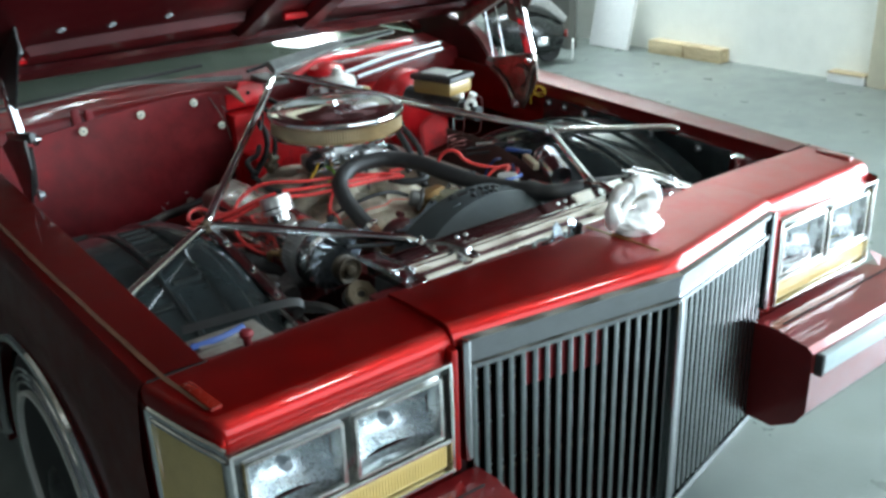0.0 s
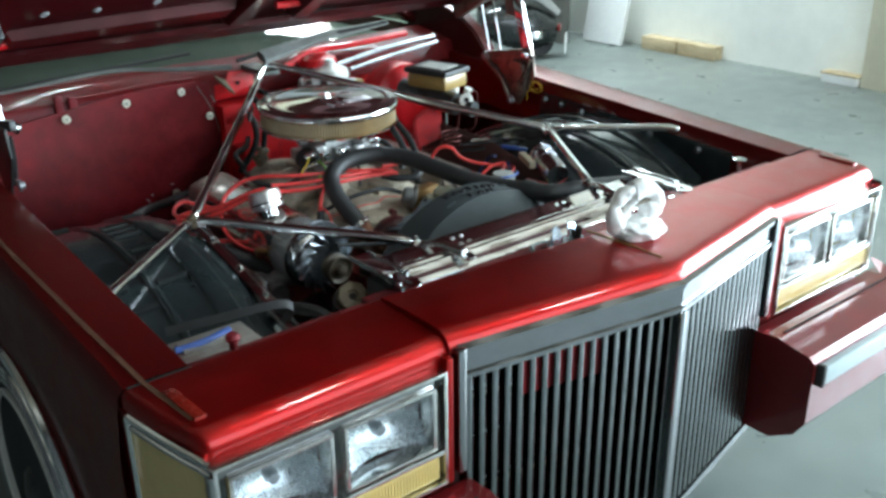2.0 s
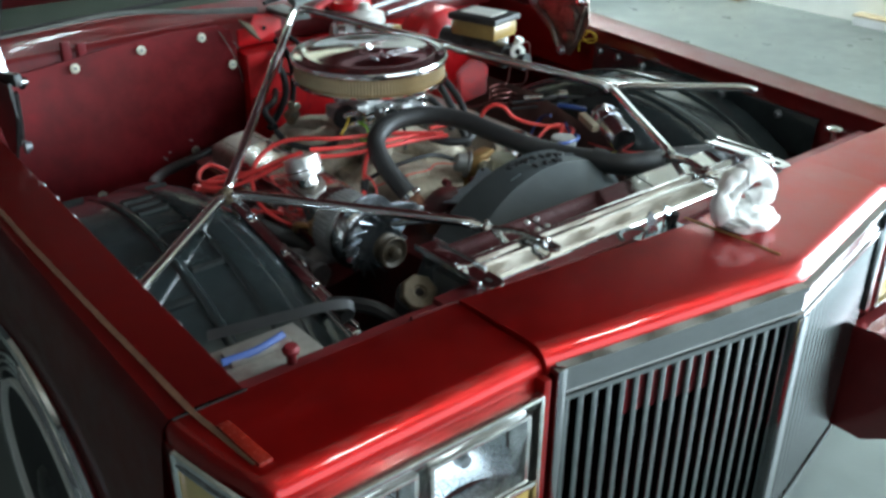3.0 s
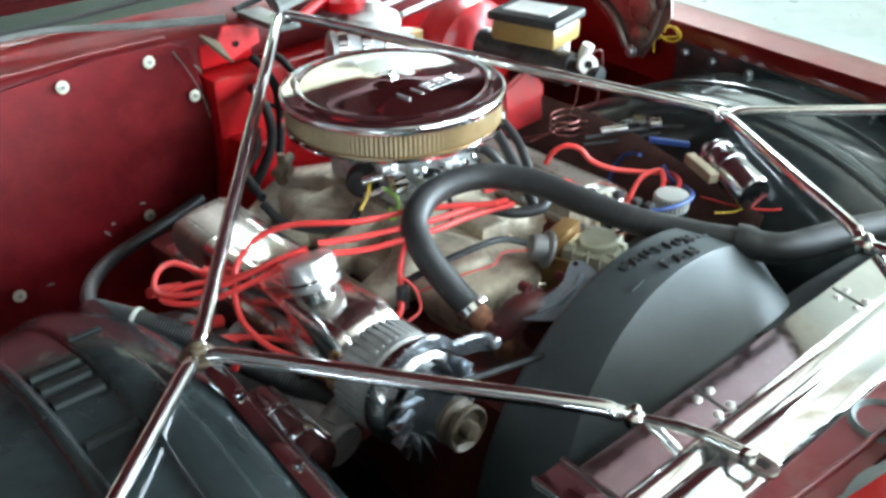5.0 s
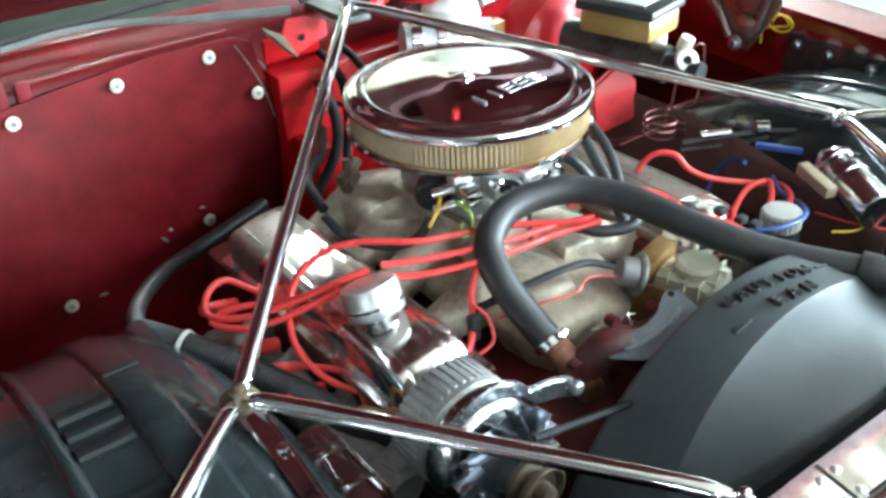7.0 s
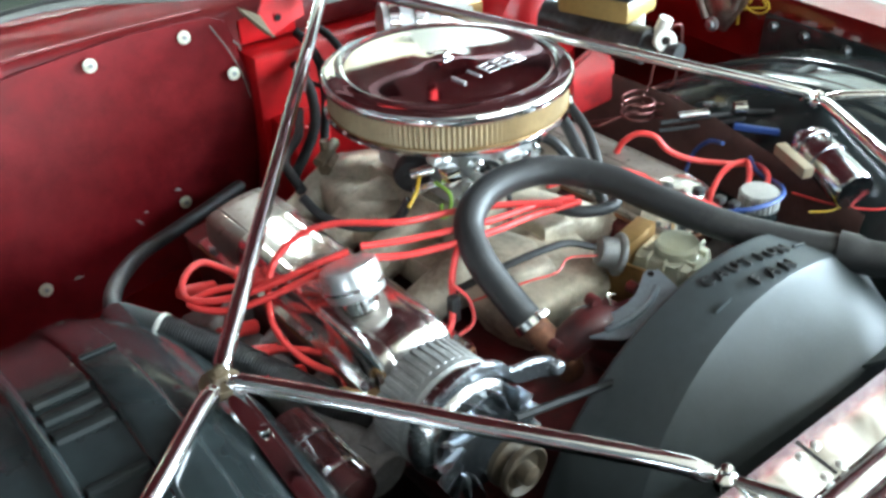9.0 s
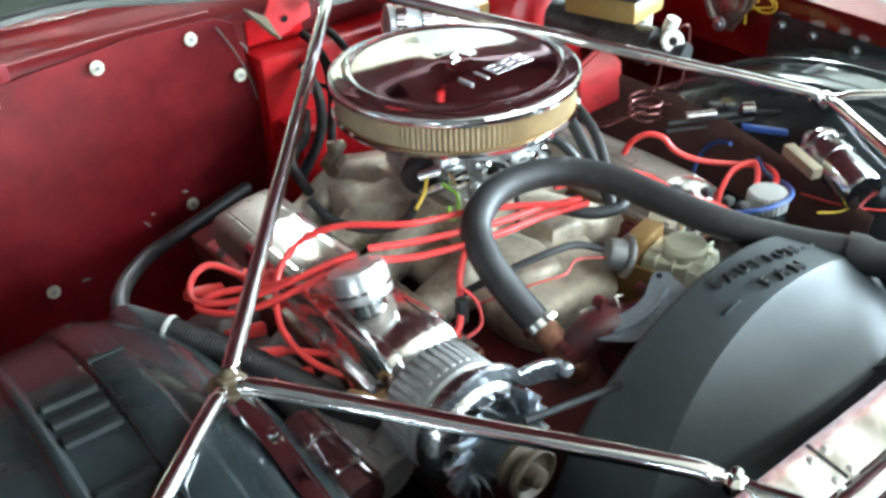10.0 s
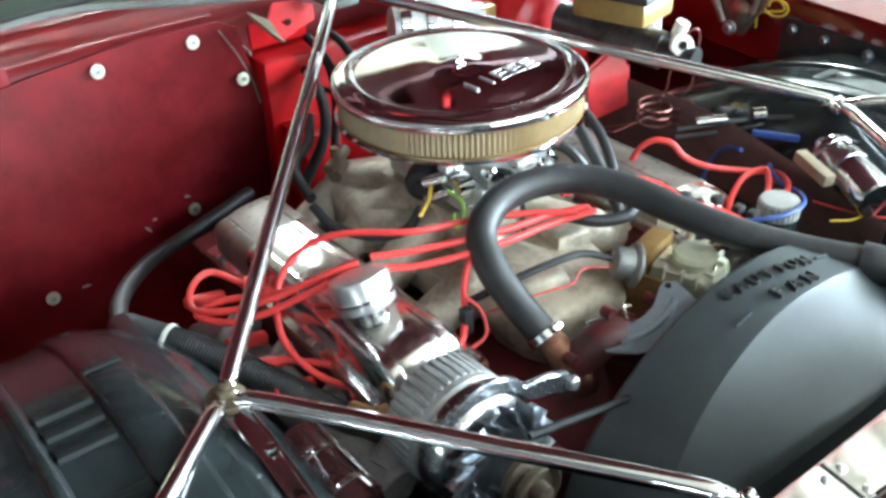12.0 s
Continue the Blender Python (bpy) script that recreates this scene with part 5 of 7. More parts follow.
# intake manifold
man = part("intake_manifold", box(-0.13, 0.13, 0.88, 1.22, 0.72, 0.775, 0.02), MANIFOLD, car, "dusty tan intake manifold")
part("plenum", box(-0.075, 0.075, 0.94, 1.16, 0.77, 0.835, 0.018), MANIFOLD, man)
part("front_casting", pillow([(-0.105, 0.752), (-0.03, 0.754), (0.036, 0.747), (0.072, 0.785), (0.088, 0.86), (0.07, 0.94), (-0.02, 0.965), (-0.10, 0.93), (-0.128, 0.86), (-0.122, 0.79)], [(0.60, 0.68), (0.80, 0.722), (0.93, 0.750), (0.985, 0.766), (0.96, 0.778), (0.88, 0.786), (0.70, 0.790), (0.3, 0.794)]), MANIFOLD, man, "smooth cream casting", 60)
part("casting_pad", [pillow([(-0.075, 0.80), (-0.02, 0.795), (0.0, 0.86), (-0.02, 0.93), (-0.08, 0.93), (-0.10, 0.86)], [(1.0, 0.785), (0.96, 0.800), (0.88, 0.807), (0.6, 0.810)]), pillow([(0.02, 0.86), (0.07, 0.85), (0.08, 0.92), (0.03, 0.94)], [(1.0, 0.785), (0.95, 0.806), (0.85, 0.811), (0.5, 0.812)])], MANIFOLD, man, "", 60)
part("side_casting", pillow([(-0.150, 1.09), (-0.085, 1.035), (0.0, 1.03), (0.03, 1.12), (0.02, 1.25), (-0.06, 1.285), (-0.13, 1.24)], [(1.0, 0.75), (1.0, 0.782), (0.97, 0.794), (0.90, 0.801), (0.6, 0.804)]), MANIFOLD, man, "", 60)
for s in (-1, 1):
    for y in (0.90, 1.02, 1.12, 1.22):
        part("runner", tube([(s * 0.03, 1.05 + (y - 1.05) * 0.5, 0.80), (s * 0.09, y, 0.785), (s * 0.16, y, 0.75), (s * 0.215, y, 0.735)], lambda u: 0.036 - 0.008 * u, 12, 5), MANIFOLD, man)
# sender can on the front of the manifold
can = part("vacuum_sender", [lathe([(0.026, -0.004), (0.029, -0.003), (0.0295, 0.001), (0.027, 0.004), (0.0215, 0.005), (0.0205, 0.022), (0.018, 0.027), (0.010, 0.028), (0, 0.028)], 32, along((0.046, 0.750, 0.814), (-0.030, 0.800, 0.842)))], ALTGREY, car, "round grey flanged vacuum switch")
part("sender_lead", tube([(0.022, 0.768, 0.826), (-0.01, 0.785, 0.838), (-0.05, 0.79, 0.842), (-0.11, 0.81, 0.828), (-0.16, 0.84, 0.80)], 0.0052, 8, 6), RUBBER, can)
part("sender_wire", tube([(0.020, 0.760, 0.818), (-0.02, 0.775, 0.824), (-0.05, 0.765, 0.82), (-0.09, 0.78, 0.815), (-0.15, 0.82, 0.79)], 0.0014, 6, 6), WIRERED, can)
# clear fuel filter block
FFM = Matrix.Translation((0.100, 0.718, 0.786)) @ pose(0, 0, 0, 0, 0, 14)
ff = part("fuel_filter", [box(-0.040, 0.040, -0.056, 0.030, -0.048, 0.034, 0.018, FFM), lathe([(0.030, 0.030), (0.030, 0.044), (0.026, 0.049), (0.012, 0.050), (0, 0.050)], 24, FFM @ Matrix.Translation((0, -0.018, 0))), rod(FFM @ Vector((-0.012, -0.052, 0.0)), FFM @ Vector((-0.012, -0.078, 0.0)), 0.010, 14)], CLEARPL, car, "clear yellowed plastic filter block")
part("moulded_rib", [box(-0.041, 0.041, y, y + 0.004, -0.044, 0.0365, 0.001, FFM) for y in (-0.040, -0.020, 0.004)] + [box(x, x + 0.004, -0.053, 0.02, -0.044, 0.0365, 0.001, FFM) for x in (-0.022, 0.012)], CLEARPL, ff)
part("filter_band", [box(-0.043, 0.038, 0.031, 0.060, -0.050, 0.042, 0.003, FFM), box(-0.046, -0.041, 0.0, 0.058, -0.040, 0.018, 0.002, FFM)], BRASS, ff, "dull brass clamp block")
part("nozzle", lathe([(0.012, 0), (0.013, 0.008), (0.008, 0.014), (0.006, 0.026), (0, 0.027)], 14, along(FFM @ Vector((0.014, -0.050, 0.004)), FFM @ Vector((0.020, -0.10, 0.002)))), WHITEPL, ff, "white nozzle")
# lumpy red pump casting at the front of the engine
part("water_pump", [lathe([(0.052, 0.0), (0.050, 0.020), (0.040, 0.034), (0.026, 0.040), (0.024, 0.062), (0.0, 0.064)], 24, along((0.0, 0.700, 0.735), (0.0, 0.55, 0.735))), tube([(-0.10, 0.705, 0.755), (-0.07, 0.690, 0.785), (-0.04, 0.680, 0.775), (0.0, 0.675, 0.75)], lambda u: 0.022 + 0.010 * u, 12, 5),
     tube([(0.03, 0.69, 0.76), (0.06, 0.685, 0.785), (0.085, 0.69, 0.77)], 0.017, 10, 4)] + [rod((x, 0.705, z), (x, 0.690, z), 0.008, 8) for x, z in ((-0.115, 0.775), (-0.055, 0.815), (0.02, 0.80), (-0.03, 0.70))], BLOCKRED, car, "grimy dark red water pump casting", 60)
# grey bracket plate before the shroud
BPL = mat("blue_grey_steel", (0.30, 0.36, 0.40), 0.30, 0.6, 0, 0.12, 20.0, 0.0, 90.0)
BZ, BY = Vector((-0.33, -0.28, 0.90)).normalized(), Vector((0.0, 0.95, 0.296))
BX = BY.cross(BZ).normalized()
BPM = Matrix.Translation((0.024, 0.673, 0.827)) @ Matrix((BX, BZ.cross(BX), BZ)).transposed().to_4x4()
eb = part("engine_bracket", [prism([(-0.006, 0.010), (0.002, 0.011), (0.0085, 0.0045), (0.012, -0.030), (0.0115, -0.064), (-0.008, -0.062), (-0.028, -0.060), (-0.056, -0.055), (-0.088, -0.041), (-0.116, -0.014), (-0.112, 0.000), (-0.103, 0.006), (-0.094, 0.007), (-0.082, 0.001), (-0.070, -0.006), (-0.050, -0.008), (-0.032, -0.005), (-0.018, 0.003)], 0.004, BPM, 0.0012),
     box(0.009, 0.0125, -0.064, 0.004, -0.022, 0.003, 0.001, BPM)], BPL, car, "blue-grey drilled steel bracket")
for x, y in ((-0.102, -0.003), (0.0, 0.003)):
    part("bracket_hole", lathe([(0.0042, 0), (0.0042, 0.0004)], 12, BPM @ Matrix.Translation((x, y, 0.0044))), BLACK, eb)
part("bracket_rib", tube([BPM @ Vector(p) for p in ((-0.095, -0.020, 0.004), (-0.062, -0.028, 0.006), (-0.030, -0.026, 0.006), (-0.008, -0.016, 0.006))], 0.0045, 8, 5), BPL, eb)
part("bracket_gusset", prism([(-0.045, -0.066), (0.0, -0.062), (-0.012, -0.045), (-0.05, -0.044)], 0.004, BPM @ pose(0, 0, -0.006, 0, 0, 0)), BLACK, eb)
part("spring_clip", tube([(-0.045, 0.742, 0.770), (-0.030, 0.731, 0.776), (-0.022, 0.709, 0.775), (-0.010, 0.706, 0.772), (-0.001, 0.714, 0.776), (0.002, 0.724, 0.782), (0.012, 0.720, 0.782)], 0.0022, 6, 6), OLDCHROME, car)

# carburettor
cb = part("carburettor", [box(-0.065, 0.075, 0.965, 1.14, 0.838, 0.870, 0.008), box(-0.05, 0.06, 0.985, 1.12, 0.87, 0.925, 0.012), box(-0.03, 0.02, 0.95, 0.99, 0.865, 0.90, 0.006), box(0.035, 0.075, 0.945, 0.99, 0.858, 0.91, 0.006), lathe([(0.065, 0.92), (0.065, 0.95)], 24, Matrix.Translation((0.005, 1.05, 0)))], ALU, car, "bright cast carburettor")
rnd = random.Random(4)
for k in range(46):
    x, y, z = rnd.uniform(-0.075, 0.085), rnd.choice((0.948, 0.955, 0.965, 0.98)), rnd.uniform(0.845, 0.92)
    if k % 3 == 0:
        x, y = rnd.choice((-0.07, -0.06)), rnd.uniform(0.97, 1.12)
    if rnd.random() < 0.5:
        part("carb_fitting", lathe([(0.009, 0), (0.009, 0.012), (0.006, 0.014), (0.006, 0.024), (0, 0.025)], 8, along((x, y, z), (x + rnd.uniform(-0.5, 0.5), y - 1, z + rnd.uniform(-0.3, 0.4)))), CHROME if rnd.random() < 0.6 else ALU, cb)
    else:
        part("carb_linkage", box(x - 0.012, x + 0.012, y - 0.02, y, z - 0.005, z + 0.005, 0.002, None), ALU if rnd.random() < 0.6 else CHROME, cb)
for x, z in ((-0.09, 0.885), (-0.088, 0.86), (0.085, 0.89), (0.087, 0.862)):
    part("carb_screw", rod((x - 0.012, 1.0, z), (x + 0.012, 0.98, z + 0.01), 0.008, 10), CHROME, cb)
part("choke_housing", lathe([(0.022, 0), (0.026, 0.004), (0.026, 0.026), (0.022, 0.032), (0.010, 0.034), (0.010, 0.038), (0, 0.038)], 24, along((-0.072, 1.035, 0.872), (-0.14, 0.97, 0.872))), RUBBER, cb, "round black choke housing")
part("carb_pipe", tube([(0.06, 0.97, 0.90), (0.085, 0.93, 0.905), (0.10, 0.90, 0.88), (0.11, 0.88, 0.84)], 0.008, 8, 5), RUBBER, cb)
part("carb_wire", tube([(-0.02, 0.965, 0.89), (-0.005, 0.93, 0.892), (0.005, 0.92, 0.85), (0.0, 0.91, 0.81)], 0.004, 8, 6), RUBBER, cb)
part("carb_wire", tube([(0.03, 0.965, 0.90), (0.05, 0.94, 0.885), (0.075, 0.92, 0.86)], 0.006, 8, 6), RUBBER, cb)
part("yellow_lead", tube([(-0.10, 0.985, 0.885), (-0.115, 0.972, 0.875), (-0.135, 0.965, 0.86)], 0.0028, 6, 5), WIREYEL, cb)
part("green_lead", tube([(-0.085, 0.97, 0.88), (-0.075, 0.95, 0.865), (-0.085, 0.94, 0.845), (-0.098, 0.94, 0.842), (-0.09, 0.95, 0.855)], 0.0028, 6, 5), WIREGREEN, cb)
part("choke_lead", tube([(-0.125, 0.975, 0.865), (-0.145, 0.985, 0.835), (-0.175, 1.02, 0.82), (-0.205, 1.07, 0.825), (-0.215, 1.11, 0.845)], 0.007, 8, 6), RUBBER, cb)

# round chrome air cleaner
AC = Matrix.Translation((0.008, 1.055, 0.0))
ac = part("air_cleaner", lathe([(0.06, 0.945), (0.10, 0.938), (0.165, 0.940), (0.176, 0.943), (0.178, 0.948), (0.172, 0.951)], 72, AC, False), CHROME, car, "round chrome air cleaner with pleated paper element")
part("lid", lathe([(0.168, 0.985), (0.1765, 0.985), (0.1785, 0.988), (0.1788, 0.994), (0.1778, 0.9985), (0.1752, 1.0012), (0.1715, 1.0024), (0.165, 1.0030), (0.1535, 1.0034), (0.1522, 1.0048), (0.1502, 1.0052), (0.1484, 1.0044), (0.1474, 1.0032), (0.145, 1.0031), (0.13, 1.0038),
                   (0.11, 1.0050), (0.08, 1.0070), (0.05, 1.0086), (0.03, 1.0094), (0.026, 1.0102), (0.018, 1.0108), (0, 1.0108)], 96, AC, False), CHROME, ac, "mirror-chrome lid with an embossed oval badge", 60)
pleat = bmesh.new()
NP = 150
ring_lo, ring_hi = [], []
for i in range(NP * 2):
    a = math.pi * i / NP
    r = 0.1715 if i % 2 else 0.1655
    ring_lo.append(pleat.verts.new((r * math.cos(a), r * math.sin(a), 0.9495)))
    ring_hi.append(pleat.verts.new((r * math.cos(a), r * math.sin(a), 0.9868)))
for i in range(NP * 2):
    j = (i + 1) % (NP * 2)
    pleat.faces.new((ring_lo[i], ring_lo[j], ring_hi[j], ring_hi[i]))
pleat.transform(AC)
part("filter_element", pleat, FILTER, ac, "cream pleated paper filter", 0)
part("filter_mesh", [lathe([(0.1722, z), (0.1735, z + 0.001), (0.1722, z + 0.002)], 72, AC, False) for z in (0.950, 0.983)], BRASS, ac)
part("wing_nut", [lathe([(0.009, 1.010), (0.009, 1.013), (0.005, 1.015), (0.004, 1.020), (0, 1.021)], 16, AC), box(-0.011, 0.011, -0.0022, 0.0022, 1.013, 1.020, 0.002, AC @ pose(0, 0, 0, 0, 0, 30))], CHROME, ac, "chrome wing nut")
# embossed badge strokes, plain shapes
BADGEGREY = mat("dulled_badge_chrome", (0.46, 0.43, 0.43), 0.5, 0.9, 0, 0.1, 40.0)
BADGE = AC @ Matrix.Translation((0.024, -0.063, 1.0070)) @ pose(0, 0, 0, 3.4, 1.2, 8)
for k, w in enumerate((0.007, 0.004, 0.0115, 0.0115, 0.0115)):
    a = BADGE @ Matrix.Translation((-0.056 + 0.027 * k, 0, 0))
    bars = [box(-w, -w + 0.004, -0.013, 0.013, 0, 0.0011, 0.0, a)]
    if w > 0.007:
        bars += [box(-w + 0.0042, w, y - 0.0019, y + 0.0019, 0, 0.0011, 0.0, a) for y in (-0.011, 0.0, 0.011)]
    part("badge_stroke", bars, BADGEGREY, ac)

# alternator with chrome fan
ARMGREY = mat("dull_arm_steel", (0.42, 0.43, 0.45), 0.24, 0.95, 0, 0.15, 30.0, 0.03, 80.0)
PULLEY = mat("tarnished_pulley", (0.075, 0.055, 0.036), 0.5, 0.2, 0, 0.25, 30.0, 0.06, 80.0, (0.02, 0.018, 0.015), 0.3, 25.0)
ALTPLATE = mat("dull_front_plate_chrome", (0.44, 0.43, 0.42), 0.24, 1.0, 0, 0.1, 20.0, 0.02, 60.0)
ALTVANE = mat("scuffed_fan_chrome", (0.34, 0.36, 0.38), 0.22, 0.95, 0, 0.25, 60.0, 0.10, 60.0)
ALT = along((-0.297, 0.728, 0.785), (-0.288, 0.50, 0.785))
alt = part("alternator", [lathe([(0.02, -0.012), (0.056, -0.008), (0.066, 0.004), (0.068, 0.02), (0.068, 0.052), (0.064, 0.056)], 40, ALT), lathe([(0.040, 0.056), (0.040, 0.092), (0.034, 0.100), (0.022, 0.106)], 40, ALT)], ALTGREY, car, "silver alternator with a chrome fan and pulley")
for i in range(40):
    part("cooling_fin", box(-0.0036, 0.0036, 0.060, 0.0690, 0.000, 0.044, 0.0012, ALT @ Matrix.Rotation(2 * math.pi * i / 40, 4, "Z"), 1), ALTGREY, alt)
part("front_housing", lathe([(0.058, 0.058), (0.0690, 0.060), (0.0705, 0.064), (0.0695, 0.070), (0.0665, 0.082), (0.0600, 0.090), (0.050, 0.094), (0.040, 0.095)], 40, ALT, False), ALTPLATE, alt, "chrome front plate")
part("alternator_fan", lathe([(0.0, 0.104), (0.050, 0.104), (0.060, 0.106), (0.060, 0.108), (0.050, 0.1085), (0.030, 0.110), (0.0, 0.110)], 32, ALT), ALTVANE, alt, "chrome bladed cooling fan")
for i in range(16):
    part("fan_blade", box(-0.0011, 0.0011, 0.027, 0.0605, 0.106, 0.127, 0.0008, ALT @ Matrix.Rotation(2 * math.pi * i / 16, 4, "Z") @ pose(0, 0, 0, 0, 16, 0)), ALTVANE, alt, "", 20)
part("pulley", lathe([(0.026, 0.110), (0.030, 0.111), (0.030, 0.118), (0.020, 0.124), (0.030, 0.131), (0.030, 0.138), (0.028, 0.139), (0.022, 0.133), (0.012, 0.133), (0.011, 0.146), (0.006, 0.148), (0, 0.148)], 32, ALT @ Matrix.Translation((0, 0, 0.030))), PULLEY, alt, "worn brass-coloured pulley")
arm_out = [(-0.294 + (0.074 + 0.012 * math.sin(radians(a - 30) * 1.7)) * math.cos(radians(a)), 0.785 + (0.074 + 0.012 * math.sin(radians(a - 30) * 1.7)) * math.sin(radians(a))) for a in range(132, 39, -8)]
arm_in = [(-0.294 + 0.067 * math.cos(radians(a)), 0.785 + 0.067 * math.sin(radians(a))) for a in range(30, 133, 8)]
part("mounting_arm", prism(arm_out + [(-0.205, 0.836), (-0.178, 0.826), (-0.160, 0.808), (-0.170, 0.794), (-0.196, 0.806), (-0.222, 0.812)] + arm_in, 0.010, Matrix(((1, 0, 0, 0), (0, 0, 1, 0.640), (0, 1, 0, 0), (0, 0, 0, 1))), 0.0025), ARMGREY, alt, "dull chrome adjusting arm")
part("arm_bolt", lathe([(0.009, 0), (0.009, 0.006), (0.006, 0.009), (0, 0.009)], 8, along((-0.172, 0.641, 0.810), (-0.172, 0.5, 0.810))), STEEL, alt)
part("fan_belt", tube([(-0.275, 0.594, 0.826), (-0.20, 0.595, 0.808), (-0.10, 0.597, 0.783), (0.0, 0.60, 0.757), (0.05, 0.60, 0.70)], 0.0045, 6, 4, flat=0.7), HOSEBLACK, car, "black fan belt")
part("alternator_plug", [box(-0.35, -0.335, 0.735, 0.765, 0.76, 0.79, 0.003), tube([(-0.34, 0.76, 0.775), (-0.355, 0.80, 0.77), (-0.34, 0.83, 0.74)], 0.006, 6, 4)], BRASS, alt)

# top radiator hose and thermostat pipe
hose_pts = [(-0.112, 0.745, 0.780), (-0.121, 0.785, 0.810), (-0.126, 0.826, 0.842), (-0.110, 0.868, 0.866), (-0.066, 0.893, 0.884), (-0.010, 0.893, 0.892), (0.045, 0.868, 0.893), (0.088, 0.812, 0.886), (0.114, 0.742, 0.872), (0.146, 0.668, 0.858), (0.185, 0.598, 0.850), (0.222, 0.535, 0.848)]
hose = part("radiator_hose", tube(hose_pts, 0.0205, 16, 8), RUBBER, car, "thick black top radiator hose", 80)
part("radiator_hose_end", tube([(0.216, 0.545, 0.848), (0.245, 0.492, 0.846), (0.30, 0.468, 0.846), (0.38, 0.44, 0.846), (0.45, 0.41, 0.840), (0.47, 0.38, 0.81)], lambda u: 0.026 if u < 0.10 else 0.0225, 16, 6), RUBBER, car, "", 80)
part("hose_clamp", [lathe([(0.0215, 0), (0.0228, 0.001), (0.0228, 0.011), (0.0215, 0.012)], 24, along((-0.111, 0.742, 0.777), (-0.120, 0.783, 0.809)), False), box(-0.008, 0.008, 0.020, 0.031, 0.001, 0.011, 0.002, along((-0.111, 0.742, 0.777), (-0.120, 0.783, 0.809)))], CHROME, hose, "bright hose clamp")
part("thermostat_pipe", [tube([(-0.113, 0.750, 0.784), (-0.105, 0.715, 0.762), (-0.098, 0.700, 0.750), (-0.085, 0.70, 0.72)], 0.0185, 14, 6)], RUSTY, car, "rusty thermostat pipe")

# red ignition leads
LEADS = [
    [(0.02, 0.83, 0.868), (-0.04, 0.875, 0.868), (-0.098, 0.905, 0.868), (-0.175, 0.925, 0.872), (-0.240, 0.985, 0.868), (-0.285, 1.014, 0.85), (-0.330, 1.006, 0.82), (-0.358, 0.960, 0.78), (-0.350, 0.912, 0.75), (-0.318, 0.868, 0.732), (-0.264, 0.836, 0.722)],
    [(0.054, 0.843, 0.858), (-0.014, 0.853, 0.864), (-0.090, 0.862, 0.866), (-0.184, 0.898, 0.862), (-0.24, 0.925, 0.862)],
    [(0.06, 0.836, 0.852), (-0.02, 0.842, 0.858), (-0.10, 0.846, 0.860), (-0.189, 0.879, 0.852), (-0.245, 0.913, 0.852)],
    [(-0.255, 0.93, 0.858), (-0.291, 0.946, 0.848), (-0.346, 0.982, 0.82), (-0.394, 1.020, 0.80), (-0.424, 1.067, 0.79), (-0.408, 1.105, 0.797), (-0.375, 1.117, 0.80), (-0.345, 1.086, 0.785)],
    [(-0.26, 0.92, 0.850), (-0.297, 0.940, 0.838), (-0.358, 0.975, 0.808), (-0.400, 1.014, 0.788), (-0.425, 1.058, 0.786), (-0.39, 1.045, 0.80), (-0.34, 0.995, 0.815), (-0.29, 0.955, 0.838)],
    [(-0.115, 0.862, 0.862), (-0.143, 0.852, 0.848), (-0.160, 0.842, 0.82), (-0.172, 0.826, 0.80), (-0.190, 0.808, 0.78), (-0.22, 0.80, 0.765), (-0.26, 0.79, 0.75)],
    [(0.255, 0.955, 0.80), (0.262, 0.942, 0.835), (0.275, 0.925, 0.853), (0.292, 0.904, 0.850), (0.303, 0.885, 0.83), (0.33, 0.858, 0.815), (0.383, 0.824, 0.803), (0.408, 0.795, 0.803), (0.378, 0.754, 0.812), (0.338, 0.731, 0.812)],
    [(0.28, 0.78, 0.79), (0.300, 0.793, 0.80), (0.346, 0.807, 0.813), (0.385, 0.800, 0.815), (0.360, 0.774, 0.813), (0.327, 0.753, 0.812)],
    [(0.06, 0.90, 0.85), (0.12, 0.885, 0.85), (0.165, 0.862, 0.848), (0.190, 0.830, 0.842), (0.190, 0.79, 0.838), (0.212, 0.745, 0.832), (0.222, 0.715, 0.825)],
    [(-0.40, 0.98, 0.74), (-0.36, 0.95, 0.745), (-0.325, 0.91, 0.745), (-0.30, 0.88, 0.735)],
]
for pts in LEADS:
    part("ignition_lead", tube(pts, 0.0047, 10, 8), WIRERED, car, "thick red silicone ignition lead", 80)
for a, b in (((-0.345, 1.086, 0.787), (-0.30, 1.05, 0.765)), ((-0.41, 0.985, 0.738), (-0.36, 0.952, 0.745)), ((-0.318, 0.885, 0.735), (-0.272, 0.842, 0.722)), ((0.165, 0.862, 0.848), (0.19, 0.832, 0.842)), ((-0.325, 0.86, 0.728), (-0.29, 0.85, 0.735))):
    part("lead_boot", rod(a, b, 0.0095, 12, 0.007), WIRERED, car, "red rubber lead boot")
part("wire_connector", box(-0.183, -0.169, 0.812, 0.826, 0.775, 0.812, 0.003), RUBBER, car, "black wire connector")
part("orange_wire", tube([(-0.168, 0.83, 0.82), (-0.155, 0.815, 0.80), (-0.16, 0.80, 0.775), (-0.185, 0.80, 0.765)], 0.0025, 6, 6), WIRERED, car)
for p in ((0.20, 0.80, 0.84), (0.226, 0.765, 0.84), (0.235, 0.735, 0.835), (0.245, 0.718, 0.83)):
    part("lead_separator", box(p[0] - 0.008, p[0] + 0.008, p[1] - 0.007, p[1] + 0.007, p[2] - 0.010, p[2] + 0.002, 0.003, None), RUBBER, car)

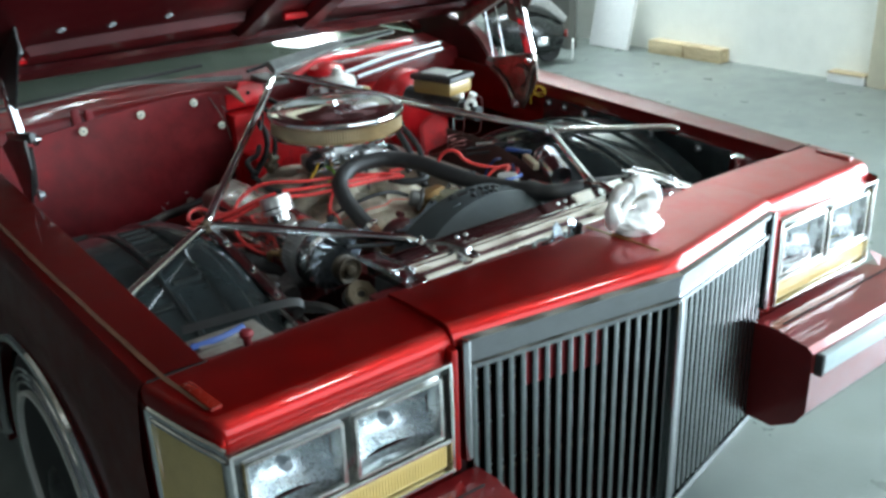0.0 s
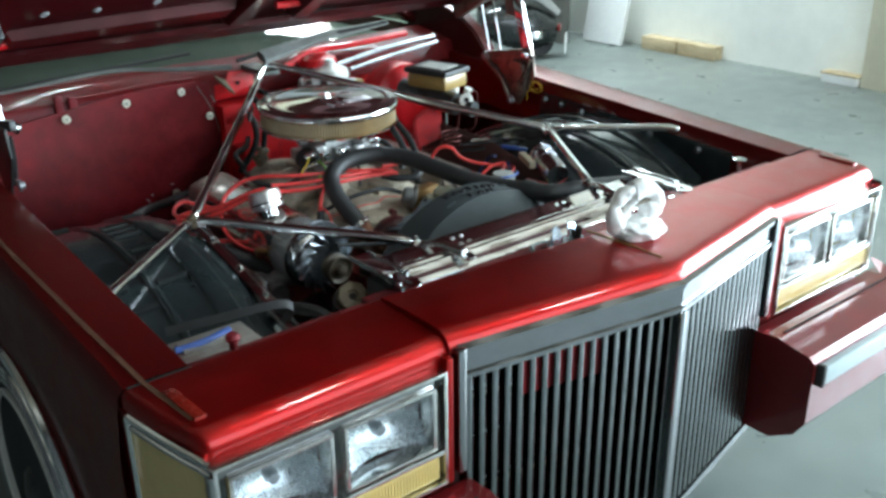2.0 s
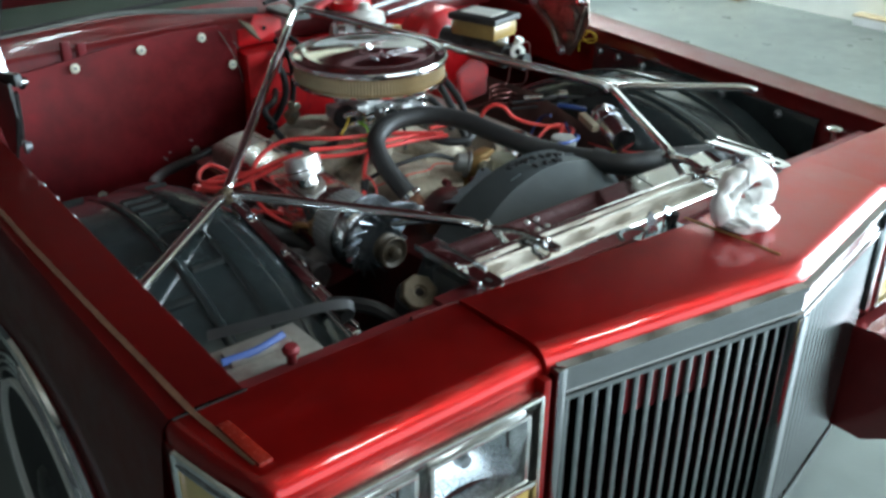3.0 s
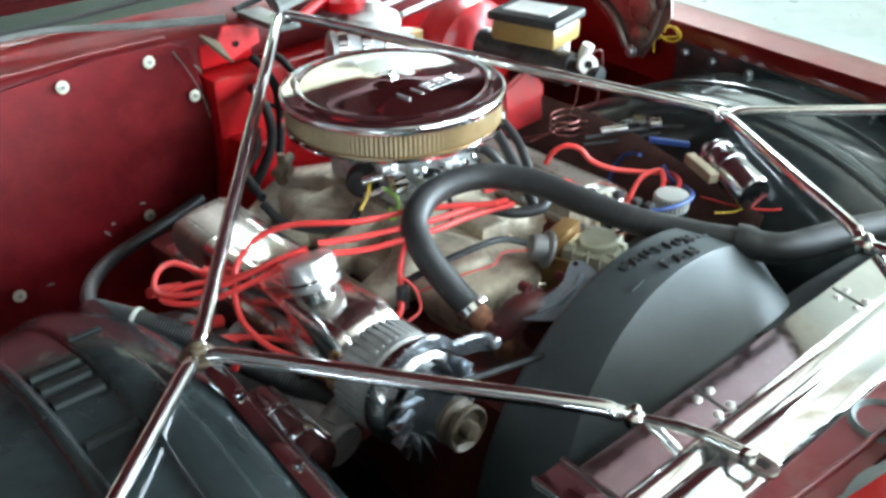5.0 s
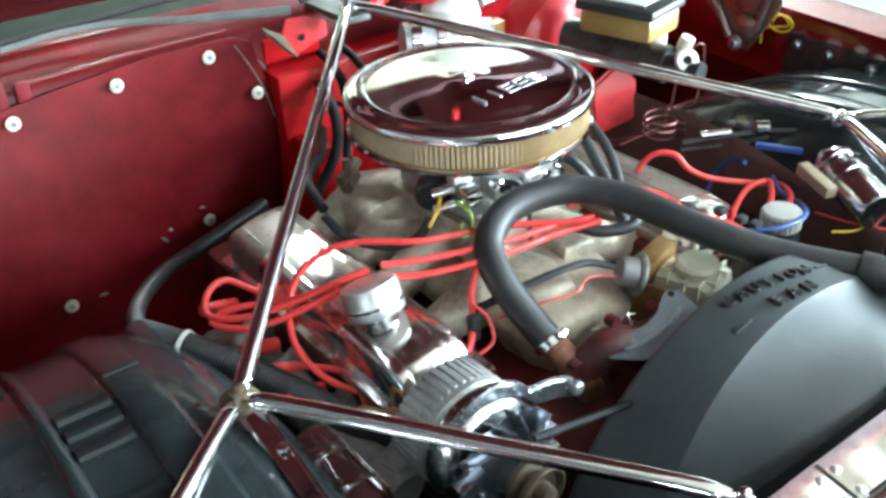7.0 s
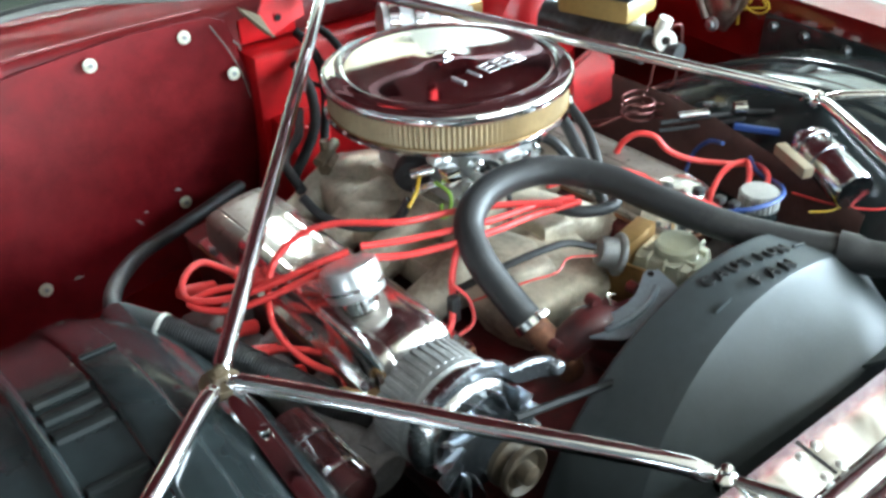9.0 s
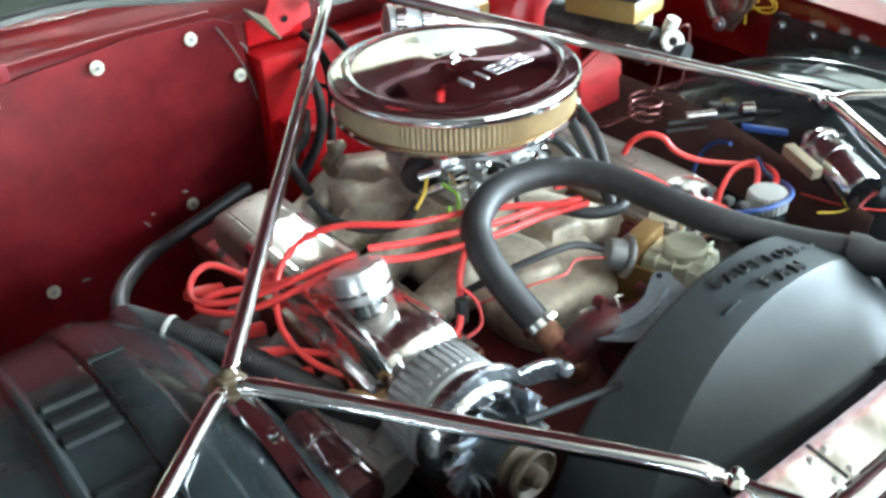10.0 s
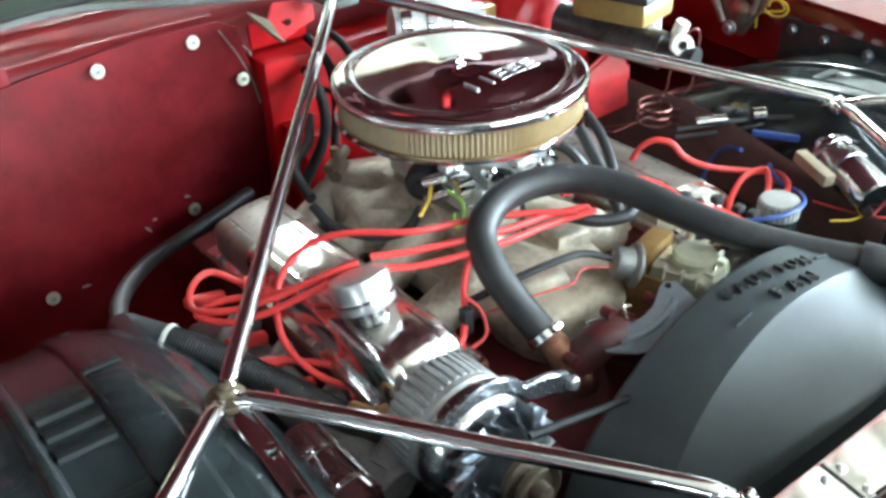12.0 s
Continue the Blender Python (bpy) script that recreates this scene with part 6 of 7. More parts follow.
# grey distributor-side reservoir cap, coil and its bracket
res = part("fluid_reservoir", [lathe([(0.028, 0.73), (0.03, 0.78), (0.026, 0.797)], 24, Matrix.Translation((0.312, 0.722, 0)))], BLACKSHINE, car, "small black reservoir with a fluted grey cap")
flute = bmesh.new()
rings = []
for rr, hh in ((0.0265, 0.797), (0.0295, 0.800), (0.0295, 0.820), (0.0265, 0.824), (0.010, 0.825)):
    rings.append([flute.verts.new((0.312 + (rr - (0.0016 if i % 3 == 0 and rr > 0.027 else 0)) * math.cos(2 * math.pi * i / 72), 0.722 + (rr - (0.0016 if i % 3 == 0 and rr > 0.027 else 0)) * math.sin(2 * math.pi * i / 72), hh)) for i in range(72)])
for ra, rb in zip(rings, rings[1:]):
    for i in range(72):
        flute.faces.new((ra[i], ra[(i + 1) % 72], rb[(i + 1) % 72], rb[i]))
flute.faces.new(rings[-1])
part("fluted_cap", flute, GREYCAP, res, "fluted pale grey cap", 20)
COILCHROME = mat("brushed_coil_chrome", (0.58, 0.58, 0.60), 0.17, 1.0, 0, 0.12, 18.0, 0.02, 90.0, rvary=0.4)
COIL = along((0.474, 0.755, 0.834), (0.426, 0.640, 0.812)) @ Matrix.Diagonal((1.15, 1.15, 1.0, 1))
coil = part("ignition_coil", lathe([(0.010, -0.02), (0.012, -0.004), (0.026, 0.0), (0.028, 0.004), (0.028, 0.120), (0.025, 0.126), (0.0, 0.127)], 32, COIL), COILCHROME, car, "chrome ignition coil")
part("coil_clamp", [lathe([(0.0285, 0.04), (0.030, 0.041), (0.030, 0.056), (0.0285, 0.057)], 32, COIL, False), lathe([(0.0285, 0.008), (0.030, 0.009), (0.030, 0.018), (0.0285, 0.019)], 32, COIL, False)], COILCHROME, coil)
part("ballast_resistor", box(-0.009, 0.009, -0.037, 0.037, -0.009, 0.009, 0.002, Matrix.Translation((0.405, 0.733, 0.836)) @ pose(0, 0, 0, 6, 0, -20)), CERAMIC, car, "cream ceramic ballast resistor")
cbr = part("coil_bracket", prism([(0.512, 0.800), (0.528, 0.818), (0.592, 0.798), (0.580, 0.758), (0.556, 0.712), (0.530, 0.690), (0.508, 0.700), (0.497, 0.735)], 0.004, Matrix.Translation((0, 0, 0.846)), 0.0012), STEEL, car, "drilled steel coil bracket with bolt")
for x, y, r in ((0.518, 0.772, 0.009), (0.512, 0.735, 0.006), (0.560, 0.775, 0.005)):
    part("bracket_hole", lathe([(r, 0), (r, 0.0004)], 14, Matrix.Translation((x, y, 0.8503))), BLACK, cbr)
part("bracket_lip", tube([(0.530, 0.692, 0.851), (0.556, 0.714, 0.851), (0.580, 0.76, 0.851), (0.592, 0.797, 0.851)], 0.004, 8, 4), OLDCHROME, cbr)
part("bracket_bolt", lathe([(0.011, 0), (0.011, 0.008), (0.006, 0.012), (0, 0.012)], 8, Matrix.Translation((0.548, 0.72, 0.848))), STEEL, car)
part("blue_connector", box(-0.036, 0.036, -0.005, 0.005, -0.005, 0.005, 0.003, Matrix.Translation((0.455, 0.835, 0.835)) @ pose(0, 0, 0, 0, 6, -48)), WIREBLUE, car, "blue insulated connector")
for pts, m_, r in (([(0.224, 0.724, 0.82), (0.267, 0.693, 0.825), (0.319, 0.691, 0.824), (0.360, 0.722, 0.815), (0.385, 0.775, 0.805), (0.41, 0.81, 0.81)], WIREBLUE, 0.0038),
                   ([(0.41, 0.862, 0.815), (0.425, 0.90, 0.80), (0.418, 0.92, 0.775), (0.40, 0.92, 0.745)], WIREBLUE, 0.0038),
                   ([(0.44, 0.70, 0.83), (0.452, 0.672, 0.815), (0.44, 0.655, 0.79), (0.41, 0.66, 0.78), (0.38, 0.68, 0.78)], WIREYEL, 0.0019),
                   ([(0.395, 0.72, 0.79), (0.42, 0.66, 0.785), (0.46, 0.61, 0.785), (0.52, 0.59, 0.80), (0.57, 0.61, 0.83)], WIRERED, 0.0018),
                   ([(0.53, 0.745, 0.85), (0.57, 0.69, 0.85), (0.575, 0.64, 0.845), (0.545, 0.60, 0.82)], WIRERED, 0.0026),
                   ([(0.43, 0.87, 0.83), (0.44, 0.855, 0.81), (0.432, 0.84, 0.79), (0.42, 0.80, 0.78)], WIRERED, 0.003),
                   ([(0.760 - 0.002 * math.cos(0.8 * k), 1.062 + 0.022 * math.cos(0.8 * k) + 0.0012 * k, 0.912 + 0.016 * math.sin(0.8 * k)) for k in range(13)] + [(0.758, 1.10, 0.895), (0.758, 1.105, 0.865)], WIREYEL, 0.0018)):
    part("wire", tube(pts, r, 8, 7), m_, car)
part("wire_loom", [tube([(0.36, 0.95, 0.835), (0.42, 0.91, 0.842), (0.48, 0.87, 0.846), (0.52, 0.82, 0.848)], 0.0045, 8, 5), tube([(0.37, 0.96, 0.815), (0.43, 0.92, 0.82), (0.50, 0.87, 0.83)], 0.004, 8, 5)], RUBBER, car, "black taped wiring loom")
part("loom_sleeve", rod((0.385, 0.935, 0.845), (0.425, 0.908, 0.848), 0.0075, 10), OLDCHROME, car)
part("loom_clamp", rod((0.46, 0.885, 0.852), (0.475, 0.872, 0.853), 0.012, 10), OLDCHROME, car)
part("inner_panel", solid(grid([[(0.425 + 0.012 * math.sin(9 * y), y, 0.58), (0.425 + 0.008 * math.sin(9 * y), y, 0.70), (0.425, y, z - 0.012), (0.431, y, z)] for y, z in ((0.62, 0.78), (0.70, 0.80), (0.80, 0.82), (0.90, 0.842), (1.0, 0.85), (1.2, 0.85))]), 0.002), BROWNPRIMER, car, "dull red-brown inner panel")

# brake master cylinder, booster and coiled pipes
mc = part("master_cylinder", [rod((0.44, 1.06, 0.915), (0.40, 1.26, 0.93), 0.032, 20), rod((0.452, 1.0, 0.91), (0.44, 1.06, 0.915), 0.022, 16)], DARKSTEEL, car, "brake master cylinder with an amber plastic tank")
MCM = Matrix.Translation((0.452, 1.165, 0.0)) @ pose(0, 0, 0, 0, 0, 14)
part("tank", box(-0.054, 0.054, -0.070, 0.070, 0.948, 0.990, 0.010, MCM), AMBERTANK, mc, "amber plastic fluid tank")
for y in (-0.05, 0.05):
    part("tank_neck", rod(MCM @ Vector((0.01, y, 0.92)), MCM @ Vector((0.01, y, 0.952)), 0.018, 14), WHITEPL, mc)
part("tank_lid", box(-0.060, 0.060, -0.076, 0.076, 0.989, 1.006, 0.006, MCM), RUBBER, mc, "black tank lid with a pale label")
part("lid_label", box(-0.034, 0.038, -0.046, 0.054, 1.006, 1.008, 0.0, MCM), WHITEPL, mc, "pale label without readable print")
part("label_bar", [box(-0.026, 0.030, y, y + 0.005, 1.008, 1.0083, 0, MCM) for y in (-0.03, 0.0, 0.03)], WHITEWALL, mc)
part("brake_booster", lathe([(0.03, 0), (0.09, 0.012), (0.118, 0.035), (0.122, 0.06), (0.118, 0.10), (0.10, 0.125)], 36, along((0.455, 1.30, 0.865), (0.44, 1.57, 0.88))), BRIGHTRED, car, "red brake booster")
part("red_bracket", prism([(-0.05, -0.05), (0.035, -0.045), (0.055, 0.025), (0.02, 0.055), (-0.03, 0.035)], 0.02, along((0.395, 1.15, 0.838), (-0.3, 0.3, 1.3)) @ pose(0, 0, 0, 12, 8, 20), 0.006), BRIGHTRED, car, "bright red sheet bracket")
part("valve_fitting", [lathe([(0.007, 0.012), (0.008, 0.016), (0.018, 0.015), (0.0195, 0.010), (0.0195, 0.0), (0.012, -0.01)], 18, along((0.446, 1.028, 0.930), (0.0, 0.45, 1.25)), False), rod((0.47, 1.06, 0.925), (0.475, 1.05, 0.958), 0.012, 12)], WHITEPL, mc, "white brake line fitting")
part("fitting_hole", lathe([(0.0075, 0.0125), (0.0, 0.0125)], 14, along((0.446, 1.028, 0.930), (0.0, 0.45, 1.25)), False), BLACK, mc)
for lead, cx in (([(0.430, 1.03, 0.928), (0.421, 1.02, 0.915), (0.413, 1.02, 0.885), (0.411, 1.02, 0.868), (0.405, 1.025, 0.857)], 0.385), ([(0.452, 1.03, 0.945), (0.468, 1.02, 0.956), (0.482, 1.02, 0.942), (0.480, 1.02, 0.89), (0.472, 1.02, 0.852), (0.464, 1.025, 0.846)], 0.440)):
    pts = list(lead)
    for k in range(26):
        a = 0.3 + k * math.pi / 4
        pts.append((cx + 0.029 * math.cos(a), 1.02 + 0.026 * math.sin(a), lead[-1][2] - 0.004 - 0.0016 * k))
    pts += [(cx - 0.05, 1.06, 0.80), (0.34, 1.10, 0.79)]
    part("brake_pipe", tube(pts, 0.0020, 6, 3), COPPER, mc, "coiled copper brake pipe")

# wiper motor with its white washer pump
wm = part("wiper_motor", [rod((0.13, 1.40, 0.942), (0.28, 1.34, 0.932), 0.036, 20), box(0.17, 0.26, 1.38, 1.46, 0.95, 0.985, 0.01)], ALU, car, "wiper motor with a white washer pump")
part("washer_pump", [lathe([(0.05, 0), (0.055, 0.01), (0.05, 0.03), (0.02, 0.04), (0.012, 0.055), (0, 0.056)], 20, along((0.230, 1.390, 0.965), (0.230, 1.385, 1.1)))], WHITEPL, wm, "white washer pump cover")
part("motor_band", [lathe([(0.037, a), (0.039, a + 0.002), (0.039, a + 0.02), (0.037, a + 0.022)], 20, along((0.13, 1.40, 0.942), (0.28, 1.34, 0.932)), False) for a in (0.01, 0.055, 0.10)], CHROME, wm)
part("brass_terminal", box(0.268, 0.300, 1.32, 1.35, 0.935, 0.965, 0.004), BRASS, wm)
part("red_hood_cable", tube([(0.10, 1.45, 1.0), (0.2, 1.47, 1.03), (0.26, 1.48, 1.035), (0.4, 1.5, 1.03), (0.62, 1.54, 1.03)], 0.010, 8, 6), BRIGHTRED, car, "bright red cowl edge")
part("cowl_bump", lathe([(0.06, 0), (0.055, 0.018), (0.03, 0.03), (0, 0.032)], 18, Matrix.Translation((0.225, 1.45, 1.0))), BRIGHTRED, car)
part("grey_linkage", [tube([(0.26, 1.40, 1.0), (0.45, 1.42, 1.02), (0.66, 1.44, 1.03)], 0.007, 8, 4), tube([(0.28, 1.36, 0.99), (0.45, 1.38, 1.005), (0.64, 1.40, 1.02)], 0.006, 8, 4)], STEEL, car, "grey wiper linkage")


# hoses along the sides of the bay
part("heater_hose", tube([(-0.505, 1.12, 0.77), (-0.490, 1.165, 0.77), (-0.455, 1.235, 0.75), (-0.40, 1.30, 0.735), (-0.33, 1.345, 0.725), (-0.25, 1.385, 0.72), (-0.17, 1.42, 0.72)], 0.012, 12, 6), RUBBER, car, "black heater hose", 80)
part("ribbed_conduit", tube([(-0.500, 1.115, 0.772), (-0.462, 1.055, 0.765), (-0.420, 0.99, 0.750), (-0.382, 0.92, 0.733), (-0.350, 0.845, 0.720), (-0.31, 0.79, 0.69)], lambda u: 0.0185 + 0.0008 * math.sin(u * 560), 12, 90), RUBBER, car, "black cable conduit", 80)
part("conduit_clip", [lathe([(0.020, 0), (0.0215, 0.001), (0.0215, 0.006), (0.020, 0.007)], 20, along((-0.468, 1.063, 0.767), (-0.42, 0.99, 0.75)), False)], WHITEPL, car)
part("cross_tube", rod((-0.505, 1.115, 0.772), (-0.545, 0.80, 0.862), 0.020, 16, 0.016), BLACKSHINE, car)
part("vacuum_hose", tube([(0.17, 1.14, 0.95), (0.19, 1.07, 0.92), (0.183, 1.0, 0.885), (0.172, 0.955, 0.86), (0.164, 0.915, 0.83), (0.16, 0.88, 0.79)], 0.009, 10, 6), RUBBER, car, "", 80)
part("vacuum_hose", tube([(0.19, 1.18, 0.95), (0.22, 1.10, 0.92), (0.225, 1.02, 0.88), (0.21, 0.96, 0.85), (0.18, 0.90, 0.80)], 0.008, 10, 6), RUBBER, car, "", 80)
part("small_hose", tube([(0.03, 0.86, 0.845), (0.06, 0.83, 0.838), (0.10, 0.815, 0.838), (0.125, 0.825, 0.845), (0.14, 0.85, 0.85)], 0.009, 10, 6), RUBBER, car, "", 80)
part("rear_plumbing", [tube([(-0.21, 1.12, 0.85), (-0.19, 1.20, 0.86), (-0.12, 1.28, 0.85), (-0.06, 1.38, 0.84)], 0.008, 10, 5), tube([(-0.03, 1.43, 0.90), (-0.05, 1.35, 0.885), (-0.09, 1.28, 0.85), (-0.16, 1.24, 0.80)], 0.009, 10, 5)], HOSEBLACK, car)
part("bulkhead_step", [box(-0.098, 0.34, 1.445, 1.545, 0.60, 0.925, 0.014), box(-0.085, -0.01, 1.36, 1.45, 0.60, 0.815, 0.012)], BRIGHTRED, car, "bright red stepped bulkhead")
for pts, rr in (([(-0.005, 1.46, 0.945), (0.0, 1.43, 0.93), (0.002, 1.40, 0.90), (-0.012, 1.37, 0.85), (-0.045, 1.33, 0.80)], 0.008), ([(0.03, 1.46, 0.95), (0.035, 1.42, 0.94), (0.035, 1.38, 0.92), (0.03, 1.33, 0.88)], 0.007)):
    part("firewall_hose", tube(pts, rr, 10, 5), HOSEBLACK, car, "black hose along the firewall")
for pts in ([(0.0, 1.43, 0.91), (0.02, 1.36, 0.90), (0.08, 1.32, 0.91), (0.14, 1.33, 0.93)], [(-0.03, 1.43, 0.88), (-0.005, 1.36, 0.87), (0.05, 1.31, 0.86)]):
    part("firewall_wire", tube(pts, 0.004, 6, 6), HOSEBLACK, car)
part("red_flange", box(-0.09, 0.02, 1.50, 1.53, 0.93, 0.975, 0.006), BRIGHTRED, car)
part("brass_union", [rod((-0.14, 1.19, 0.842), (-0.09, 1.22, 0.850), 0.009, 8), rod((-0.118, 1.205, 0.84), (-0.118, 1.205, 0.868), 0.007, 8), rod((-0.10, 1.215, 0.832), (-0.13, 1.19, 0.828), 0.012, 6)], CAPTAN, car, "grimy brass union")
part("firewall_clip", tube([(-0.10, 1.30, 0.93), (-0.105, 1.29, 0.955), (-0.09, 1.29, 0.965), (-0.08, 1.30, 0.945), (-0.09, 1.30, 0.91)], 0.004, 6, 5), CHROME, car)

# front right corner: battery cable, filler cap, strap, washer tank
fc = part("filler_cap", lathe([(0.030, 0.0), (0.030, 0.014), (0.027, 0.017), (0.012, 0.017), (0.010, 0.014), (0, 0.014)], 8, along((-0.412, 0.335, 0.842), (-0.425, 0.28, 0.90))), CAPTAN, car, "octagonal tan filler cap")
part("cap_hole", lathe([(0.007, 0.0142), (0.006, 0.0152), (0, 0.0152)], 16, along((-0.412, 0.335, 0.842), (-0.425, 0.28, 0.90))), BLACK, fc)
part("filler_neck", rod((-0.40, 0.36, 0.78), (-0.412, 0.335, 0.842), 0.034, 16), RUBBER, car)
part("cap_hose", tube([(-0.44, 0.34, 0.80), (-0.47, 0.38, 0.82), (-0.50, 0.44, 0.81), (-0.47, 0.50, 0.76)], 0.012, 8, 6), RUBBER, car)
strap = curve_points([(-0.73, 0.415, 0.852), (-0.64, 0.372, 0.868), (-0.58, 0.345, 0.877), (-0.545, 0.332, 0.876), (-0.533, 0.330, 0.862), (-0.55, 0.34, 0.845)], 6)
part("battery_strap", solid(grid([[p + Vector((-0.002, -0.004, -0.006)) for p in strap], [p + Vector((0.002, 0.004, 0.006)) for p in strap]]), 0.002), RUBBER, car, "black flat hold-down strap", 60)
part("washer_tank", box(-0.735, -0.66, 0.27, 0.35, 0.70, 0.820, 0.012), GREYCAP, car, "dull white washer tank low in the corner")
part("corner_tray", [box(-0.752, -0.615, 0.263, 0.372, 0.846, 0.852, 0.002), box(-0.742, -0.646, 0.318, 0.352, 0.852, 0.862, 0.004)], DUSTPAPER, car, "dusty cream sheet in the corner of the bay")
part("blue_strip", tube([(-0.752, 0.326, 0.862), (-0.70, 0.322, 0.864), (-0.652, 0.332, 0.866)], 0.0055, 8, 4, flat=0.5), WIREBLUE, car)
part("corner_knob", [rod((-0.684, 0.256, 0.865), (-0.684, 0.256, 0.887), 0.007, 10), lathe([(0.011, 0.887), (0.0125, 0.892), (0.009, 0.898), (0, 0.899)], 12, Matrix.Translation((-0.684, 0.256, 0)))], DULLRED, car)
lug = part("side_relay", prism([(-0.536, 0.792), (-0.534, 0.822), (-0.516, 0.834), (-0.499, 0.822), (-0.498, 0.784), (-0.514, 0.758)], 0.075, Matrix.Translation((0, 0, 0.728)), 0.003), BLACKSHINE, car, "black moulded lug with a screw hole")
part("screw_hole", lathe([(0.005, 0), (0.005, 0.0004)], 12, Matrix.Translation((-0.517, 0.806, 0.8032))), BLACK, lug)
part("lug_step", box(-0.545, -0.500, 0.66, 0.755, 0.70, 0.780, 0.010), BLACKSHINE, lug)
CANRED = mat("maroon_glossy_plastic", (0.055, 0.018, 0.018), 0.16, 0.2, 0.6, 0.2, 9.0, 0.03, 30.0)
CAN = along((-0.415, 0.845, 0.716), (-0.405, 0.70, 0.700))
cn = part("canister", lathe([(0.026, 0), (0.033, 0.004), (0.034, 0.010), (0.034, 0.125), (0.030, 0.135), (0, 0.136)], 28, CAN), CANRED, car, "dark maroon glossy round canister beside the brace")
for h in (0.045, 0.100):
    part("band", lathe([(0.0342, h), (0.0356, h + 0.001), (0.0356, h + 0.007), (0.0342, h + 0.008)], 28, CAN, False), OLDCHROME, cn, "bright metal band")
part("rim", [tube([CAN @ Vector((0.0345 * math.cos(a), 0.0345 * math.sin(a), h)) for h in (0.004, 0.05, 0.09, 0.128)], 0.0028, 6, 4) for a in (math.radians(40), math.radians(150))], OLDCHROME, cn, "bright metal edge")
part("tag", box(-0.010, 0.010, 0.0335, 0.0352, 0.060, 0.085, 0.0005, CAN @ pose(0, 0, 0, 0, 0, 150)), FILTER, cn, "plain tan paper tag")

part("knob", [rod((0.63, 0.25, 0.88), (0.63, 0.25, 0.903), 0.006, 8), lathe([(0.014, 0.903), (0.016, 0.908), (0, 0.914)], 12, Matrix.Translation((0.63, 0.25, 0)))], OLDCHROME, car)

# zinc hood latch on the front panel
LT = Matrix.Translation((-0.045, 0.166, 0.903)) @ pose(0, 0, 0, 0, 0, 8)
tabs = [prism([(-0.055, -0.014), (0.050, -0.020), (0.058, 0.016), (-0.050, 0.018)], 0.004, LT, 0.0015)]
for tx, th, lean, turn in ((-0.042, 0.030, 18, 20), (-0.012, 0.040, -8, -14), (0.020, 0.046, 6, 30), (0.046, 0.030, -20, -5)):
    tabs.append(prism([(-0.012, 0), (0.013, 0), (0.010, th * 0.7), (0.002, th), (-0.009, th * 0.8)], 0.0035, LT @ Matrix.Translation((tx, 0.004, 0.0)) @ pose(0, 0, 0, 80 + lean, 0, turn), 0.001))
lt = part("hood_latch", tabs, ZINC, car, "crumpled zinc hood latch plate", 20)
part("latch_post", rod((0.0, 0.178, 0.88), (0.0, 0.17, 0.925), 0.008, 10), BLACK, lt)

# ---- loose things and the far side of the room ----
# crumpled white rag left on the front panel
rag = bmesh.new()
bmesh.ops.create_icosphere(rag, subdivisions=5, radius=1.0)
for v in rag.verts:
    d = v.co.normalized()
    r = 1.0 + 0.16 * noise.noise(d * 2.0) - 0.16 * abs(noise.noise(Vector((d.x * 1.5, d.y * 1.5, d.z * 5.0)) + Vector((7, 7, 1))))
    v.co = Vector((d.x * 0.054 * r, d.y * 0.044 * r, max(d.z * 0.026 * r, -0.018)))
rag.transform(Matrix.Translation((0.056, 0.072, 0.942)))


def crumple(bm, amount):
    for v in bm.verts:
        a = v.co * 42
        v.co += amount * Vector((noise.noise(a), noise.noise(a + Vector((5, 0, 0))), noise.noise(a + Vector((0, 5, 0)))))
    return bm


fold = crumple(tube([(0.014, 0.088, 0.940), (0.010, 0.094, 0.970), (0.022, 0.098, 1.002), (0.044, 0.096, 1.020), (0.058, 0.09, 1.016)], lambda u: 0.017 + 0.004 * math.sin(u * 11), 16, 10, flat=0.75), 0.007)
fold2 = crumple(tube([(0.054, 0.09, 1.022), (0.078, 0.082, 1.026), (0.096, 0.072, 1.012), (0.098, 0.066, 0.990), (0.082, 0.070, 0.975), (0.066, 0.078, 0.968)], lambda u: 0.018 + 0.004 * math.sin(u * 9 + 1), 16, 10, flat=0.8), 0.007)
fill = crumple(tube([(0.030, 0.094, 0.955), (0.050, 0.092, 0.985), (0.062, 0.090, 1.012)], 0.016, 14, 8, flat=0.6), 0.006)
rag = merged([rag, fold, fold2, fill])
for v in rag.verts:
    v.co.z = 0.924 + (v.co.z - 0.924) * 0.84
fold = fill = None
tagged(part("rag", rag, CLOTH, None, "", 80), "crumpled white cloth rag lying on the red front panel", "rag")

# timbers, white block and boards along the wall
for k, (y0, y1) in enumerate(((3.475, 3.828), (3.84, 4.20))):
    tagged(part("timber", box(5.06, 5.185, y0, y1, 0.0, 0.108, 0.006), WOOD), "short thick raw timber lying along the white wall", "timber", "timbers by the wall")
blk = thing("block", "white block with a raw wooden top by the wall", "block", (5.14, 2.42, 0))
part("base", box(5.085, 5.19, 2.29, 2.56, 0.0, 0.062, 0.004), WHITEBOARD, blk)
part("wooden_top", box(5.08, 5.19, 2.285, 2.565, 0.062, 0.076, 0.002), WOOD, blk)
leaf = thing("door_leaf", "plain white door leaf leaning on the wall", "door leaf", (5.0, 4.58, 0))
LM = Matrix.Translation((4.99, 4.575, 0.005)) @ pose(0, 0, 0, 0, 12, 0)
part("panel", box(-0.02, 0.02, -0.215, 0.215, 0.0, 0.565, 0.003, LM), WHITEBOARD, leaf)
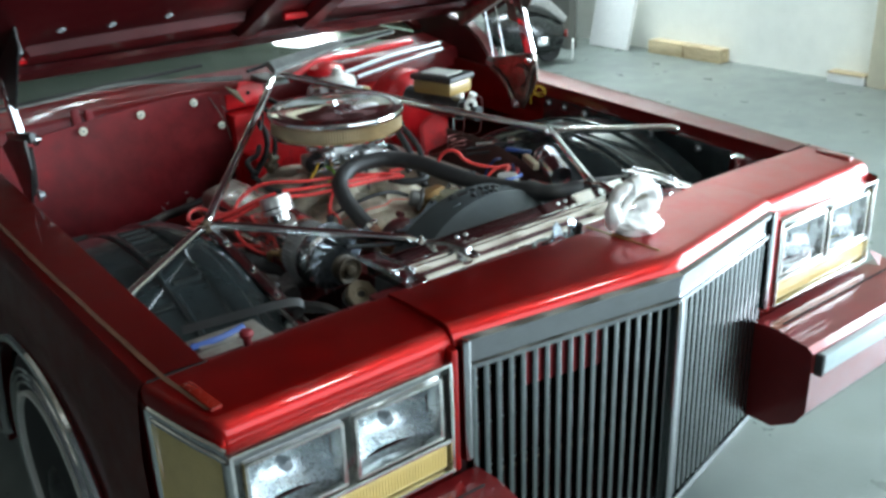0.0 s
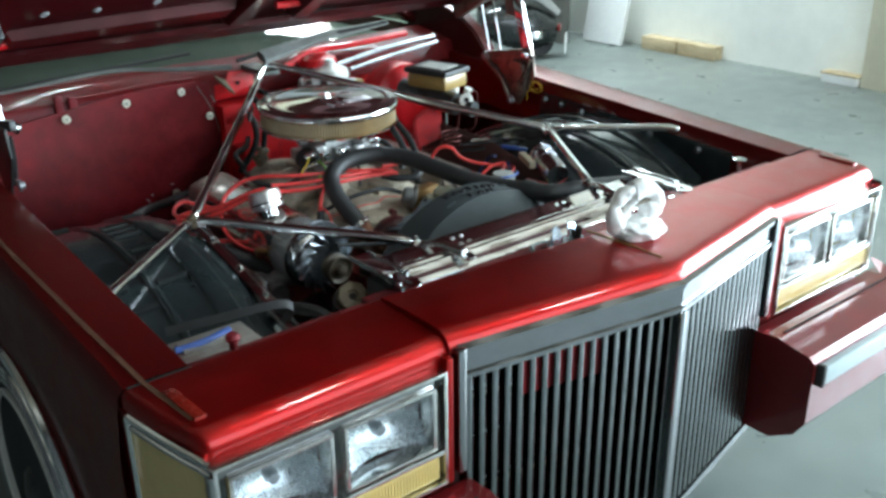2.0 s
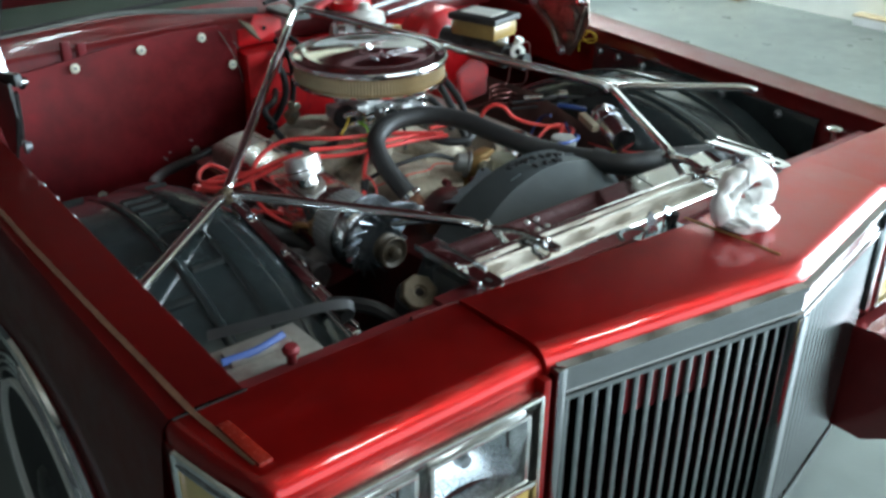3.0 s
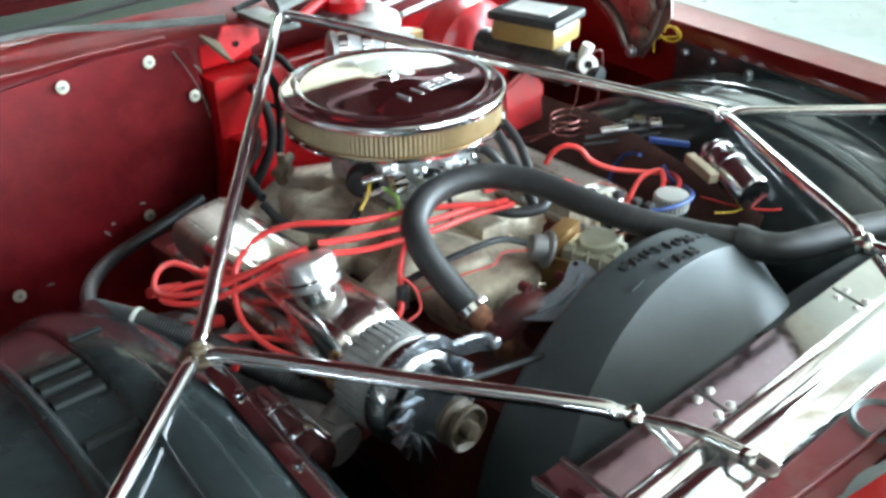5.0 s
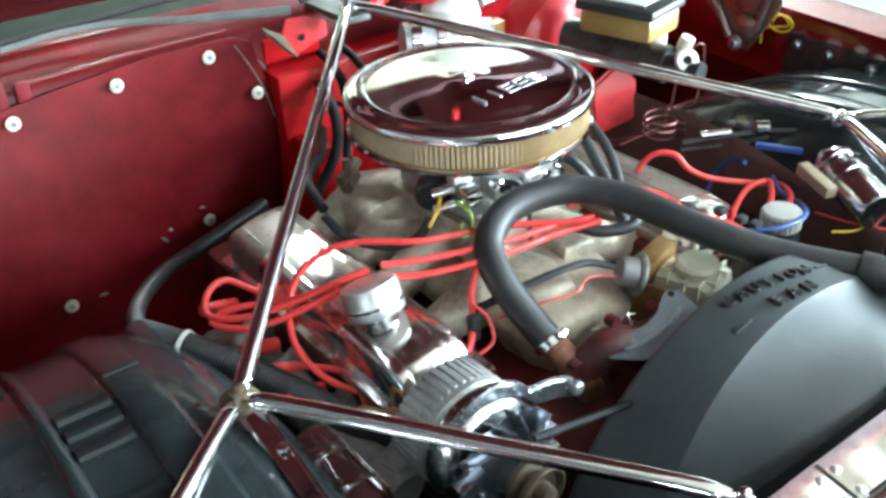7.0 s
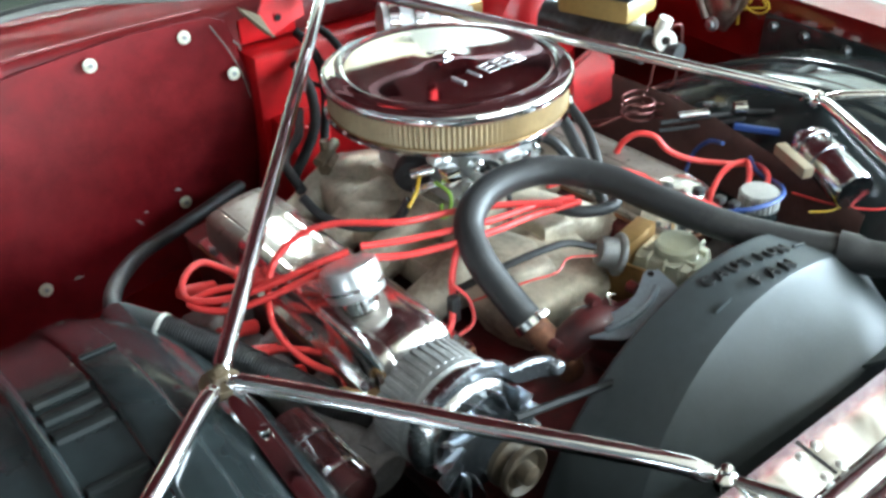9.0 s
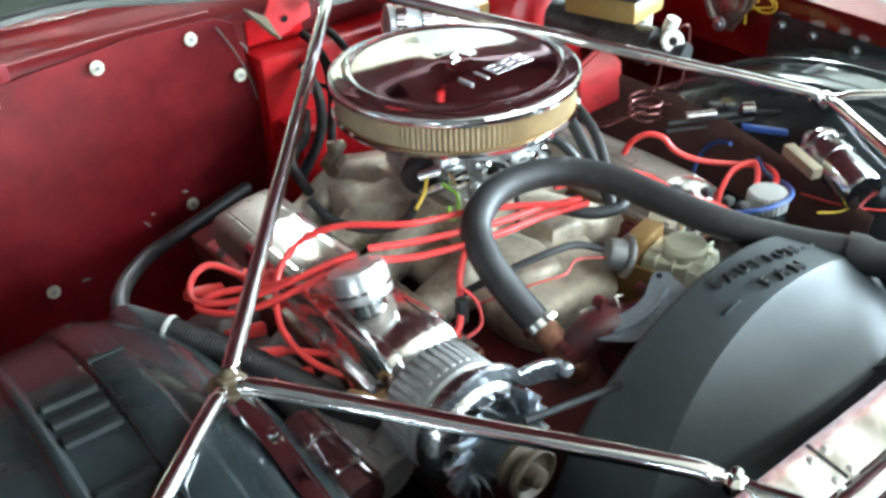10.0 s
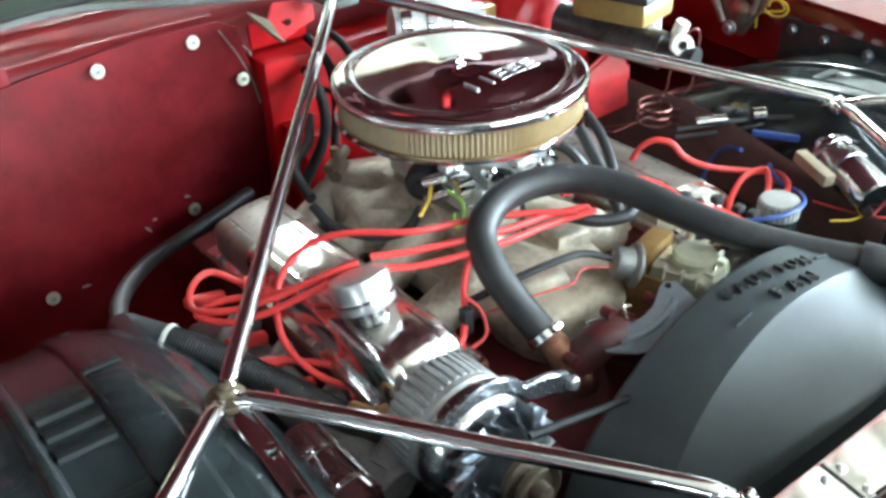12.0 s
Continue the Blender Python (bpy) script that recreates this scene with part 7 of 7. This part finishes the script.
part("rail", [box(-0.023, -0.019, -0.17, 0.19, 0.36, 0.366, 0.001, LM)], WHITEBOARD, leaf)
tagged(part("board", box(5.10, 5.15, 0.7, 2.27, 0.0, 2.6, 0.004), BEIGE), "tall beige board standing against the white wall", "board")
tagged(part("dark_panel", box(4.70, 4.80, 4.78, 5.9, 0.0, 2.4, 0.01), GREYPANEL), "tall dark grey panel standing near the wall", "panel")

# small black scooter parked beyond the car
sc = thing("scooter", "small black scooter with a red tail lamp on concrete", "scooter", (4.05, 4.6, 0))
SM = Matrix.Translation((4.06, 4.60, 0)) @ pose(0, 0, 0, 0, 0, -18)
shell_rows = []
for k in range(13):
    u = k / 12
    w, h = 0.155 * math.sin(math.pi * min(0.12 + 0.80 * u, 1.0)) ** 0.55, 0.17 * math.sin(math.pi * min(0.14 + 0.75 * u, 1.0)) ** 0.6
    shell_rows.append([SM @ Vector((0.27 - 0.62 * u, w * math.cos(a), 0.22 + 0.09 * u + h * (1.0 if math.sin(a) > 0 else 1.15) * math.sin(a))) for a in (2 * math.pi * i / 20 for i in range(20))])
sb = grid(shell_rows, True)
for ring in (sb.verts[:20], sb.verts[-20:]):
    sb.faces.new(ring)
part("body", sb, BLACKPAINT, sc, "rounded glossy black tail", 60)
part("seat", tube([SM @ Vector(p) for p in ((0.30, -0.03, 0.335), (0.19, 0.0, 0.43), (0.05, 0.0, 0.51), (-0.20, 0.0, 0.56))], lambda u: 0.055 + 0.05 * u, 14, 5, flat=0.6), ALTGREY, sc, "grey sloping seat")
part("tail_lamp", lathe([(0.03, 0), (0.036, 0.008), (0.03, 0.024), (0, 0.03)], 16, along(SM @ Vector((0.285, -0.07, 0.235)), SM @ Vector((0.39, -0.15, 0.235)))), REDLENS, sc, "red tail lamp")
part("plate", box(-0.006, 0.006, -0.095, 0.085, -0.075, 0.065, 0.003, SM @ Matrix.Translation((0.345, -0.10, 0.115)) @ pose(0, 0, 0, 0, 0, -30)), WHITEBOARD, sc, "plain white plate")
part("mudguard", tube([SM @ Vector(p) for p in ((0.28, 0.0, 0.17), (0.22, 0.0, 0.25), (0.10, 0.0, 0.28))], 0.05, 10, 4, flat=0.4), BLACKPAINT, sc)
part("side_plate", box(-0.05, 0.05, -0.006, 0.006, -0.03, 0.03, 0.003, SM @ Matrix.Translation((0.05, -0.155, 0.20))), CHROME, sc)
for x in (0.17, -0.72):
    part("wheel", lathe([(0.06, -0.03), (0.10, -0.028), (0.11, 0), (0.10, 0.028), (0.06, 0.03)], 28, along(SM @ Vector((x, 0.0, 0.11)), SM @ Vector((x, 1.0, 0.11)))), TYRE, sc)
part("steering_stem", tube([SM @ Vector(p) for p in ((-0.72, 0.0, 0.12), (-0.66, 0.0, 0.4), (-0.60, 0.0, 0.75))], 0.025, 10, 4), BLACKPAINT, sc)
part("footboard", box(-0.70, -0.30, -0.08, 0.08, 0.14, 0.18, 0.01, SM), BLACKPAINT, sc)
